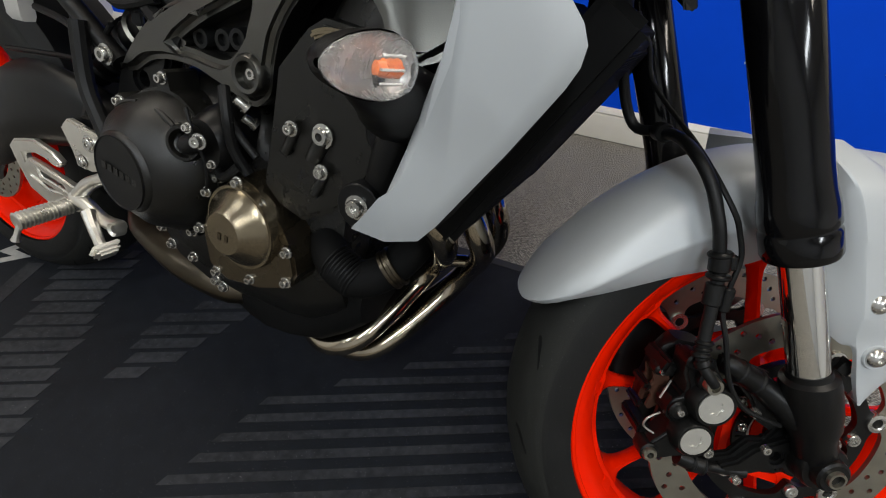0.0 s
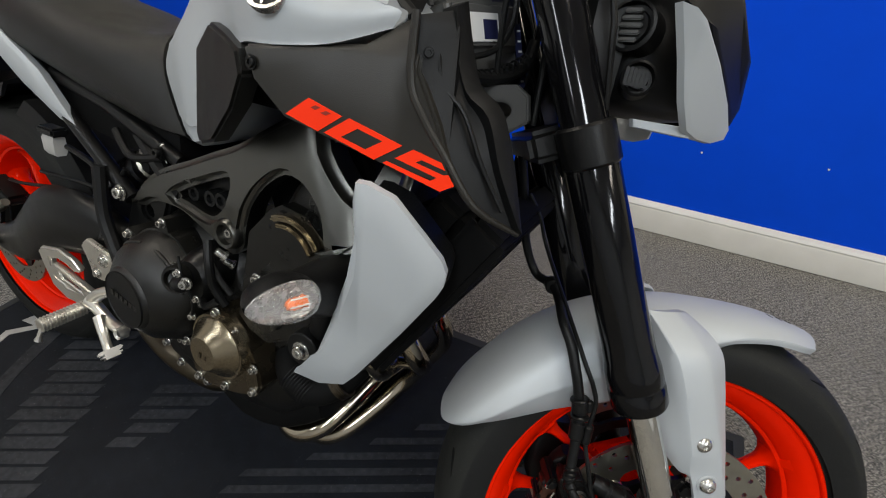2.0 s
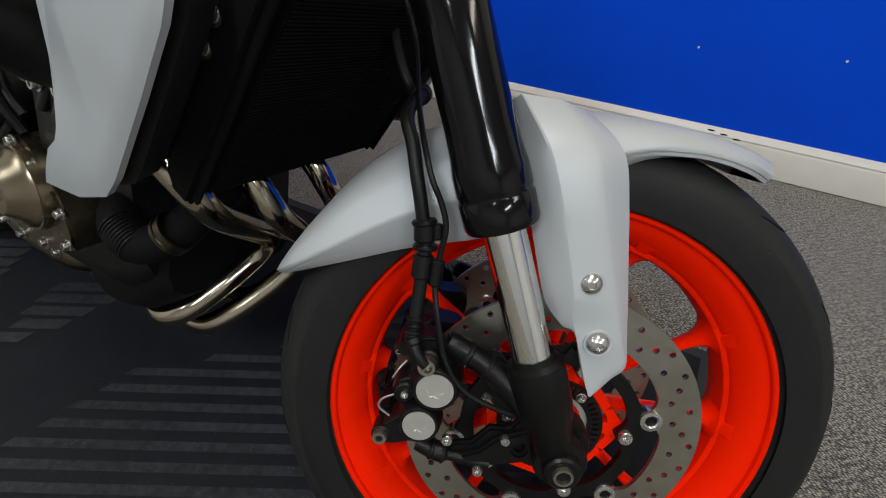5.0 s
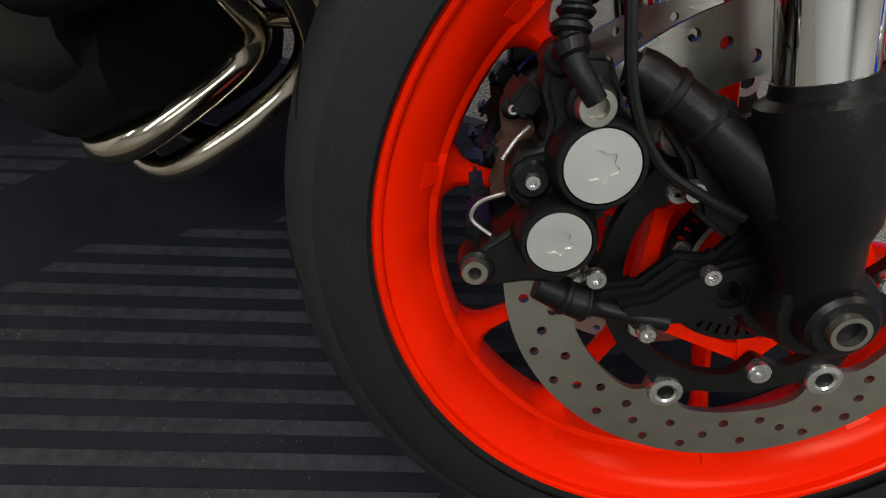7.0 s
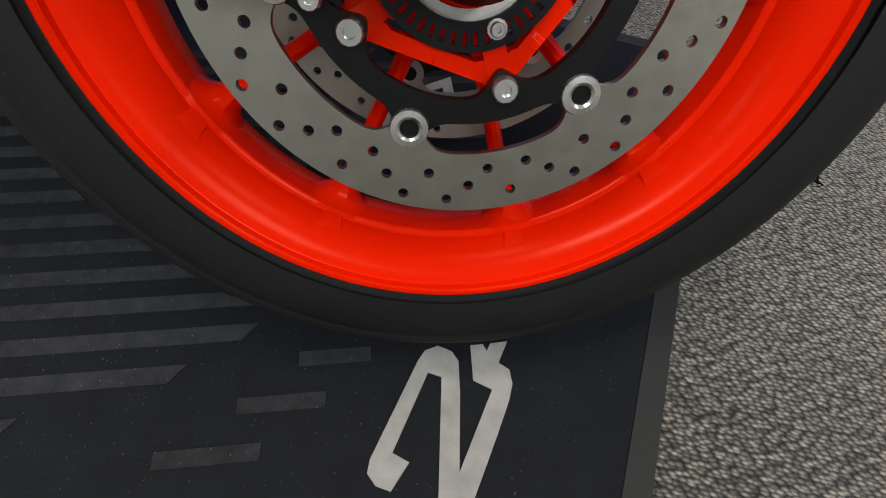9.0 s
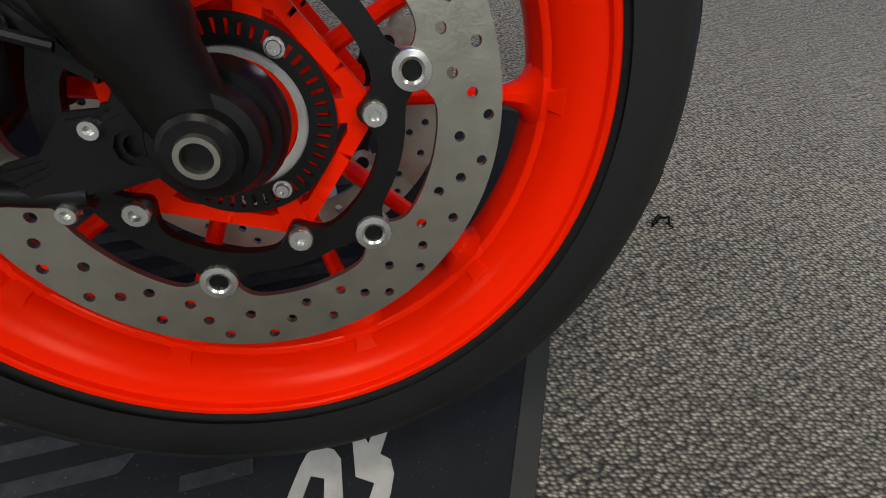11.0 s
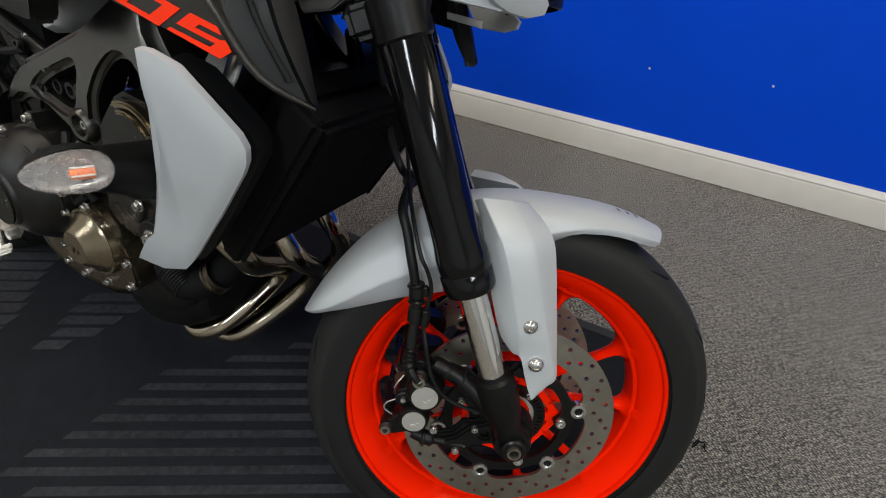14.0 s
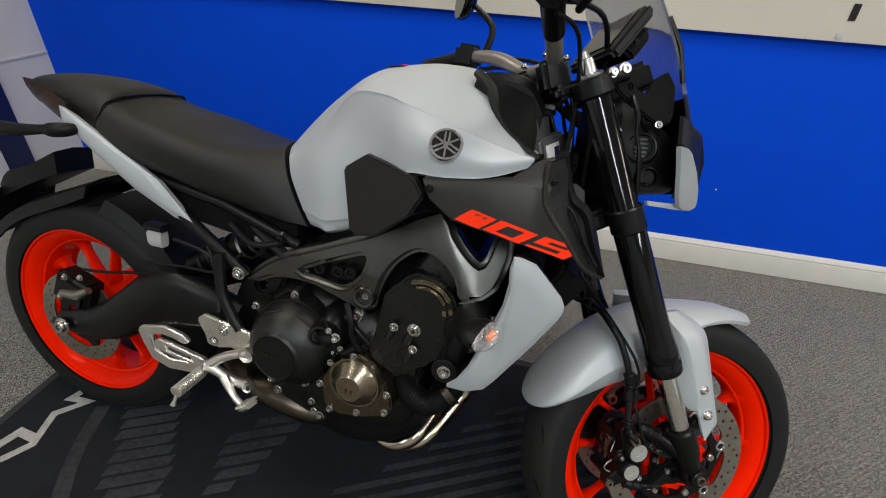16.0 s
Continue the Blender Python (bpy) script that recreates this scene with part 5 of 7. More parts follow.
BAR = [V(0.892, -0.37, 1.080), V(0.945, -0.27, 1.086), V(0.980, -0.19, 1.082), V(1.012, -0.125, 1.066), V(1.045, -0.065, 1.036), V(1.052, 0, 1.030), V(1.045, 0.065, 1.036), V(1.012, 0.125, 1.066), V(0.980, 0.19, 1.082), V(0.945, 0.27, 1.086), V(0.892, 0.37, 1.080)]
bm = bmesh.new()
tube(bm, BAR, [0.011, 0.011, 0.0125, 0.014, 0.014, 0.014, 0.014, 0.014, 0.0125, 0.011, 0.011], 14, smooth=4)
bar = part("handlebar", bm, BARP, bike, "tapered silver-beige handlebar", STEER)
for s in (1, -1):
    bm = bmesh.new()
    tube(bm, [V(0.952, 0.255 * -s, 1.086), V(0.892, 0.37 * -s, 1.080)], [0.016, 0.0165], 14)
    part("grip", bm, TYRE, bar)
    bm = bmesh.new()
    box(bm, (0.055, 0.045, 0.050), pose(0.963, -0.225 * s, 1.086, 10, 8, 40 * s), 0.01, 3)
    part("switch_housing", bm, BLACKP, bar)
    bm = bmesh.new()
    box(bm, (0.05, 0.04, 0.055), pose(1.054, -0.052 * s, 1.012, 0, -20, 0), 0.008, 3)
    part("bar_riser", bm, BLACKM, bar)
    for k in (-1, 1):
        bm = bmesh.new()
        hex_bolt(bm, V(1.054 + 0.018 * k, -0.052 * s, 1.042), (0, 0, 1), 0.0055, 0.006)
        part("riser_bolt", bm, BOLT, bar)
    bm = bmesh.new()
    tube(bm, [V(0.985, -0.225 * s, 1.085), V(1.008, -0.25 * s, 1.117), V(1.015, -0.252 * s, 1.165), V(0.97, -0.262 * s, 1.205)], [0.009, 0.008, 0.0075, 0.006], 10, smooth=3)
    stem = part("mirror_stem", bm, BLACKM, bar)
    bm = bmesh.new()
    loft(bm, [[(0.952 + dx, s * (-0.275 + 0.066 * math.cos(t) * sc), 1.216 + 0.040 * math.sin(t) * sc) for t in (k * math.pi / 6 for k in range(12))] for dx, sc in ((-0.012, 0.94), (-0.008, 1), (0.004, 0.97), (0.016, 0.72), (0.022, 0.3))], 2, 1)
    part("mirror_head", bm, GLOSSB, stem, "black rear-view mirror")
    bm = bmesh.new()
    tube(bm, [V(1.015, -0.205 * s, 1.068), V(1.00, -0.28 * s, 1.07), V(0.955, -0.37 * s, 1.07)], [0.006, 0.005, 0.004], 8, smooth=3)
    part("hand_lever", bm, BLACKM, bar)
bm = bmesh.new()
tube(bm, [V(1.020, -0.112, 1.063), V(0.984, -0.182, 1.082), V(0.964, -0.230, 1.087)], [0.0175, 0.0185, 0.0190], 16, smooth=3)
master = part("brake_master_cylinder", bm, BLACKM, bar, "black brake master cylinder round the right bar")
bm = bmesh.new()
loft(bm, [[(1.012 + r * math.cos(t), -0.182 + r * math.sin(t), z) for t in (k * math.pi / 8 for k in range(16))] for z, r in ((1.085, 0.013), (1.092, 0.020), (1.118, 0.021), (1.122, 0.019))], 1, 1)
part("fluid_cup", bm, BLACKP, master)
bm = bmesh.new()
drum(bm, V(1.012, -0.182, 1.122), (0, 0, 1), 0.0215, 0.007, 0.0015, 24)
part("cup_lid", bm, BLACKM, master)
for i, pts in enumerate((
    [V(0.985, -0.20, 1.06), V(1.04, -0.16, 1.05), V(1.08, -0.10, 0.97), V(1.09, -0.07, 0.88), V(1.10, -0.05, 0.80)],
    [V(1.0, -0.20, 1.08), V(1.08, -0.15, 1.085), V(1.13, -0.08, 1.04), V(1.14, -0.05, 0.95), V(1.15, -0.03, 0.80)],
    [V(0.985, 0.20, 1.06), V(1.05, 0.14, 1.05), V(1.09, 0.08, 0.96), V(1.10, 0.05, 0.82)],
    [V(1.00, 0.20, 1.08), V(1.08, 0.15, 1.08), V(1.13, 0.06, 1.03), V(1.14, 0.02, 0.90), V(1.12, 0.0, 0.78)],
)):
    bm = bmesh.new()
    tube(bm, pts, 0.0042 if i % 2 else 0.0036, 8, smooth=5)
    part("control_cable", bm, BLACKP, bar)

# ---- headlight, meter, screen ----
bm = bmesh.new()
rows = []
for x, w, z0, z1 in ((1.205, 0.055, 0.845, 0.965), (1.225, 0.080, 0.835, 0.975), (1.265, 0.076, 0.832, 0.965), (1.305, 0.056, 0.834, 0.945), (1.335, 0.034, 0.840, 0.920)):
    zc, h = (z0 + z1) / 2, (z1 - z0) / 2
    rows.append([(x, w * math.copysign(abs(math.cos(t)) ** 0.6, math.cos(t)), zc + h * math.copysign(abs(math.sin(t)) ** 0.6, math.sin(t))) for t in (k * math.pi / 10 for k in range(20))])
loft(bm, rows, 2, 1)
lamp = part("headlight", bm, BLACKP, bike, "black twin headlight unit", STEER, 50)
bm = bmesh.new()
loft(bm, [[(x, w * math.copysign(abs(math.cos(t)) ** 0.5, math.cos(t)), zc + h * math.copysign(abs(math.sin(t)) ** 0.5, math.sin(t))) for t in (k * math.pi / 8 for k in range(16))] for x, w, zc, h in ((1.165, 0.060, 0.91, 0.085), (1.18, 0.080, 0.90, 0.100), (1.215, 0.088, 0.895, 0.095))], 1, 1)
part("lamp_bracket", bm, BLACKP, lamp, "black moulded bracket behind the headlight")
for z, r in ((0.862, 0.018),):
    bm = bmesh.new()
    lathe(bm, [(0.0, 0.012), (r * 0.55, 0.012), (r * 0.6, 0.004), (r * 0.8, 0.004), (r * 0.85, 0.016), (r, 0.014), (r, -0.02)], V(1.238, -0.084, z), (-0.25, -0.96, 0), 28)
    part("bulb_cover", bm, BLACKP, lamp)
    for k in range(6):
        bm = bmesh.new()
        box(bm, (0.0035, 0.006, r * 1.1), pose(1.232 + (k - 2.5) * 0.004, -0.096, z, 0, 0, -15), 0.001)
        part("cover_fin", bm, BLACKP, lamp)
for s in (1, -1):
    CHEEK = [(1.243, -0.152, 0.962), (1.303, -0.125, 0.942), (1.345, -0.090, 0.900), (1.364, -0.062, 0.858), (1.346, -0.086, 0.836), (1.312, -0.118, 0.864), (1.262, -0.162, 0.906), (1.232, -0.174, 0.916)]
    bm = bmesh.new()
    puffed(bm, [(x, y * s, z) for x, y, z in CHEEK], 0.003, 0.006, (0.62, -0.76 * s, 0.12), 0.12, 2)
    part("headlight_cheek", bm, BLACKP, lamp, "black cheek panel under the screen")
    WING = [(1.224, -0.185, 0.911), (1.238, -0.184, 0.909), (1.251, -0.178, 0.903), (1.285, -0.153, 0.877), (1.318, -0.123, 0.850), (1.340, -0.098, 0.830), (1.338, -0.098, 0.820), (1.322, -0.106, 0.813), (1.300, -0.118, 0.813), (1.284, -0.128, 0.818), (1.266, -0.144, 0.842), (1.248, -0.162, 0.874)]
    bm = bmesh.new()
    puffed(bm, [(x, y * s, z) for x, y, z in WING], 0.002, 0.007, (0.62, -0.76 * s, 0.12), 0.10, 2)
    part("headlight_wing", bm, SILVER, lamp, "matt silver headlight side wing")
    bm = bmesh.new()
    puffed(bm, [(x, y * s, z) for x, y, z in ((1.238, -0.103, 0.822), (1.262, -0.110, 0.822), (1.290, -0.121, 0.822), (1.310, -0.113, 0.816), (1.290, -0.118, 0.812), (1.262, -0.109, 0.813), (1.240, -0.103, 0.814))], 0.001, 0.006, (0.3, -0.95 * s, 0), 0.1, 1)
    part("wing_stay", bm, SILVER, lamp, "matt silver lower lip of the side wing")
    bm = flat_plate([(1.124, 1.006), (1.134, 1.030), (1.152, 1.024), (1.166, 1.000), (1.206, 0.984), (1.243, 0.965), (1.238, 0.950), (1.222, 0.944), (1.190, 0.958), (1.157, 0.976), (1.138, 0.988)], [circle_pts(1.155, 0.998, 0.004, 8)], 0.012, lambda x, z: -0.126, 0.003)
    for v in bm.verts:
        v.co.y *= s
    part("lamp_stay", bm, DARKV, lamp, "black cast arm from the fork clamp to the headlight")
    bm = flat_plate([(1.196, 0.975), (1.202, 0.994), (1.214, 1.022), (1.239, 1.040), (1.258, 1.018), (1.263, 0.972), (1.250, 0.950), (1.214, 0.956)], (), 0.005, lambda x, z: -0.096, 0.0015)
    for v in bm.verts:
        v.co.y *= s
    part("screen_liner", bm, DARKV, lamp, "smooth black liner behind the screen")
    bm = bmesh.new()
    hex_bolt(bm, V(1.217, -0.128 * s, 0.947), (-0.3, -s, 0.1), 0.0046, 0.006)
    part("stay_bolt", bm, BOLT, lamp)
    bm = bmesh.new()
    tube(bm, [V(1.160, -0.132 * s, 0.985), V(1.172, -0.137 * s, 0.955), V(1.178, -0.130 * s, 0.93), V(1.186, -0.135 * s, 0.90), V(1.20, -0.128 * s, 0.83), V(1.205, -0.12 * s, 0.80)], [0.004, 0.0045, 0.003, 0.0035, 0.003, 0.004], 8)
    part("wire_guide", bm, BLACKM, lamp)
bm = bmesh.new()
lathe(bm, [(0.0, 0.006), (0.016, 0.006), (0.0175, 0.002), (0.0215, 0.002), (0.0225, 0.010), (0.0255, 0.009), (0.0260, -0.02)], V(1.219, -0.088, 0.910), (-0.62, -0.78, 0), 32)
plug = part("bulb_cover", bm, BLACKP, lamp, "round finned cover at the back of the headlight")
# fins coloured greyer than their cover for the light they reflect
for k in range(5):
    bm = bmesh.new()
    box(bm, (0.024 - 0.003 * abs(k - 2), 0.004, 0.0045), pose(1.2145, -0.0936, 0.910, 0, 0, -38) @ Matrix.Translation((0, -0.001, -0.014 + 0.007 * k)), 0.0012)
    part("cover_fin", bm, MIDGREY, plug)
for pts in ([(1.128, 0.962), (1.132, 0.971), (1.150, 0.976), (1.160, 0.979), (1.162, 0.970), (1.150, 0.966)], [(1.145, 0.970), (1.152, 0.970), (1.156, 0.948), (1.149, 0.948)]):
    part("clamp_bracket", flat_plate(pts, (), 0.004, lambda x, z: -0.080, 0.001), FORGED, lamp, "bright cable bracket beside the fork")
part("clamp_bracket", flat_plate([(1.139, 0.950), (1.150, 0.960), (1.166, 0.952), (1.182, 0.936), (1.152, 0.931)], [[(1.152, 0.950), (1.163, 0.947), (1.168, 0.940), (1.154, 0.938)]], 0.004, lambda x, z: -0.080, 0.001), FORGED, lamp, "bright cable bracket beside the fork")
SCREEN = [(1.372, 0.842), (1.358, 0.930), (1.322, 1.015), (1.275, 1.105), (1.222, 1.195), (1.205, 1.222)]
SW = [0.062, 0.098, 0.112, 0.118, 0.105, 0.060]


def screen_mesh(i0, i1, inset=0.0):
    bm = bmesh.new()
    line = smooth_line([(x, z, w) for (x, z), w in zip(SCREEN, SW)], 5)
    rows = []
    for x, z, w in line[i0 * 5 : i1 * 5 + 1]:
        rows.append([V(x - 0.055 * abs(u) ** 2.2, u * w, z - 0.010 * abs(u) ** 2) for u in (-1, -0.8, -0.55, -0.28, 0, 0.28, 0.55, 0.8, 1)])
    rings_mesh(bm, [r + [p + V(-0.004, 0, -0.002) for p in reversed(r)] for r in rows])
    return bm


SMOKE = bpy.data.materials.new("smoked_acrylic")
SMOKE.use_nodes = True
nt = SMOKE.node_tree
b = nt.nodes["Principled BSDF"]
b.inputs["Base Color"].default_value = (0.50, 0.52, 0.56, 1)
b.inputs["Transmission Weight"].default_value = 0.9
b.inputs["Roughness"].default_value = 0.05
b.inputs["IOR"].default_value = 1.15
fly = part("fly_screen", screen_mesh(0, 2), BLACKP, bike, "black fly screen with a smoked upper part", STEER)
part("smoked_pane", screen_mesh(2, 5), SMOKE, fly, "smoked clear acrylic pane").visible_shadow = False
for s in (1, -1):
    bm = bmesh.new()
    tube(bm, [V(1.255, -0.116 * s, 1.02), V(1.242, -0.112 * s, 1.075), V(1.215, -0.108 * s, 1.12)], 0.0045, 8)
    part("screen_rim", bm, BLACKP, fly)
bm = bmesh.new()
box(bm, (0.021, 0.158, 0.098), pose(1.147, -0.046, 1.083, 0, 33, 0), 0.006, 3)
meter = part("meter_unit", bm, BLACKP, bike, "black digital meter unit", STEER)
bm = bmesh.new()
box(bm, (0.004, 0.128, 0.070), pose(1.147, -0.046, 1.083, 0, 33, 0) @ Matrix.Translation((-0.0105, 0, 0.002)), 0.001)
part("meter_glass", bm, GLOSSB, meter, "dark display glass")
bm = bmesh.new()
box(bm, (0.030, 0.112, 0.052), pose(1.147, -0.046, 1.083, 0, 33, 0) @ Matrix.Translation((0.023, 0, 0.006)), 0.006, 3)
part("meter_back", bm, DARKV, meter)
bm = bmesh.new()
box(bm, (0.10, 0.13, 0.05), pose(1.19, 0.0, 1.02, 0, -30, 0), 0.01, 3)
part("meter_bracket", bm, DARKV, meter)
for u in (-0.006, 0.018):
    bm = bmesh.new()
    hex_bolt(bm, pose(1.147, -0.046, 1.083, 0, 33, 0) @ V(0.016, -0.068, u), (0, -1, 0), 0.0038, 0.008)
    part("meter_bolt", bm, BLACKM, meter)

# ---- inside the nose: air box face, reservoir, radiator ----
bm = bmesh.new()
loft(bm, [[(x, y, z) for y, z in ((-w, z0), (-w, z1 - 0.012), (-w + 0.016, z1), (w - 0.016, z1), (w, z1 - 0.012), (w, z0))] for x, w, z0, z1 in ((0.955, 0.112, 0.88, 1.008), (0.975, 0.117, 0.88, 1.017), (1.020, 0.114, 0.88, 1.018), (1.050, 0.102, 0.885, 1.006), (1.072, 0.088, 0.90, 0.972))], 2, 1)
part("intake_shroud", bm, BLACKP, bike, "black plastic shroud ahead of the tank", angle=30)
both_sides("shroud_edge", lambda: tube(bmesh.new(), [V(0.955, -0.10, 1.014), V(0.985, -0.12, 0.992), V(1.005, -0.142, 0.957), V(1.035, -0.165, 0.925), V(1.085, -0.196, 0.900)], [0.008, 0.010, 0.008, 0.007, 0.006], 8, smooth=3), BLACKP)
FLANK = [(0.985, -0.124, 0.988), (1.010, -0.149, 0.956), (1.040, -0.172, 0.923), (1.070, -0.186, 0.904), (1.074, -0.165, 0.908), (1.072, -0.140, 0.935), (1.058, -0.120, 0.985), (1.010, -0.116, 1.002)]
for s in (1, -1):
    bm2 = bmesh.new()
    puffed(bm2, [(x, y * s, z) for x, y, z in FLANK], 0.004, 0.012, (0.55, -0.80 * s, 0.25), 0.2, 2)
    part("shroud_flank", bm2, DARKV, bike, "faceted black plastic flank ahead of the tank")
BOXN = Vector((0.92, -0.28, 0.29)).normalized()
BOXU = (Vector((0.27, 0.96, 0.08)) - BOXN * Vector((0.27, 0.96, 0.08)).dot(BOXN)).normalized()
BOXW = BOXN.cross(BOXU)
BOXM = Matrix.Translation((1.1035, -0.088, 0.902)) @ Matrix((BOXN, BOXU, BOXW)).transposed().to_4x4()
bm = bmesh.new()
box(bm, (0.060, 0.122, 0.052), BOXM @ Matrix.Translation((-0.033, 0.014, 0.002)), 0.006, 3)
box(bm, (0.050, 0.085, 0.080), BOXM @ Matrix.Translation((-0.036, 0.034, -0.058)), 0.006, 3)
box(bm, (0.052, 0.100, 0.050), BOXM @ Matrix.Translation((-0.046, 0.004, 0.042)), 0.008, 3)
resv = part("control_box", bm, MIDGREY, bike, "dark grey control box with silver labels")
bm = bmesh.new()
drum(bm, V(1.076, -0.029, 0.958), (0.1, 0, 1), 0.015, 0.010)
part("filler_neck", bm, BLACKP, resv)
bm = bmesh.new()
drum(bm, V(1.077, -0.029, 0.968), (0.1, 0, 1), 0.011, 0.008)
part("filler_cap", bm, WHITEP, resv, "small white cap")
for (u, w), (du, dw), mt in (((0.0, 0.0), (0.062, 0.029), WHITEP), ((0.016, -0.002), (0.024, 0.020), NAVYL), ((0.066, -0.030), (0.010, 0.070), NAVYL)):
    bm = bmesh.new()
    box(bm, (0.002 if mt is WHITEP else 0.0028, du, dw), BOXM @ Matrix.Translation((-0.0025, u, w)), 0.0004)
    part("printed_label", bm, mt, resv, "pale printed label" if mt is WHITEP else "dark printed block of a label")
for k in range(6):
    bm = bmesh.new()
    box(bm, (0.0034, 0.006, 0.0022), BOXM @ Matrix.Translation((-0.0025, 0.066, -0.058 + 0.011 * k)), 0)
    part("lettering_bar", bm, WHITEP, resv)
bolt(resv, (1.051, -0.066, 0.931), (0.3, -0.3, 0.9), 0.0048, 0.007)
oval = [(1.130 + 0.020 * math.cos(t) - 0.004 * math.sin(t), 0.817 + 0.011 * math.sin(t) + 0.008 * math.cos(t)) for t in (k * math.pi / 7 for k in range(14))]
part("stay_panel", flat_plate([(1.090, 0.822), (1.112, 0.844), (1.150, 0.851), (1.166, 0.842), (1.172, 0.815), (1.150, 0.798), (1.110, 0.788)], [oval], 0.012, lambda x, z: -0.082, 0.002), MIDGREY, resv, "dark grey bracket plate with an oval opening")
for k in range(14):
    bm = bmesh.new()
    u = k / 13
    lathe(bm, [(0.0065, -0.0014), (0.0085, -0.0008), (0.0085, 0.0008), (0.0065, 0.0014)], V(1.100 + 0.040 * u, -0.135 + 0.100 * u, 0.856 - 0.006 * math.sin(3.1 * u) + 0.018 * u ** 2), (0.040, 0.100, 0.03 * u - 0.008), 12)
    part("conduit_ring", bm, BLACKP, resv)
bm = bmesh.new()
tube(bm, [V(1.085, -0.150, 0.862), V(1.103, -0.128, 0.855), V(1.125, -0.080, 0.853), V(1.140, -0.035, 0.868), V(1.140, -0.015, 0.895)], 0.0068, 10, smooth=4)
part("ribbed_conduit", bm, BLACKP, resv)
bm = bmesh.new()
tube(bm, [V(1.096, -0.125, 0.868), V(1.118, -0.085, 0.880), V(1.128, -0.065, 0.91), V(1.12, -0.055, 0.965)], 0.0035, 8, smooth=4)
part("wire", bm, BLACKP, resv)
bm = bmesh.new()
box(bm, (0.04, 0.28, 0.255), pose(1.112, 0, 0.590, 0, 30, 0), 0.008)
rad = part("radiator", bm, DARKV, bike, "black finned radiator")
for k in range(58):
    bm = bmesh.new()
    box(bm, (0.003, 0.26, 0.0022), pose(1.112, 0, 0.590, 0, 30, 0) @ Matrix.Translation((0.0205, 0, -0.116 + 0.0040 * k)), 0)
    part("radiator_fin", bm, DARKV, rad)
both_sides("radiator_side", lambda: box(bmesh.new(), (0.050, 0.020, 0.275), pose(1.110, -0.148, 0.592, 0, 30, 0), 0.008), DARKV, rad)
for p in ((1.125, -0.158, 0.655), (1.110, -0.158, 0.628)):
    bolt(rad, p, (0.2, -1, 0.1), 0.008, 0.008)

# ---- frame ----
FRAME = [(0.510, 0.545), (0.530, 0.572), (0.569, 0.604), (0.620, 0.634), (0.694, 0.666), (0.750, 0.692), (0.804, 0.716), (0.850, 0.744), (0.901, 0.774), (0.947, 0.790), (0.967, 0.747), (1.008, 0.707), (1.022, 0.711), (1.035, 0.757), (1.066, 0.738), (1.051, 0.660), (0.996, 0.636), (0.976, 0.672), (0.941, 0.699), (0.903, 0.702), (0.868, 0.676), (0.848, 0.645), (0.835, 0.607), (0.828, 0.575), (0.802, 0.556), (0.775, 0.560), (0.751, 0.566), (0.718, 0.573), (0.684, 0.579), (0.633, 0.578), (0.585, 0.568), (0.545, 0.548)]
FHOLE = [(0.656, 0.602), (0.700, 0.628), (0.754, 0.653), (0.790, 0.668), (0.799, 0.663), (0.796, 0.645), (0.788, 0.627), (0.770, 0.608), (0.752, 0.598), (0.728, 0.597), (0.690, 0.600)]
FRAME = [tuple(p) for p in smooth_line(FRAME, 3, True)]
FHOLE = [tuple(p) for p in smooth_line(FHOLE, 3, True)]
frame_y = lambda x, z: -0.050 - 0.15 * min(x, 0.935 - (z - 0.775) * 0.6) + 0.20 * max(0.0, z - 0.64) + 0.36 * max(0.0, x - 0.935 + (z - 0.775) * 0.6)  # noqa: E731
spars = both_sides("frame_spar", lambda: flat_plate(FRAME, [FHOLE], 0.050, frame_y, 0.010, [((0.935, 0.775), (1.016, 0.640)), ((0.5, 0.64), (1.0, 0.64))], 3, False), FRAMEP, None, "gunmetal cast aluminium frame spar", angle=40)
both_sides("pivot_plate", lambda: flat_plate([(0.480, 0.500), (0.50, 0.548), (0.56, 0.58), (0.61, 0.58), (0.585, 0.52), (0.54, 0.45), (0.49, 0.39), (0.455, 0.41)], [circle_pts(0.545, 0.535, 0.012, 10)], 0.03, lambda x, z: -0.118, 0.006), BLACKM, None, "black swing arm pivot plate")
bm = bmesh.new()
lathe(bm, [(0.0, 0.002), (0.0135, 0.002), (0.0150, 0.013), (0.0195, 0.014), (0.0225, 0.010), (0.0235, 0.0), (0.0235, -0.02)], V(0.806, -0.165, 0.593), (0, -1, 0), 32)
part("mount_boss", bm, FRAMEP, spars[0])
bolt(spars[0], (0.808, -0.167, 0.594), (0, -1, 0), 0.0070, 0.007)
for x, z in ((0.690, 0.612), (0.734, 0.617), (0.762, 0.622)):
    bm = bmesh.new()
    lathe(bm, [(0.0, 0.0), (0.006, 0.0), (0.007, 0.006), (0.012, 0.006), (0.0135, 0.0), (0.0135, -0.03)], V(x, frame_y(x, z) + 0.025, z), (0, -1, 0), 20)
    part("plug", bm, BLACKP, spars[0])
both_sides("frame_web", lambda: flat_plate([(0.640, 0.594), (0.695, 0.640), (0.752, 0.672), (0.804, 0.692), (0.812, 0.670), (0.800, 0.620), (0.775, 0.597), (0.735, 0.588), (0.690, 0.591)], (), 0.008, lambda x, z: frame_y(x, z) + 0.036, 0.001), BLACKM, None, "black web plate inside the frame spar")
bm = bmesh.new()
tube(bm, [V(1.10, 0, 0.83), V(1.02, -0.08, 0.80), V(0.96, -0.15, 0.775)], [0.045, 0.035, 0.022], 12, smooth=3)
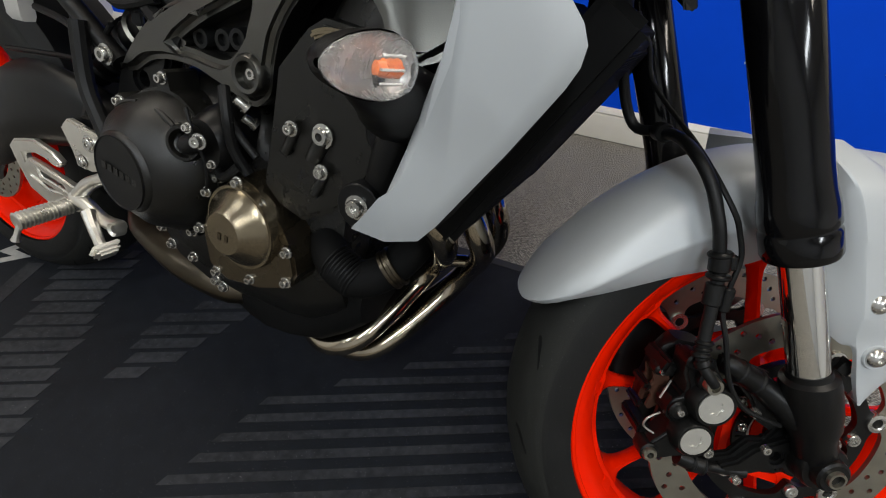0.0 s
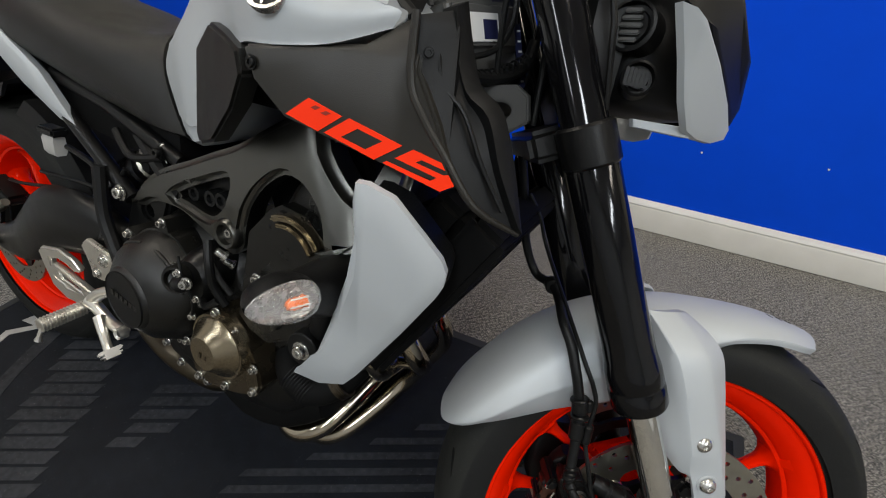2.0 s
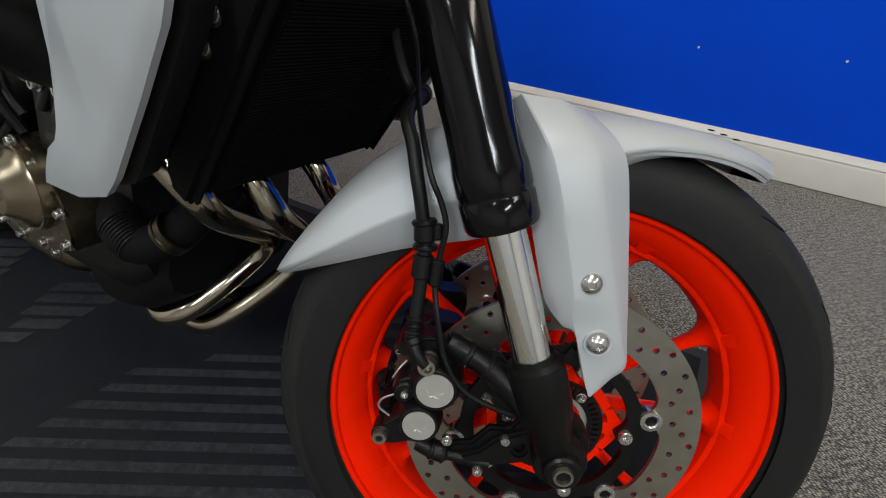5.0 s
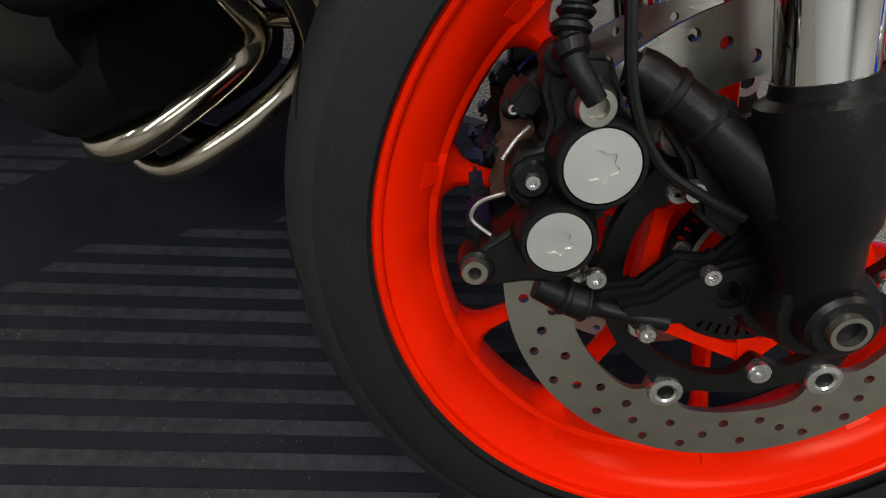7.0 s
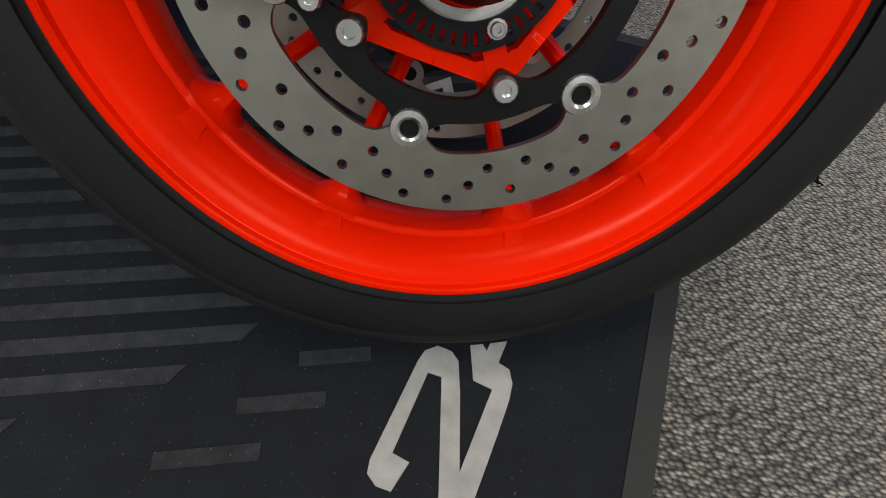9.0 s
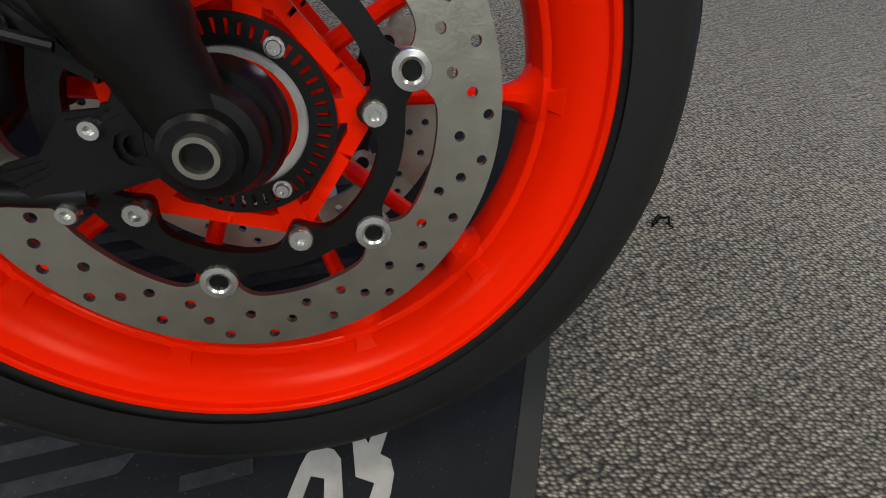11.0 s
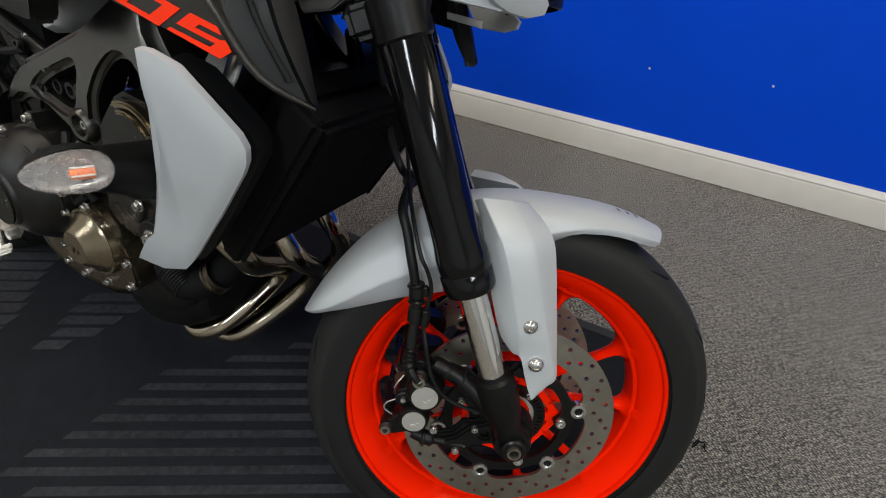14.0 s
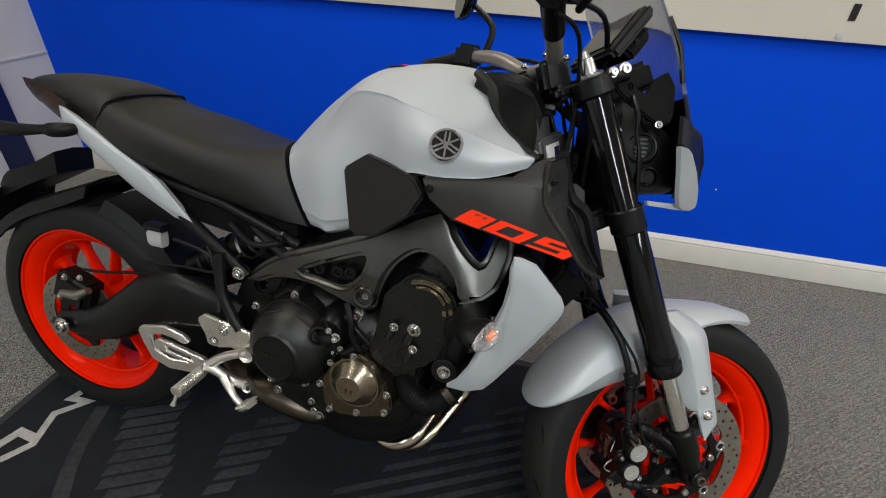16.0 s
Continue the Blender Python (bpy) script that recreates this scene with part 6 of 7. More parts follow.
tube(bm, [V(1.10, 0, 0.83), V(1.02, 0.08, 0.80), V(0.96, 0.15, 0.775)], [0.045, 0.035, 0.022], 12, smooth=3)
part("head_tube", bm, FRAMEP, bike)

# ---- engine ----
bm = bmesh.new()
rows = []
for x, w, z0, z1 in ((0.52, 0.10, 0.33, 0.47), (0.57, 0.135, 0.26, 0.55), (0.66, 0.150, 0.225, 0.575), (0.76, 0.155, 0.225, 0.56), (0.86, 0.150, 0.235, 0.53), (0.91, 0.13, 0.27, 0.50)):
    zc, h = (z0 + z1) / 2, (z1 - z0) / 2
    rows.append([(x, w * math.copysign(abs(math.cos(t)) ** 0.5, math.cos(t)), zc + h * math.copysign(abs(math.sin(t)) ** 0.5, math.sin(t))) for t in (k * math.pi / 10 for k in range(20))])
loft(bm, rows, 2, 1)
crank = part("crankcase", bm, ENGINE, bike, "dark grey painted crankcase", angle=40)
bm = bmesh.new()
lathe(bm, [(0.0, 0.085), (0.047, 0.085), (0.050, 0.083), (0.052, 0.079), (0.056, 0.077), (0.076, 0.060), (0.090, 0.035), (0.094, 0.0), (0.094, -0.04)], V(0.655, -0.150, 0.452), (-0.05, -1, 0), 56)
clutch = part("clutch_cover", bm, ENGINE, bike, "dark round clutch cover")
bm = bmesh.new()
lathe(bm, [(0.0, 0.0), (0.0455, 0.0), (0.0465, 0.0015), (0.0465, -0.004)], V(0.651, -0.2365, 0.452), (-0.05, -1, 0), 56)
cap = part("cover_cap", bm, BLACKP, clutch, "flat black cap with raised lettering bars")
for k in range(6):
    bm = bmesh.new()
    box(bm, (0.0078, 0.0012, 0.010), pose(0.6265 + k * 0.0105, -0.2375, 0.458 - 0.002 * k, 0, 10, 0), 0.0003)
    part("lettering_bar", bm, ENGINE, cap)
CLUTCH_BOLTS = ((0.656, 0.561), (0.566, 0.515), (0.556, 0.430), (0.600, 0.368), (0.732, 0.522), (0.751, 0.460), (0.735, 0.380), (0.682, 0.358))


def eared(cx, cz, r, ears, grow=0.013):
    """A round outline with an ear round each bolt."""
    out = []
    for k in range(96):
        a = 2 * math.pi * k / 96
        reach = r
        for ex, ez in ears:
            d, b2 = math.hypot(ex - cx, ez - cz), math.atan2(ez - cz, ex - cx)
            off = abs((a - b2 + math.pi) % (2 * math.pi) - math.pi) * d
            if off < grow:
                reach = max(reach, d * math.cos(off / d) + math.sqrt(grow * grow - off * off))
        out.append((cx + reach * math.cos(a), cz + reach * math.sin(a)))
    return out


part("cover_flange", flat_plate(eared(0.655, 0.455, 0.093, CLUTCH_BOLTS, 0.010), (), 0.045, lambda x, z: -0.166 - 0.12 * max(0.0, x - 0.68), 0.002), ENGINE, clutch, "dark mounting flange with bolt ears")
for x, z in CLUTCH_BOLTS:
    bolt(clutch, (x, -0.166 - 0.12 * max(0.0, x - 0.68), z), (0, -1, 0), 0.0060, 0.009)
for a0, a1 in ((28, 74), (96, 128)):
    bm = bmesh.new()
    tube(bm, [V(0.655 + 0.083 * math.cos(radians(a)), -0.197, 0.452 + 0.083 * math.sin(radians(a))) for a in (a0 + (a1 - a0) * k / 8 for k in range(9))], [0.002, 0.003, 0.0035, 0.0035, 0.0035, 0.0035, 0.0035, 0.003, 0.002], 8)
    part("cover_ridge", bm, ENGINE, clutch)
bm = bmesh.new()
loft(bm, [[(0.742 + hx * math.cos(t), y, 0.500 + hz * math.sin(t)) for t in (k * math.pi / 8 for k in range(16))] for y, hx, hz in ((-0.12, 0.044, 0.050), (-0.165, 0.040, 0.044), (-0.188, 0.028, 0.032))], 2, 1)
pump = part("water_pump", bm, BLACKM, bike, "black water pump housing")
SOCK = V(0.34, -0.93, 0.12).normalized()
bm = bmesh.new()
lathe(bm, [(0.0150, -0.02), (0.0150, 0.008), (0.0170, 0.012), (0.0205, 0.012), (0.0220, 0.008), (0.0220, -0.03)], V(0.728, -0.196, 0.503), SOCK, 32)
part("pump_socket", bm, ENGINE, pump, "dark round socket in the clutch cover")
bm = bmesh.new()
tube(bm, [V(0.735, -0.190, 0.505), V(0.750, -0.213, 0.508), V(0.766, -0.216, 0.515)], [0.0125, 0.0120, 0.0095], 14, smooth=3)
part("pump_pipe", bm, BLACKP, pump)
for p, ax, r, h in (((0.769, -0.214, 0.517), (0.3, -1, 0.1), 0.0070, 0.010), ((0.757, -0.217, 0.530), (0, -1, 0.2), 0.0046, 0.006), ((0.753, -0.196, 0.447), (0, -1, 0), 0.0052, 0.007), ((0.776, -0.205, 0.490), (0.2, -1, 0), 0.0040, 0.006)):
    bolt(pump, p, ax, r, h)
for pts, r in (([V(0.742, -0.205, 0.548), V(0.752, -0.207, 0.520), V(0.765, -0.205, 0.486), V(0.760, -0.202, 0.455)], 0.0022), ([V(0.775, -0.180, 0.575), V(0.790, -0.192, 0.545), V(0.792, -0.188, 0.510), V(0.806, -0.180, 0.480)], 0.0065), ([V(0.770, -0.175, 0.545), V(0.800, -0.184, 0.525), V(0.822, -0.182, 0.505)], 0.0050), ([V(0.745, -0.170, 0.480), V(0.775, -0.190, 0.470), V(0.800, -0.188, 0.490)], 0.0060)):
    bm = bmesh.new()
    tube(bm, pts, r, 10, smooth=4)
    part("pump_hose", bm, BLACKP, pump)
# Two black blocks added so no wall shows through past frame and radiator.
bm = bmesh.new()
box(bm, (0.20, 0.20, 0.17), pose(0.90, 0, 0.668, 0, -22, 0), 0.01)
part("spar_gap_block", bm, DARKV, bike, "black block added to close the view between the frame spars")
bm = bmesh.new()
box(bm, (0.050, 0.20, 0.15), pose(1.070, 0, 0.640, 0, 30, 0), 0.01)
part("radiator_gap_block", bm, DARKV, bike, "black block added to close the view behind the radiator")
PLATE = [(0.782, 0.466), (0.801, 0.478), (0.822, 0.472), (0.848, 0.450), (0.866, 0.424), (0.882, 0.395), (0.886, 0.372), (0.874, 0.350), (0.822, 0.330), (0.768, 0.322), (0.738, 0.338), (0.731, 0.390), (0.752, 0.438)]
bm = flat_plate(PLATE, (), 0.05, lambda x, z: -0.192, 0.004)
pick = part("pickup_cover", bm, BRONZE, bike, "bronze coloured engine side cover")
bm = bmesh.new()
lathe(bm, [(0.0, 0.034), (0.026, 0.034), (0.029, 0.032), (0.040, 0.018), (0.0475, 0.014), (0.050, 0.010), (0.0535, 0.010), (0.055, 0.0), (0.055, -0.01)], V(0.806, -0.190, 0.415), (-0.04, -1, 0.02), 48)
part("cover_dome", bm, BRONZEL, pick)
for k in range(2):
    bm = bmesh.new()
    box(bm, (0.005, 0.0012, 0.009), pose(0.800 + 0.011 * k, -0.2245, 0.412, 0, 8, 0), 0.0003)
    part("lettering_bar", bm, BRONZE, pick)
for x, z in ((0.800, 0.471), (0.837, 0.453), (0.873, 0.402), (0.871, 0.359), (0.812, 0.341), (0.752, 0.331), (0.729, 0.388), (0.711, 0.338)):
    bolt(pick, (x, -0.191, z), (0, -1, 0), 0.0056, 0.008)
# cylinders and the upper right cover
bm = bmesh.new()
rows = []
for q, w, d in ((0.0, 0.145, 0.080), (0.10, 0.150, 0.085), (0.20, 0.155, 0.090), (0.26, 0.150, 0.085)):
    c = V(0.87 + q * 0.42, 0, 0.46 + q * 0.9)
    rows.append([c + V(d * math.copysign(abs(math.cos(t)) ** 0.4, math.cos(t)), w * math.copysign(abs(math.sin(t)) ** 0.4, math.sin(t)), 0) for t in (k * math.pi / 8 for k in range(16))])
loft(bm, rows, 2, 1)
cyl = part("cylinder_block", bm, ENGINE, bike, "dark inclined three-cylinder block", angle=40)
ALT = [(0.836, 0.545), (0.846, 0.608), (0.885, 0.652), (0.905, 0.664), (0.945, 0.660), (0.978, 0.632), (0.992, 0.600), (0.987, 0.548), (0.961, 0.500), (0.939, 0.474), (0.880, 0.440), (0.845, 0.450), (0.822, 0.472)]
bm = flat_plate(ALT, (), 0.05, lambda x, z: -0.176, 0.006)
alt = part("cylinder_side_cover", bm, ENGINE, cyl, "dark cover with silver bolts")
for (x, y, z), r in (((0.912, -0.178, 0.551), 0.0100), ((0.874, -0.183, 0.551), 0.0066), ((0.915, -0.183, 0.513), 0.0066)):
    bm = bmesh.new()
    hex_bolt(bm, (x, y, z), (0, -1, 0), r, 0.008)
    part("cover_bolt", bm, BOLT, alt)
    bm = bmesh.new()
    tube(bm, [V(x, -0.172, z), V(x - 0.012, -0.180, z - 0.030)], [r * 1.15, r * 0.9], 12)
    part("bolt_boss", bm, ENGINE, alt)
arc = lambda r, a0, a1, n=10: [(0.925 + r * math.cos(radians(a0 + (a1 - a0) * k / n)), 0.600 + r * math.sin(radians(a0 + (a1 - a0) * k / n))) for k in range(n + 1)]  # noqa: E731
for r0, r1, y, a0, a1 in ((0.0495, 0.058, -0.186, 26, 120), (0.042, 0.0475, -0.190, 22, 112), (0.050, 0.058, -0.188, 2, 14), (0.038, 0.046, -0.188, -4, 12)):
    bm = flat_plate(arc(r1, a0, a1) + arc(r0, a1, a0), (), 0.03, lambda x, z: y, 0.003)
    part("bronze_arc", bm, BRONZEL, alt, "bronze machined arc of the cam cover")
bm = bmesh.new()
lathe(bm, [(0.0, 0.012), (0.026, 0.010), (0.031, 0.004), (0.032, -0.03)], V(1.000, -0.180, 0.575), (0.1, -1, 0), 32)
part("side_housing", bm, BLACKP, alt)
for p, d in (((0.803, -0.174, 0.556), (-0.5, -0.5, 0.6)), ((0.768, -0.142, 0.500), (-0.3, -0.7, 0.5)), ((0.79, -0.150, 0.53), (-0.4, -0.6, 0.5))):
    bm = bmesh.new()
    hex_bolt(bm, p, d, 0.0060, 0.016)
    part("sensor_bolt", bm, BOLT, cyl)
bm = bmesh.new()
drum(bm, V(0.985, -0.20, 0.505), (0.05, -1, 0), 0.024, 0.018)
stay = part("scoop_mount", bm, BLACKP, bike, "black rubber mount with a bright bolt")
bm = bmesh.new()
hex_bolt(bm, (0.986, -0.218, 0.505), (0.05, -1, 0), 0.0095, 0.009)
part("mount_bolt", bm, BOLT, stay)
bm = bmesh.new()
tube(bm, [V(0.99, -0.19, 0.50), V(1.008, -0.19, 0.57), V(1.026, -0.18, 0.625)], [0.016, 0.021, 0.018], 20, smooth=3)
part("mount_stay", bm, BLACKP, stay)
# hoses and headers
bm = bmesh.new()
tube(bm, [V(0.885, -0.13, 0.40), V(0.912, -0.15, 0.385), V(0.945, -0.15, 0.372), V(0.975, -0.130, 0.385), V(0.995, -0.10, 0.415), V(1.0, -0.06, 0.45)], 0.024, 16, smooth=4)
part("radiator_hose", bm, DARKV, bike, "thick black radiator hose")
bm = bmesh.new()
lathe(bm, [(0.0240, -0.008), (0.0268, -0.007), (0.0268, -0.003), (0.0256, -0.002), (0.0256, 0.002), (0.0268, 0.003), (0.0268, 0.007), (0.0240, 0.008)], V(0.985, -0.13, 0.395), (0.6, 0.4, 0.6), 28, True)
part("hose_clamp", bm, DARKEX, bike, "dull steel hose clamp")
for k in range(9):
    bm = bmesh.new()
    lathe(bm, [(0.0235, -0.0016), (0.0256, -0.0007), (0.0256, 0.0007), (0.0235, 0.0016)], V(0.912 + 0.0045 * k, -0.150, 0.386 - 0.0018 * k), (0.93, -0.02, -0.37), 28, True)
    part("hose_rib", bm, BLACKP, bike)
for pts in (
    [V(1.020, -0.150, 0.500), V(1.043, -0.135, 0.465), V(1.038, -0.105, 0.428), V(1.005, -0.030, 0.372), V(0.977, 0.022, 0.330), V(0.955, 0.022, 0.290), V(0.935, -0.030, 0.250), V(0.908, -0.080, 0.214), V(0.860, -0.090, 0.190), V(0.80, -0.06, 0.186), V(0.74, -0.01, 0.195)],
    [V(1.020, -0.060, 0.490), V(1.050, -0.053, 0.450), V(1.064, -0.035, 0.412), V(1.050, 0.010, 0.370), V(1.022, 0.055, 0.320), V(0.995, 0.060, 0.272), V(0.965, 0.020, 0.225), V(0.925, -0.035, 0.180), V(0.880, -0.045, 0.156), V(0.82, -0.03, 0.158), V(0.76, 0.02, 0.18)],
    [V(1.0, 0.06, 0.48), V(1.04, 0.07, 0.43), V(1.045, 0.10, 0.37), V(1.01, 0.12, 0.30), V(0.96, 0.08, 0.23), V(0.90, 0.04, 0.175), V(0.82, 0.03, 0.165)],
):
    bm = bmesh.new()
    tube(bm, pts, 0.0172, 20, smooth=6)
    part("header_pipe", bm, EXHAUST, bike, "heat-stained polished exhaust header", angle=60)
bm = bmesh.new()
tube(bm, [V(0.980, 0.022, 0.338), V(1.040, 0.030, 0.352)], 0.010, 12)
part("header_bridge", bm, EXHAUST, bike)
bm = bmesh.new()
loft(bm, [[(x, w * math.copysign(abs(math.cos(t)) ** 0.6, math.cos(t)), zc + h * math.copysign(abs(math.sin(t)) ** 0.6, math.sin(t))) for t in (k * math.pi / 8 for k in range(16))] for x, w, zc, h in ((0.93, 0.11, 0.30, 0.05), (0.86, 0.125, 0.255, 0.06), (0.76, 0.12, 0.225, 0.055), (0.68, 0.10, 0.22, 0.045))], 2, 1)
part("belly_pan", bm, DARKV, bike, "black lower engine shell", angle=40)
bm = bmesh.new()
loft(bm, [[(x, -0.02 + w * math.cos(t), zc + h * math.sin(t)) for t in (k * math.pi / 8 for k in range(16))] for x, w, zc, h in ((0.72, 0.060, 0.215, 0.025), (0.68, 0.105, 0.222, 0.042), (0.60, 0.125, 0.245, 0.05), (0.53, 0.12, 0.26, 0.045), (0.46, 0.10, 0.27, 0.04), (0.40, 0.06, 0.28, 0.03))], 3, 1)
part("silencer_box", bm, DARKEX, bike, "exhaust collector under the engine, dimmed in its colour", angle=60)
bm = flat_plate([(0.575, 0.335), (0.70, 0.355), (0.716, 0.322), (0.705, 0.270), (0.68, 0.258), (0.61, 0.285)], [circle_pts(0.668, 0.302, 0.016, 12)], 0.02, lambda x, z: -0.142, 0.003)
guard = part("sump_guard", bm, BLACKM, bike, "black chain-side guard plate")
for x, z in ((0.583, 0.325), (0.600, 0.300), (0.690, 0.268), (0.705, 0.262)):
    bolt(guard, (x, -0.142, z), r=0.007, h=0.008)

# ---- right footrest ----
BRK = [(0.417, 0.447), (0.437, 0.464), (0.490, 0.455), (0.545, 0.446), (0.566, 0.425), (0.560, 0.400), (0.535, 0.392), (0.519, 0.387), (0.501, 0.396), (0.470, 0.388), (0.441, 0.390), (0.435, 0.413)]
bm = flat_plate(BRK, [circle_pts(0.459, 0.402, 0.008, 12)], 0.012, lambda x, z: -0.170, 0.0035)
hang = part("footrest_hanger", bm, FORGED, bike, "silver cast footrest hanger")
for x, z, r in ((0.485, 0.436, 0.010), (0.459, 0.402, 0.007)):
    bolt(hang, (x, -0.170, z), r=r, h=0.006)
for pts, rr in (([V(0.558, -0.186, 0.408), V(0.524, -0.186, 0.396), V(0.487, -0.186, 0.376), V(0.452, -0.184, 0.346)], [0.011, 0.0095, 0.0110, 0.0125]), ([V(0.452, -0.186, 0.348), V(0.485, -0.190, 0.343), V(0.525, -0.194, 0.333), V(0.566, -0.198, 0.337)], [0.0125, 0.0110, 0.0100, 0.0115])):
    bm = bmesh.new()
    tube(bm, pts, rr, 12, smooth=3)
    part("hanger_arm", bm, FORGED, hang)
bm = bmesh.new()
lathe(bm, [(0.0, 0.003), (0.010, 0.003), (0.0165, 0.008), (0.0175, 0.0), (0.0175, -0.012)], V(0.558, -0.190, 0.408), (0, -1, 0), 24)
part("pivot_cap", bm, FORGED, hang)
HEEL = [(0.246, 0.377), (0.262, 0.390), (0.284, 0.395), (0.322, 0.403), (0.368, 0.393), (0.390, 0.378), (0.372, 0.366), (0.345, 0.375), (0.314, 0.378), (0.284, 0.370), (0.293, 0.335), (0.329, 0.320), (0.413, 0.327), (0.428, 0.316), (0.401, 0.297), (0.326, 0.290), (0.280, 0.306), (0.258, 0.345)]
bm = flat_plate(HEEL, (), 0.014, lambda x, z: -0.166, 0.004, seg=3)
heel = part("heel_guard", bm, FORGED, hang, "silver heel guard")
bm = flat_plate([(0.296, 0.360), (0.310, 0.370), (0.345, 0.366), (0.432, 0.348), (0.440, 0.332), (0.413, 0.322), (0.340, 0.334), (0.300, 0.342)], [[(0.330, 0.356), (0.395, 0.344), (0.400, 0.336), (0.335, 0.346)]], 0.014, lambda x, z: -0.173, 0.003, seg=3)
part("heel_bar", bm, FORGED, heel, "slotted bar of the heel guard")
bm = bmesh.new()
P0, P1 = V(0.440, -0.184, 0.332), V(0.440, -0.266, 0.328)
tube(bm, [P0, P1], [0.012, 0.0115], 14)
peg = part("foot_peg", bm, FORGED, hang, "ribbed silver foot peg")
for k in range(14):
    bm = bmesh.new()
    lathe(bm, [(0.0115, -0.0018), (0.0140, -0.0006), (0.0140, 0.0006), (0.0115, 0.0018)], P0.lerp(P1, 0.12 + 0.86 * k / 13), P1 - P0, 12)
    part("peg_rib", bm, FORGED, peg)
bm = bmesh.new()
tube(bm, [P1 + V(0, 0.004, -0.006), P1 + V(-0.003, -0.002, -0.022), P1 + V(-0.005, -0.004, -0.030)], [0.0045, 0.004, 0.0065], 10)
part("peg_feeler", bm, FORGED, peg)
bm = bmesh.new()
lathe(bm, [(0.006, 0.002), (0.010, 0.005), (0.011, 0.0), (0.011, -0.010)], V(0.568, -0.206, 0.337), (0, -1, 0.1), 22)
part("pedal_boss", bm, FORGED, hang)
bm = bmesh.new()
tube(bm, [V(0.508, -0.204, 0.345), V(0.528, -0.212, 0.328), V(0.545, -0.218, 0.314), V(0.572, -0.228, 0.306)], [0.010, 0.0085, 0.0075, 0.008], 10)
ped = part("brake_pedal", bm, FORGED, hang, "silver brake pedal with toothed pad")
bm = bmesh.new()
box(bm, (0.040, 0.030, 0.010), pose(0.588, -0.234, 0.318, 8, -38, -18), 0.004)
part("pedal_pad", bm, FORGED, ped)
for k in range(5):
    bm = bmesh.new()
    box(bm, (0.005, 0.034, 0.006), pose(0.588, -0.234, 0.318, 8, -38, -18) @ Matrix.Translation((-0.018 + 0.009 * k, 0, 0.007)), 0.0015)
    part("pad_tooth", bm, FORGED, ped)
bm = bmesh.new()
tube(bm, [V(0.46, -0.14, 0.60), V(0.47, -0.15, 0.52), V(0.495, -0.155, 0.47), V(0.52, -0.16, 0.44)], 0.012, 10, smooth=4)
part("drain_hose", bm, BLACKP, bike)
for pts, r in (([V(0.52, -0.10, 0.66), V(0.60, -0.12, 0.62), V(0.66, -0.13, 0.60)], 0.012), ([V(0.40, -0.11, 0.62), V(0.44, -0.13, 0.56), V(0.455, -0.14, 0.50), V(0.47, -0.16, 0.47)], 0.006), ([V(0.50, -0.12, 0.60), V(0.44, -0.12, 0.545), V(0.35, -0.115, 0.535), V(0.22, -0.12, 0.525)], 0.004), ([V(0.47, -0.11, 0.66), V(0.53, -0.125, 0.63), V(0.60, -0.12, 0.645)], 0.007)):
    bm = bmesh.new()
    tube(bm, pts, r, 8, smooth=4)
    part("wiring", bm, BLACKP, bike)
for k, (x, y, z) in enumerate(((0.53, -0.10, 0.635), (0.555, -0.105, 0.645), (0.575, -0.105, 0.63), (0.545, -0.11, 0.615), (0.59, -0.11, 0.655))):
    bm = bmesh.new()
    box(bm, (0.020, 0.014, 0.012), pose(x, y, z, 20 * k, 30 * k, 15), 0.003)
    part("linkage_piece", bm, FORGED if k % 2 == 0 else BLACKM, bike)

# ---- right indicator ----
LENS = bpy.data.materials.new("clear_lens")
LENS.use_nodes = True
nt = LENS.node_tree
b = nt.nodes["Principled BSDF"]
b.inputs["Base Color"].default_value = (0.95, 0.95, 0.95, 1)
b.inputs["Transmission Weight"].default_value = 0.96
b.inputs["Roughness"].default_value = 0.04
b.inputs["IOR"].default_value = 1.25
wv = nt.nodes.new("ShaderNodeTexWave")
wv.inputs["Scale"].default_value = 160
tc = nt.nodes.new("ShaderNodeTexCoord")
bp = nt.nodes.new("ShaderNodeBump")
bp.inputs["Strength"].default_value, bp.inputs["Distance"].default_value = 0.12, 0.001
nt.links.new(tc.outputs["Object"], wv.inputs["Vector"])
nt.links.new(wv.outputs["Fac"], bp.inputs["Height"])
nt.links.new(bp.outputs[0], b.inputs["Normal"])
AMBER = material("amber_bulb", (0.62, 0.12, 0.012), 0.3, 0, 0.15, 60)
REFL = material("lamp_reflector", (0.30, 0.29, 0.28), 0.30, 0.6, 0.1, 120)


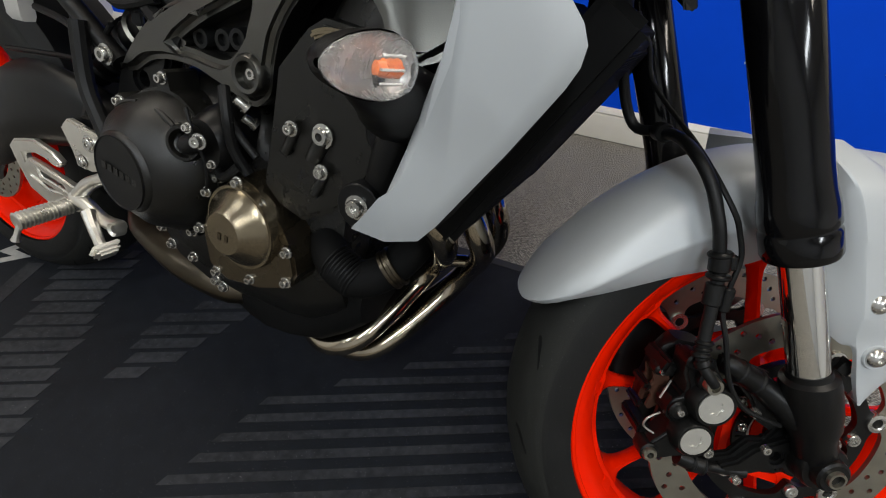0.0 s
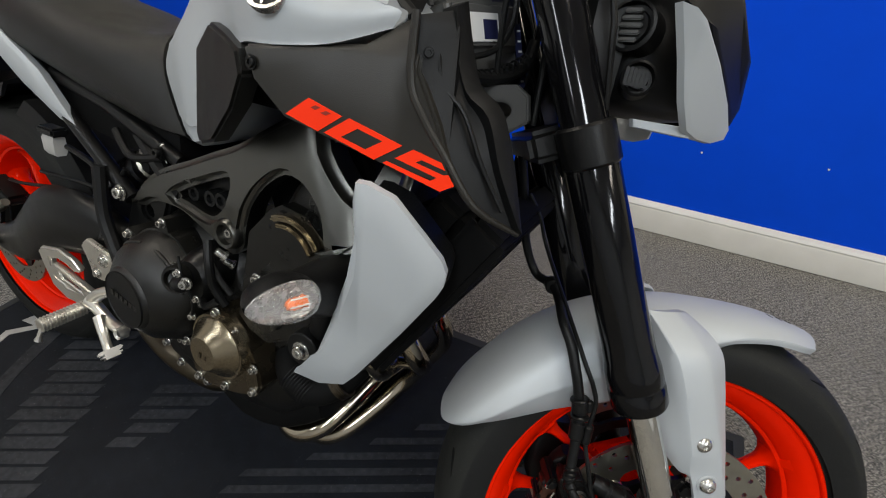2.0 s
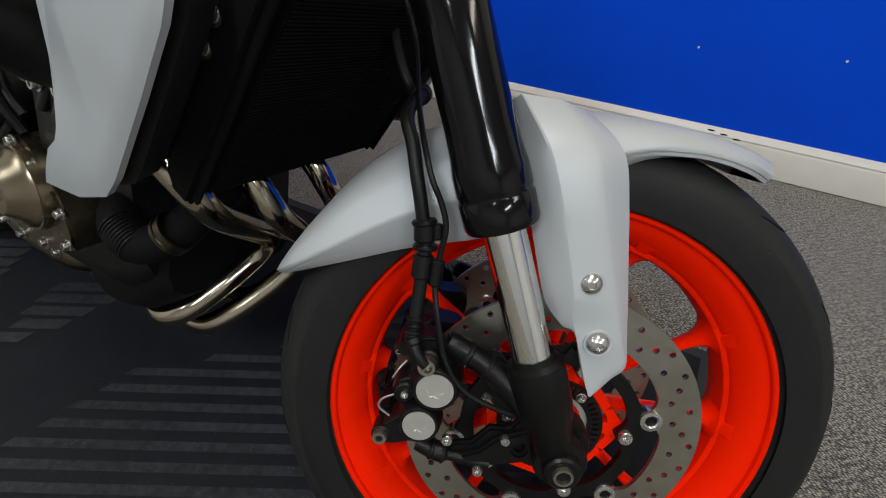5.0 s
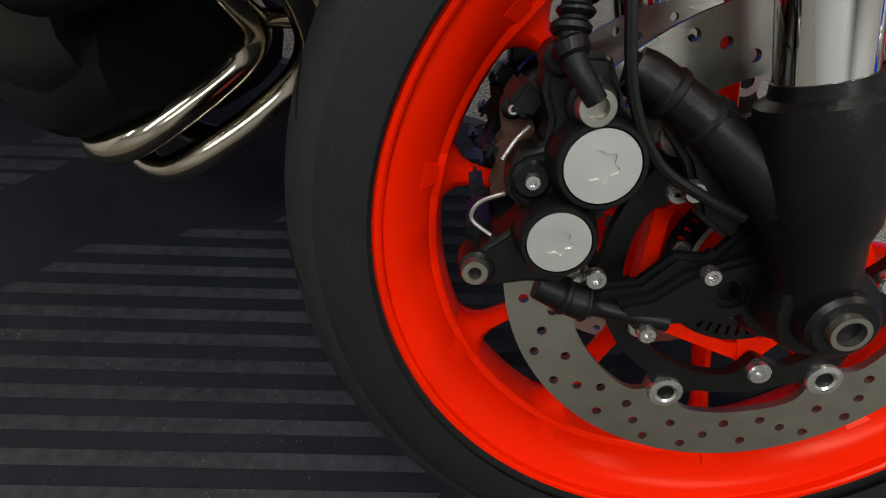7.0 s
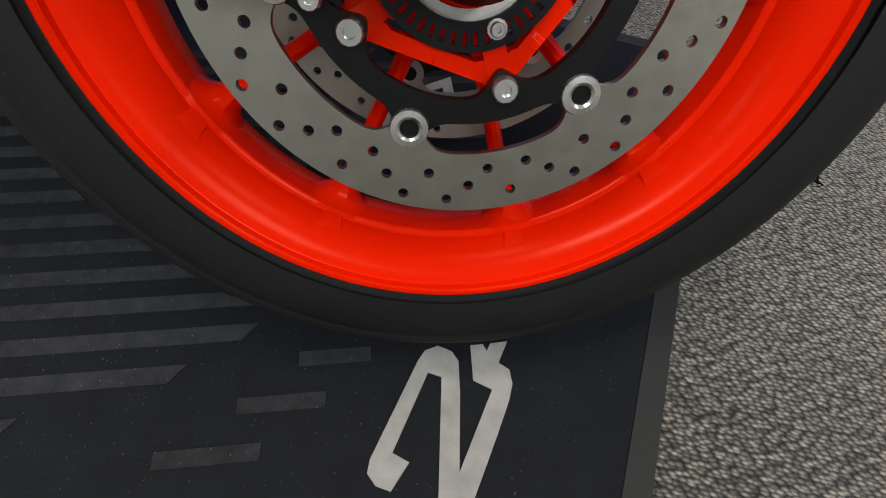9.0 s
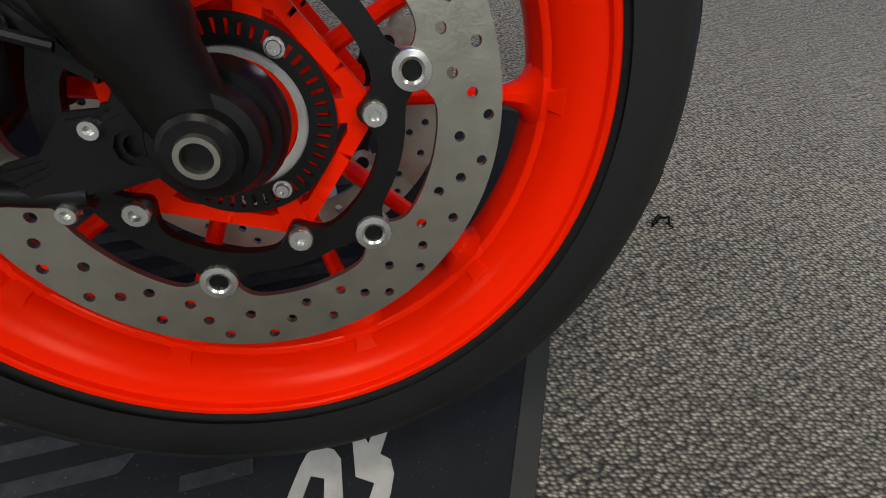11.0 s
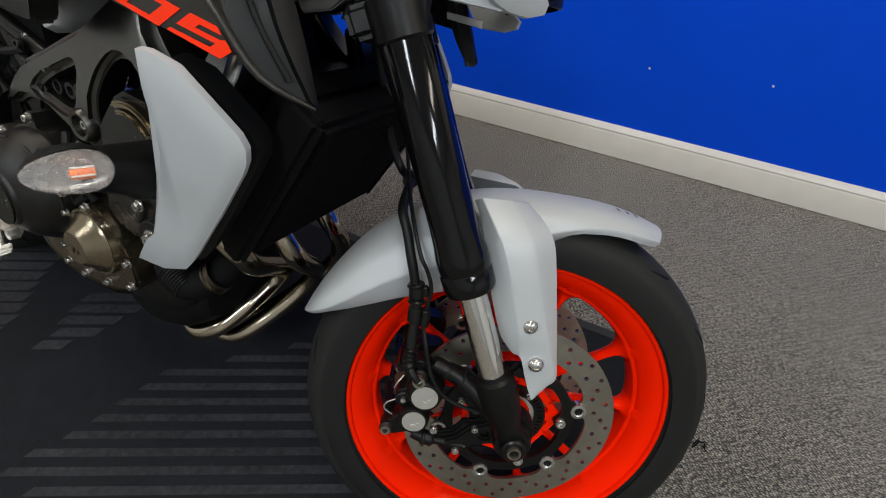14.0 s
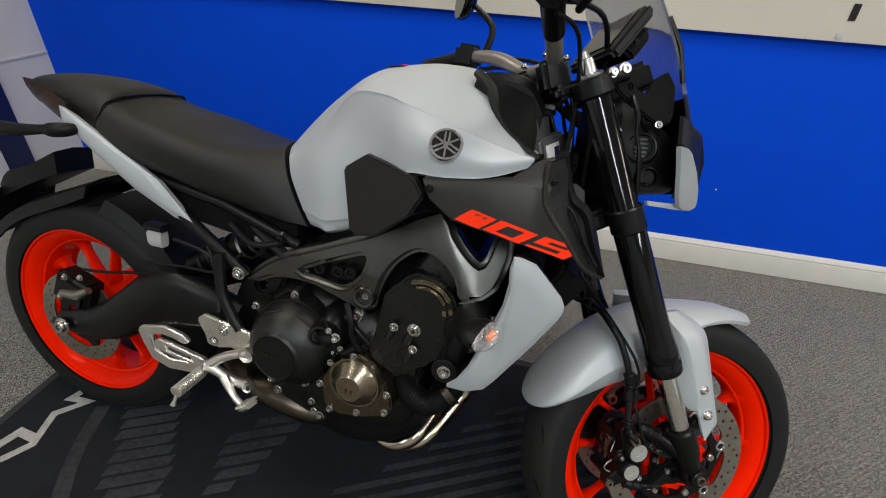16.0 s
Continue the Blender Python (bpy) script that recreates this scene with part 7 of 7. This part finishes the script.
def indicator(s):
    f = lambda x, y, z: V(x, s * y, z)  # noqa: E731
    bm = bmesh.new()
    tube(bm, [f(1.018, -0.185, 0.606), f(1.026, -0.232, 0.617), f(1.033, -0.262, 0.630), f(1.042, -0.298, 0.643), f(1.046, -0.318, 0.648)], [0.034, 0.033, 0.027, 0.021, 0.014], 20, smooth=3)
    ind = part("turn_signal", bm, BLACKP, bike, "front turn signal on a black stalk with a clear lens")
    A, C = f(1.072, -0.294, 0.654), f(1.0495, -0.359, 0.656)
    axis = (C - A).normalized()
    fw = V(1, 0, 0) - axis * axis.x
    fw.normalize()
    up = axis.cross(fw) * s
    prof = ((0.0, 0.22, 0.26), (0.04, 0.50, 0.55), (0.12, 0.78, 0.82), (0.26, 0.96, 0.97), (0.42, 1.0, 1.0), (0.58, 0.94, 0.92), (0.74, 0.82, 0.78), (0.88, 0.60, 0.56), (0.96, 0.36, 0.33), (1.0, 0.14, 0.14))

    def shell(x0, deep, high, sg):
        bm2 = bmesh.new()
        rows = []
        for q, w, h in prof:
            c = A.lerp(C, q)
            rows.append([c + fw * (sg * deep * w * max(0.0, math.sin(t)) + x0) + up * (high * h * math.cos(t)) for t in (math.pi * k / 14 for k in range(15))])
        rings_mesh(bm2, [r + [p - fw * sg * 0.0015 for p in reversed(r)] for r in rows])
        return bm2

    part("lens", shell(0.0, 0.018, 0.0205, 1), LENS, ind, "clear prismatic lens").visible_shadow = False
    part("lamp_back", shell(-0.0025, 0.042, 0.0215, -1), BLACKP, ind, "black tapering lamp housing")
    part("reflector", shell(-0.0010, 0.008, 0.0200, -1), REFL, ind, "bright lamp reflector")
    bm = bmesh.new()
    tube(bm, [A.lerp(C, 0.24) + fw * 0.004, A.lerp(C, 0.42) + fw * 0.005], [0.0060, 0.0056], 14)
    lathe(bm, [(0.0, 0.007), (0.0040, 0.0055), (0.0056, 0.0), (0.0, 0.0)], A.lerp(C, 0.42) + fw * 0.005, axis, 14)
    part("amber_bulb", bm, AMBER, ind, "amber bulb")
    # white ribs put the bright highlights of the lens facets into colour
    for k in range(3):
        bm = bmesh.new()
        tube(bm, [A.lerp(C, q) + fw * 0.0105 + up * (-0.0080 + 0.0080 * k) for q in (0.24, 0.50)], 0.0009, 6)
        part("lens_glint_rib", bm, CLOUDY, ind, "white rib painting a highlight on the lens facets")
    return ind


indicator(1), indicator(-1)
bm = bmesh.new()
loft(bm, [[(x, y + w * math.cos(t), z + w * math.sin(t)) for t in (k * math.pi / 6 for k in range(12))] for x, y, z, w in ((0.60, 0.11, 0.22, 0.012), (0.50, 0.20, 0.10, 0.010), (0.44, 0.265, 0.0, 0.010))], 2, 1)
part("side_stand", bm, BLACKM, bike, "black steel side stand")

# ---- display mat ----
MX0, MX1, MY0, MY1 = -1.29, 0.68, -1.775, -0.825
bm = bmesh.new()
box(bm, (MX1 - MX0, MY1 - MY0, 0.006), Matrix.Translation(((MX0 + MX1) / 2, (MY0 + MY1) / 2, -0.0025)), 0.002)
floor_mat = tagged(part("display_mat", bm, MATRUB), "black printed rubber display mat under the motorcycle", "mat")
bm = bmesh.new()
EDGE = material("dull_mat_edge", (0.017, 0.018, 0.017), 0.7, 0, 0.4, 30, 0.3, 700)
for x0, x1, y0, y1 in ((MX1 - 0.024, MX1 - 0.001, MY0, MY1), (MX0 + 0.001, MX0 + 0.024, MY0, MY1), (MX0 + 0.024, MX1 - 0.024, MY0 + 0.001, MY0 + 0.024), (MX0 + 0.024, MX1 - 0.024, MY1 - 0.024, MY1 - 0.001)):
    bm = bmesh.new()
    box(bm, (x1 - x0, y1 - y0, 0.0012), Matrix.Translation(((x0 + x1) / 2, (y0 + y1) / 2, 0.0010)), 0)
    part("mat_border", bm, EDGE, floor_mat, "plain bevelled mat border")


def cut_line(poly, o, d):
    """Where a line o + t d crosses an outline, sorted."""
    ts = []
    for i in range(len(poly)):
        a, b2 = Vector(poly[i - 1]), Vector(poly[i])
        e = b2 - a
        det = d.x * -e.y + e.x * d.y
        if abs(det) < 1e-9:
            continue
        r = a - o
        t, u = (r.x * -e.y + e.x * r.y) / det, (d.x * r.y - d.y * r.x) / det
        if 0 <= u < 1:
            ts.append(t)
    return sorted(ts)


GROUPS = [
    (0.0082, [(-0.40, -1.70), (-0.325, -1.50), (-0.315, -1.42), (-0.11, -1.24), (0.10, -1.02), (0.42, -1.02), (0.44, -1.36), (0.30, -1.47), (0.27, -1.53), (0.16, -1.63), (0.05, -1.74)]),
    (0.0143, [(-1.0, -1.30), (-0.981, -1.336), (-0.923, -1.450), (-0.858, -1.561), (-0.782, -1.665), (-0.700, -1.744), (-0.612, -1.744), (-0.649, -1.640), (-0.700, -1.530), (-0.752, -1.417), (-0.811, -1.310), (-0.85, -1.20)]),
    (0.0125, [(-0.64, -1.33), (-0.640, -1.369), (-0.615, -1.470), (-0.597, -1.512), (-0.565, -1.498), (-0.512, -1.393), (-0.470, -1.245), (-0.56, -1.22)]),
]
SD = Vector((math.cos(radians(27)), math.sin(radians(27))))
SN = Vector((-SD.y, SD.x))
rng = random.Random(4)
for w, g in GROUPS:
    for k in range(-70, 70):
        o = SN * (0.036 * k) + Vector((0.081, -1.541))
        ts = cut_line(g, o, SD)
        for t0, t1 in zip(ts[::2], ts[1::2]):
            if t1 - t0 < 0.04:
                continue
            t0, t1 = t0 + rng.uniform(-0.012, 0.012), t1 + rng.uniform(-0.012, 0.012)
            bm = bmesh.new()
            vs = [o + SD * t0 - SN * w, o + SD * (t1 - 0.01) - SN * w, o + SD * (t1 + 0.004) + SN * w, o + SD * (t0 + 0.014) + SN * w]
            top_ = [bm.verts.new((v.x, v.y, 0.0018)) for v in vs]
            bot_ = [bm.verts.new((v.x, v.y, 0.0004)) for v in vs]
            bm.faces.new(top_)
            for i in range(4):
                bm.faces.new((top_[i], bot_[i], bot_[(i + 1) % 4], top_[(i + 1) % 4]))
            part("printed_stripe", bm, MATSTRIPE, floor_mat)


for p0, L0 in (((0.333, -1.531), 0.075), ((0.296, -1.593), 0.085), ((0.36, -1.474), 0.065)):
    bm = bmesh.new()
    box(bm, (L0, 0.014, 0.0014), Matrix.Translation((p0[0] + SD.x * L0 / 2, p0[1] + SD.y * L0 / 2, 0.0011)) @ Matrix.Rotation(radians(27), 4, "Z"), 0)
    part("printed_stripe", bm, MATSTRIPE, floor_mat)


def ribbon(pts, w, top=0.0020):
    """A printed stroke with mitred corners."""
    bm = bmesh.new()
    pts = [Vector(p) for p in pts]
    left, right = [], []
    for i, p in enumerate(pts):
        a = (p - pts[i - 1]).normalized() if i else (pts[1] - p).normalized()
        b2 = (pts[i + 1] - p).normalized() if i + 1 < len(pts) else a
        n = Vector((-(a.y + b2.y), a.x + b2.x)).normalized()
        k = min(2.2, 1 / max(0.35, n.dot(Vector((-a.y, a.x)))))
        left.append(p + n * w / 2 * k), right.append(p - n * w / 2 * k)
    rings_mesh(bm, [[V(l.x, l.y, top), V(r.x, r.y, top), V(r.x, r.y, 0.0004), V(l.x, l.y, 0.0004)] for l, r in zip(left, right)])
    return part("printed_mark", bm, MATWHITE, floor_mat, "worn white printed mark")


bm = bmesh.new()
plate(bm, [(0.4597, -1.5374), (0.4571, -1.5271), (0.4606, -1.4351), (0.4626, -1.4236), (0.4719, -1.4144), (0.4861, -1.4146), (0.4952, -1.4210), (0.5074, -1.4497), (0.5287, -1.5091), (0.5323, -1.4342), (0.5137, -1.4329), (0.5002, -1.4023), (0.5106, -1.3968), (0.5162, -1.4018), (0.5169, -1.3936), (0.5311, -1.3854), (0.5300, -1.4086), (0.5411, -1.4110), (0.5477, -1.4224), (0.5493, -1.4381), (0.5485, -1.4716), (0.5460, -1.5320), (0.5390, -1.5440), (0.5240, -1.5445), (0.4862, -1.4407), (0.4733, -1.4414), (0.4720, -1.5156), (0.4879, -1.5172), (0.4828, -1.5423), (0.4699, -1.5431)], (), 0.0016, Matrix.Translation((0, 0, 0.0004)))
part("printed_mark", bm, MATWHITE, floor_mat, "worn white printed mark")
ribbon([(-1.168, -1.550), (-1.130, -1.492), (-1.160, -1.398), (-1.105, -1.340), (-1.160, -1.342), (-1.150, -1.315)], 0.020)
ribbon([(-1.215, -1.525), (-1.196, -1.470), (-1.130, -1.478)], 0.024, 0.0026)
ribbon([(-1.168, -1.550), (-1.225, -1.590), (-1.235, -1.545), (-1.215, -1.525)], 0.018, 0.0032)
bm = bmesh.new()
ARC = [(-1.068, -1.349, -1.030, -1.333), (-1.023, -1.475, -0.990, -1.457), (-0.965, -1.585, -0.936, -1.557), (-0.895, -1.680, -0.859, -1.660), (-0.850, -1.740, -0.800, -1.740)]
rings_mesh(bm, [[V(a, b, 0.0018), V(c, d, 0.0018), V(c, d, 0.0004), V(a, b, 0.0004)] for a, b, c, d in smooth_line(ARC, 4)])
part("printed_arc", bm, MATSTRIPE, floor_mat, "curved grey printed band")
ribbon([(0.30, -1.10), (0.34, -1.05), (0.38, -1.12), (0.45, -1.00)], 0.014)
bm = bmesh.new()
for k in range(7):
    a = k * 0.9
    tube(bm, [V(0.812 + 0.012 * math.cos(a), -1.040 + 0.010 * math.sin(1.7 * a), 0.0), V(0.812 + 0.014 * math.cos(a + 0.8), -1.040 + 0.012 * math.sin(1.7 * a + 1.1), 0.006), V(0.812 + 0.012 * math.cos(a + 1.5), -1.040 + 0.010 * math.sin(1.7 * a + 2.2), 0.001)], 0.0012, 5)
tagged(part("carpet_lint", bm, DARKV), "small dark tuft of lint on the carpet", "lint")

# ---- banners against the side wall ----
NAVY = material("navy_banner_print", (0.010, 0.016, 0.075), 0.4, 0, 0.1, 10)
TEAL = material("teal_banner_print", (0.02, 0.22, 0.42), 0.4, 0, 0.1, 10)
PALE = material("pale_banner_print", (0.55, 0.57, 0.58), 0.45, 0, 0.06, 10)
MAROON = material("maroon_banner_print", (0.16, 0.02, 0.03), 0.4, 0, 0.1, 10)
AMBERP = material("orange_banner_print", (0.75, 0.22, 0.03), 0.4, 0, 0.1, 10)


def banner_plane(name, pts, mtl, x, parent=None, label=""):
    bm = bmesh.new()
    front = [bm.verts.new((x, y, z)) for y, z in pts]
    back = [bm.verts.new((x - 0.004, y, z)) for y, z in pts]
    bm.faces.new(front), bm.faces.new(back[::-1])
    n = len(pts)
    for i in range(n):
        bm.faces.new((front[i], back[i], back[(i + 1) % n], front[(i + 1) % n]))
    return part(name, bm, mtl, parent, label)


tall = tagged(banner_plane("roll_up_banner", [(-1.75, 0.03), (-0.30, 0.03), (-0.30, 2.0), (-1.75, 2.0)], NAVY, -2.36), "tall dark navy advertising banner standing against the side wall", "banner")
banner_plane("banner_triangle", [(-0.36, 0.55), (-0.34, 1.6), (-0.80, 1.6)], TEAL, -2.354, tall, "bright teal printed triangle")
banner_plane("banner_block", [(-0.75, 0.55), (-1.70, 0.55), (-1.70, 1.6), (-1.05, 1.6)], MAROON, -2.3535, tall, "maroon printed block")
banner_plane("banner_patch", [(-0.98, 0.78), (-1.30, 0.78), (-1.30, 1.0), (-1.00, 1.0)], AMBERP, -2.348, tall, "orange printed patch")
banner_plane("lettering_bar", [(-0.86, 0.70), (-1.10, 0.70), (-1.10, 0.73), (-0.86, 0.73)], PALE, -2.347, tall)
low_b = tagged(banner_plane("counter_board", [(-1.85, 0.0), (-0.50, 0.0), (-0.50, 0.60), (-0.53, 0.635), (-0.60, 0.67), (-0.72, 0.703), (-1.0, 0.73), (-1.85, 0.74)], PALE, -2.25), "pale grey rounded board with teal lettering and fine print bars", "board")
font = bpy.data.curves.new("board_lettering", "FONT")
font.body, font.size, font.extrude = "Moto", 0.072, 0.0008
word = new("board_lettering", font)
word.parent = low_b
word.matrix_basis = Matrix.Translation((-2.248, -0.790, 0.515)) @ Matrix(((0, 0, 1, 0), (1, 0, 0, 0), (0, 1, 0, 0), (0, 0, 0, 1)))
font.materials.append(TEAL)
tagged(word, "teal printed word")
for y0, y1, z0, h in ((-0.84, -0.68, 0.395, 0.012), (-0.84, -0.72, 0.30, 0.008), (-0.90, -0.66, 0.18, 0.010)):
    banner_plane("lettering_bar", [(y0, z0), (y1, z0 - 0.004), (y1, z0 + h - 0.004), (y0, z0 + h)], NAVY if z0 > 0.2 else AMBERP, -2.244, low_b)
bm = bmesh.new()
box(bm, (0.010, 0.46, 0.012), Matrix.Translation((-2.397, -0.226, 0.618)), 0.002)
tagged(part("trim_west", bm, WHITEW), "thin raised joint strip on the white side wall", "trim", "", "structure")

# ---- wall details ----
for x, z, w, h in ((0.978, 0.972, 0.020, 0.016), (0.992, 1.045, 0.022, 0.05)):
    bm = bmesh.new()
    box(bm, (w, 0.004, h), pose(x, -0.032, z), 0.001)
    tagged(part("wall_sticker", bm, PALE if z < 1 else GREYP), "small torn sticker on the cream wall panel", "sticker")
for x, z in ((0.449, 0.335), (0.805, 0.36)):
    bm = bmesh.new()
    lathe(bm, [(0, 0.004), (0.003, 0.003), (0.0035, 0.0)], V(x, 0.006, z), (0, -1, 0), 10)
    tagged(part("wall_nail", bm, WHITEP), "small white nail head in the blue wall", "nail", "nails in the wall")

# ---- ceiling panels: housings added round the unseen lights ----
for px, py, power, tone in PANELS:
    bm = bmesh.new()
    for sx, sy, ox, oy in ((0.66, 0.03, 0, 0.615), (0.66, 0.03, 0, -0.615), (0.03, 1.2, 0.315, 0), (0.03, 1.2, -0.315, 0)):
        box(bm, (sx, sy, 0.03), Matrix.Translation((px + ox, py + oy, CEIL - 0.016)), 0.002)
    tagged(part("ceiling_light", bm, WHITEP), "white framed ceiling light panel, placed out of view", "ceiling light", "ceiling lights")
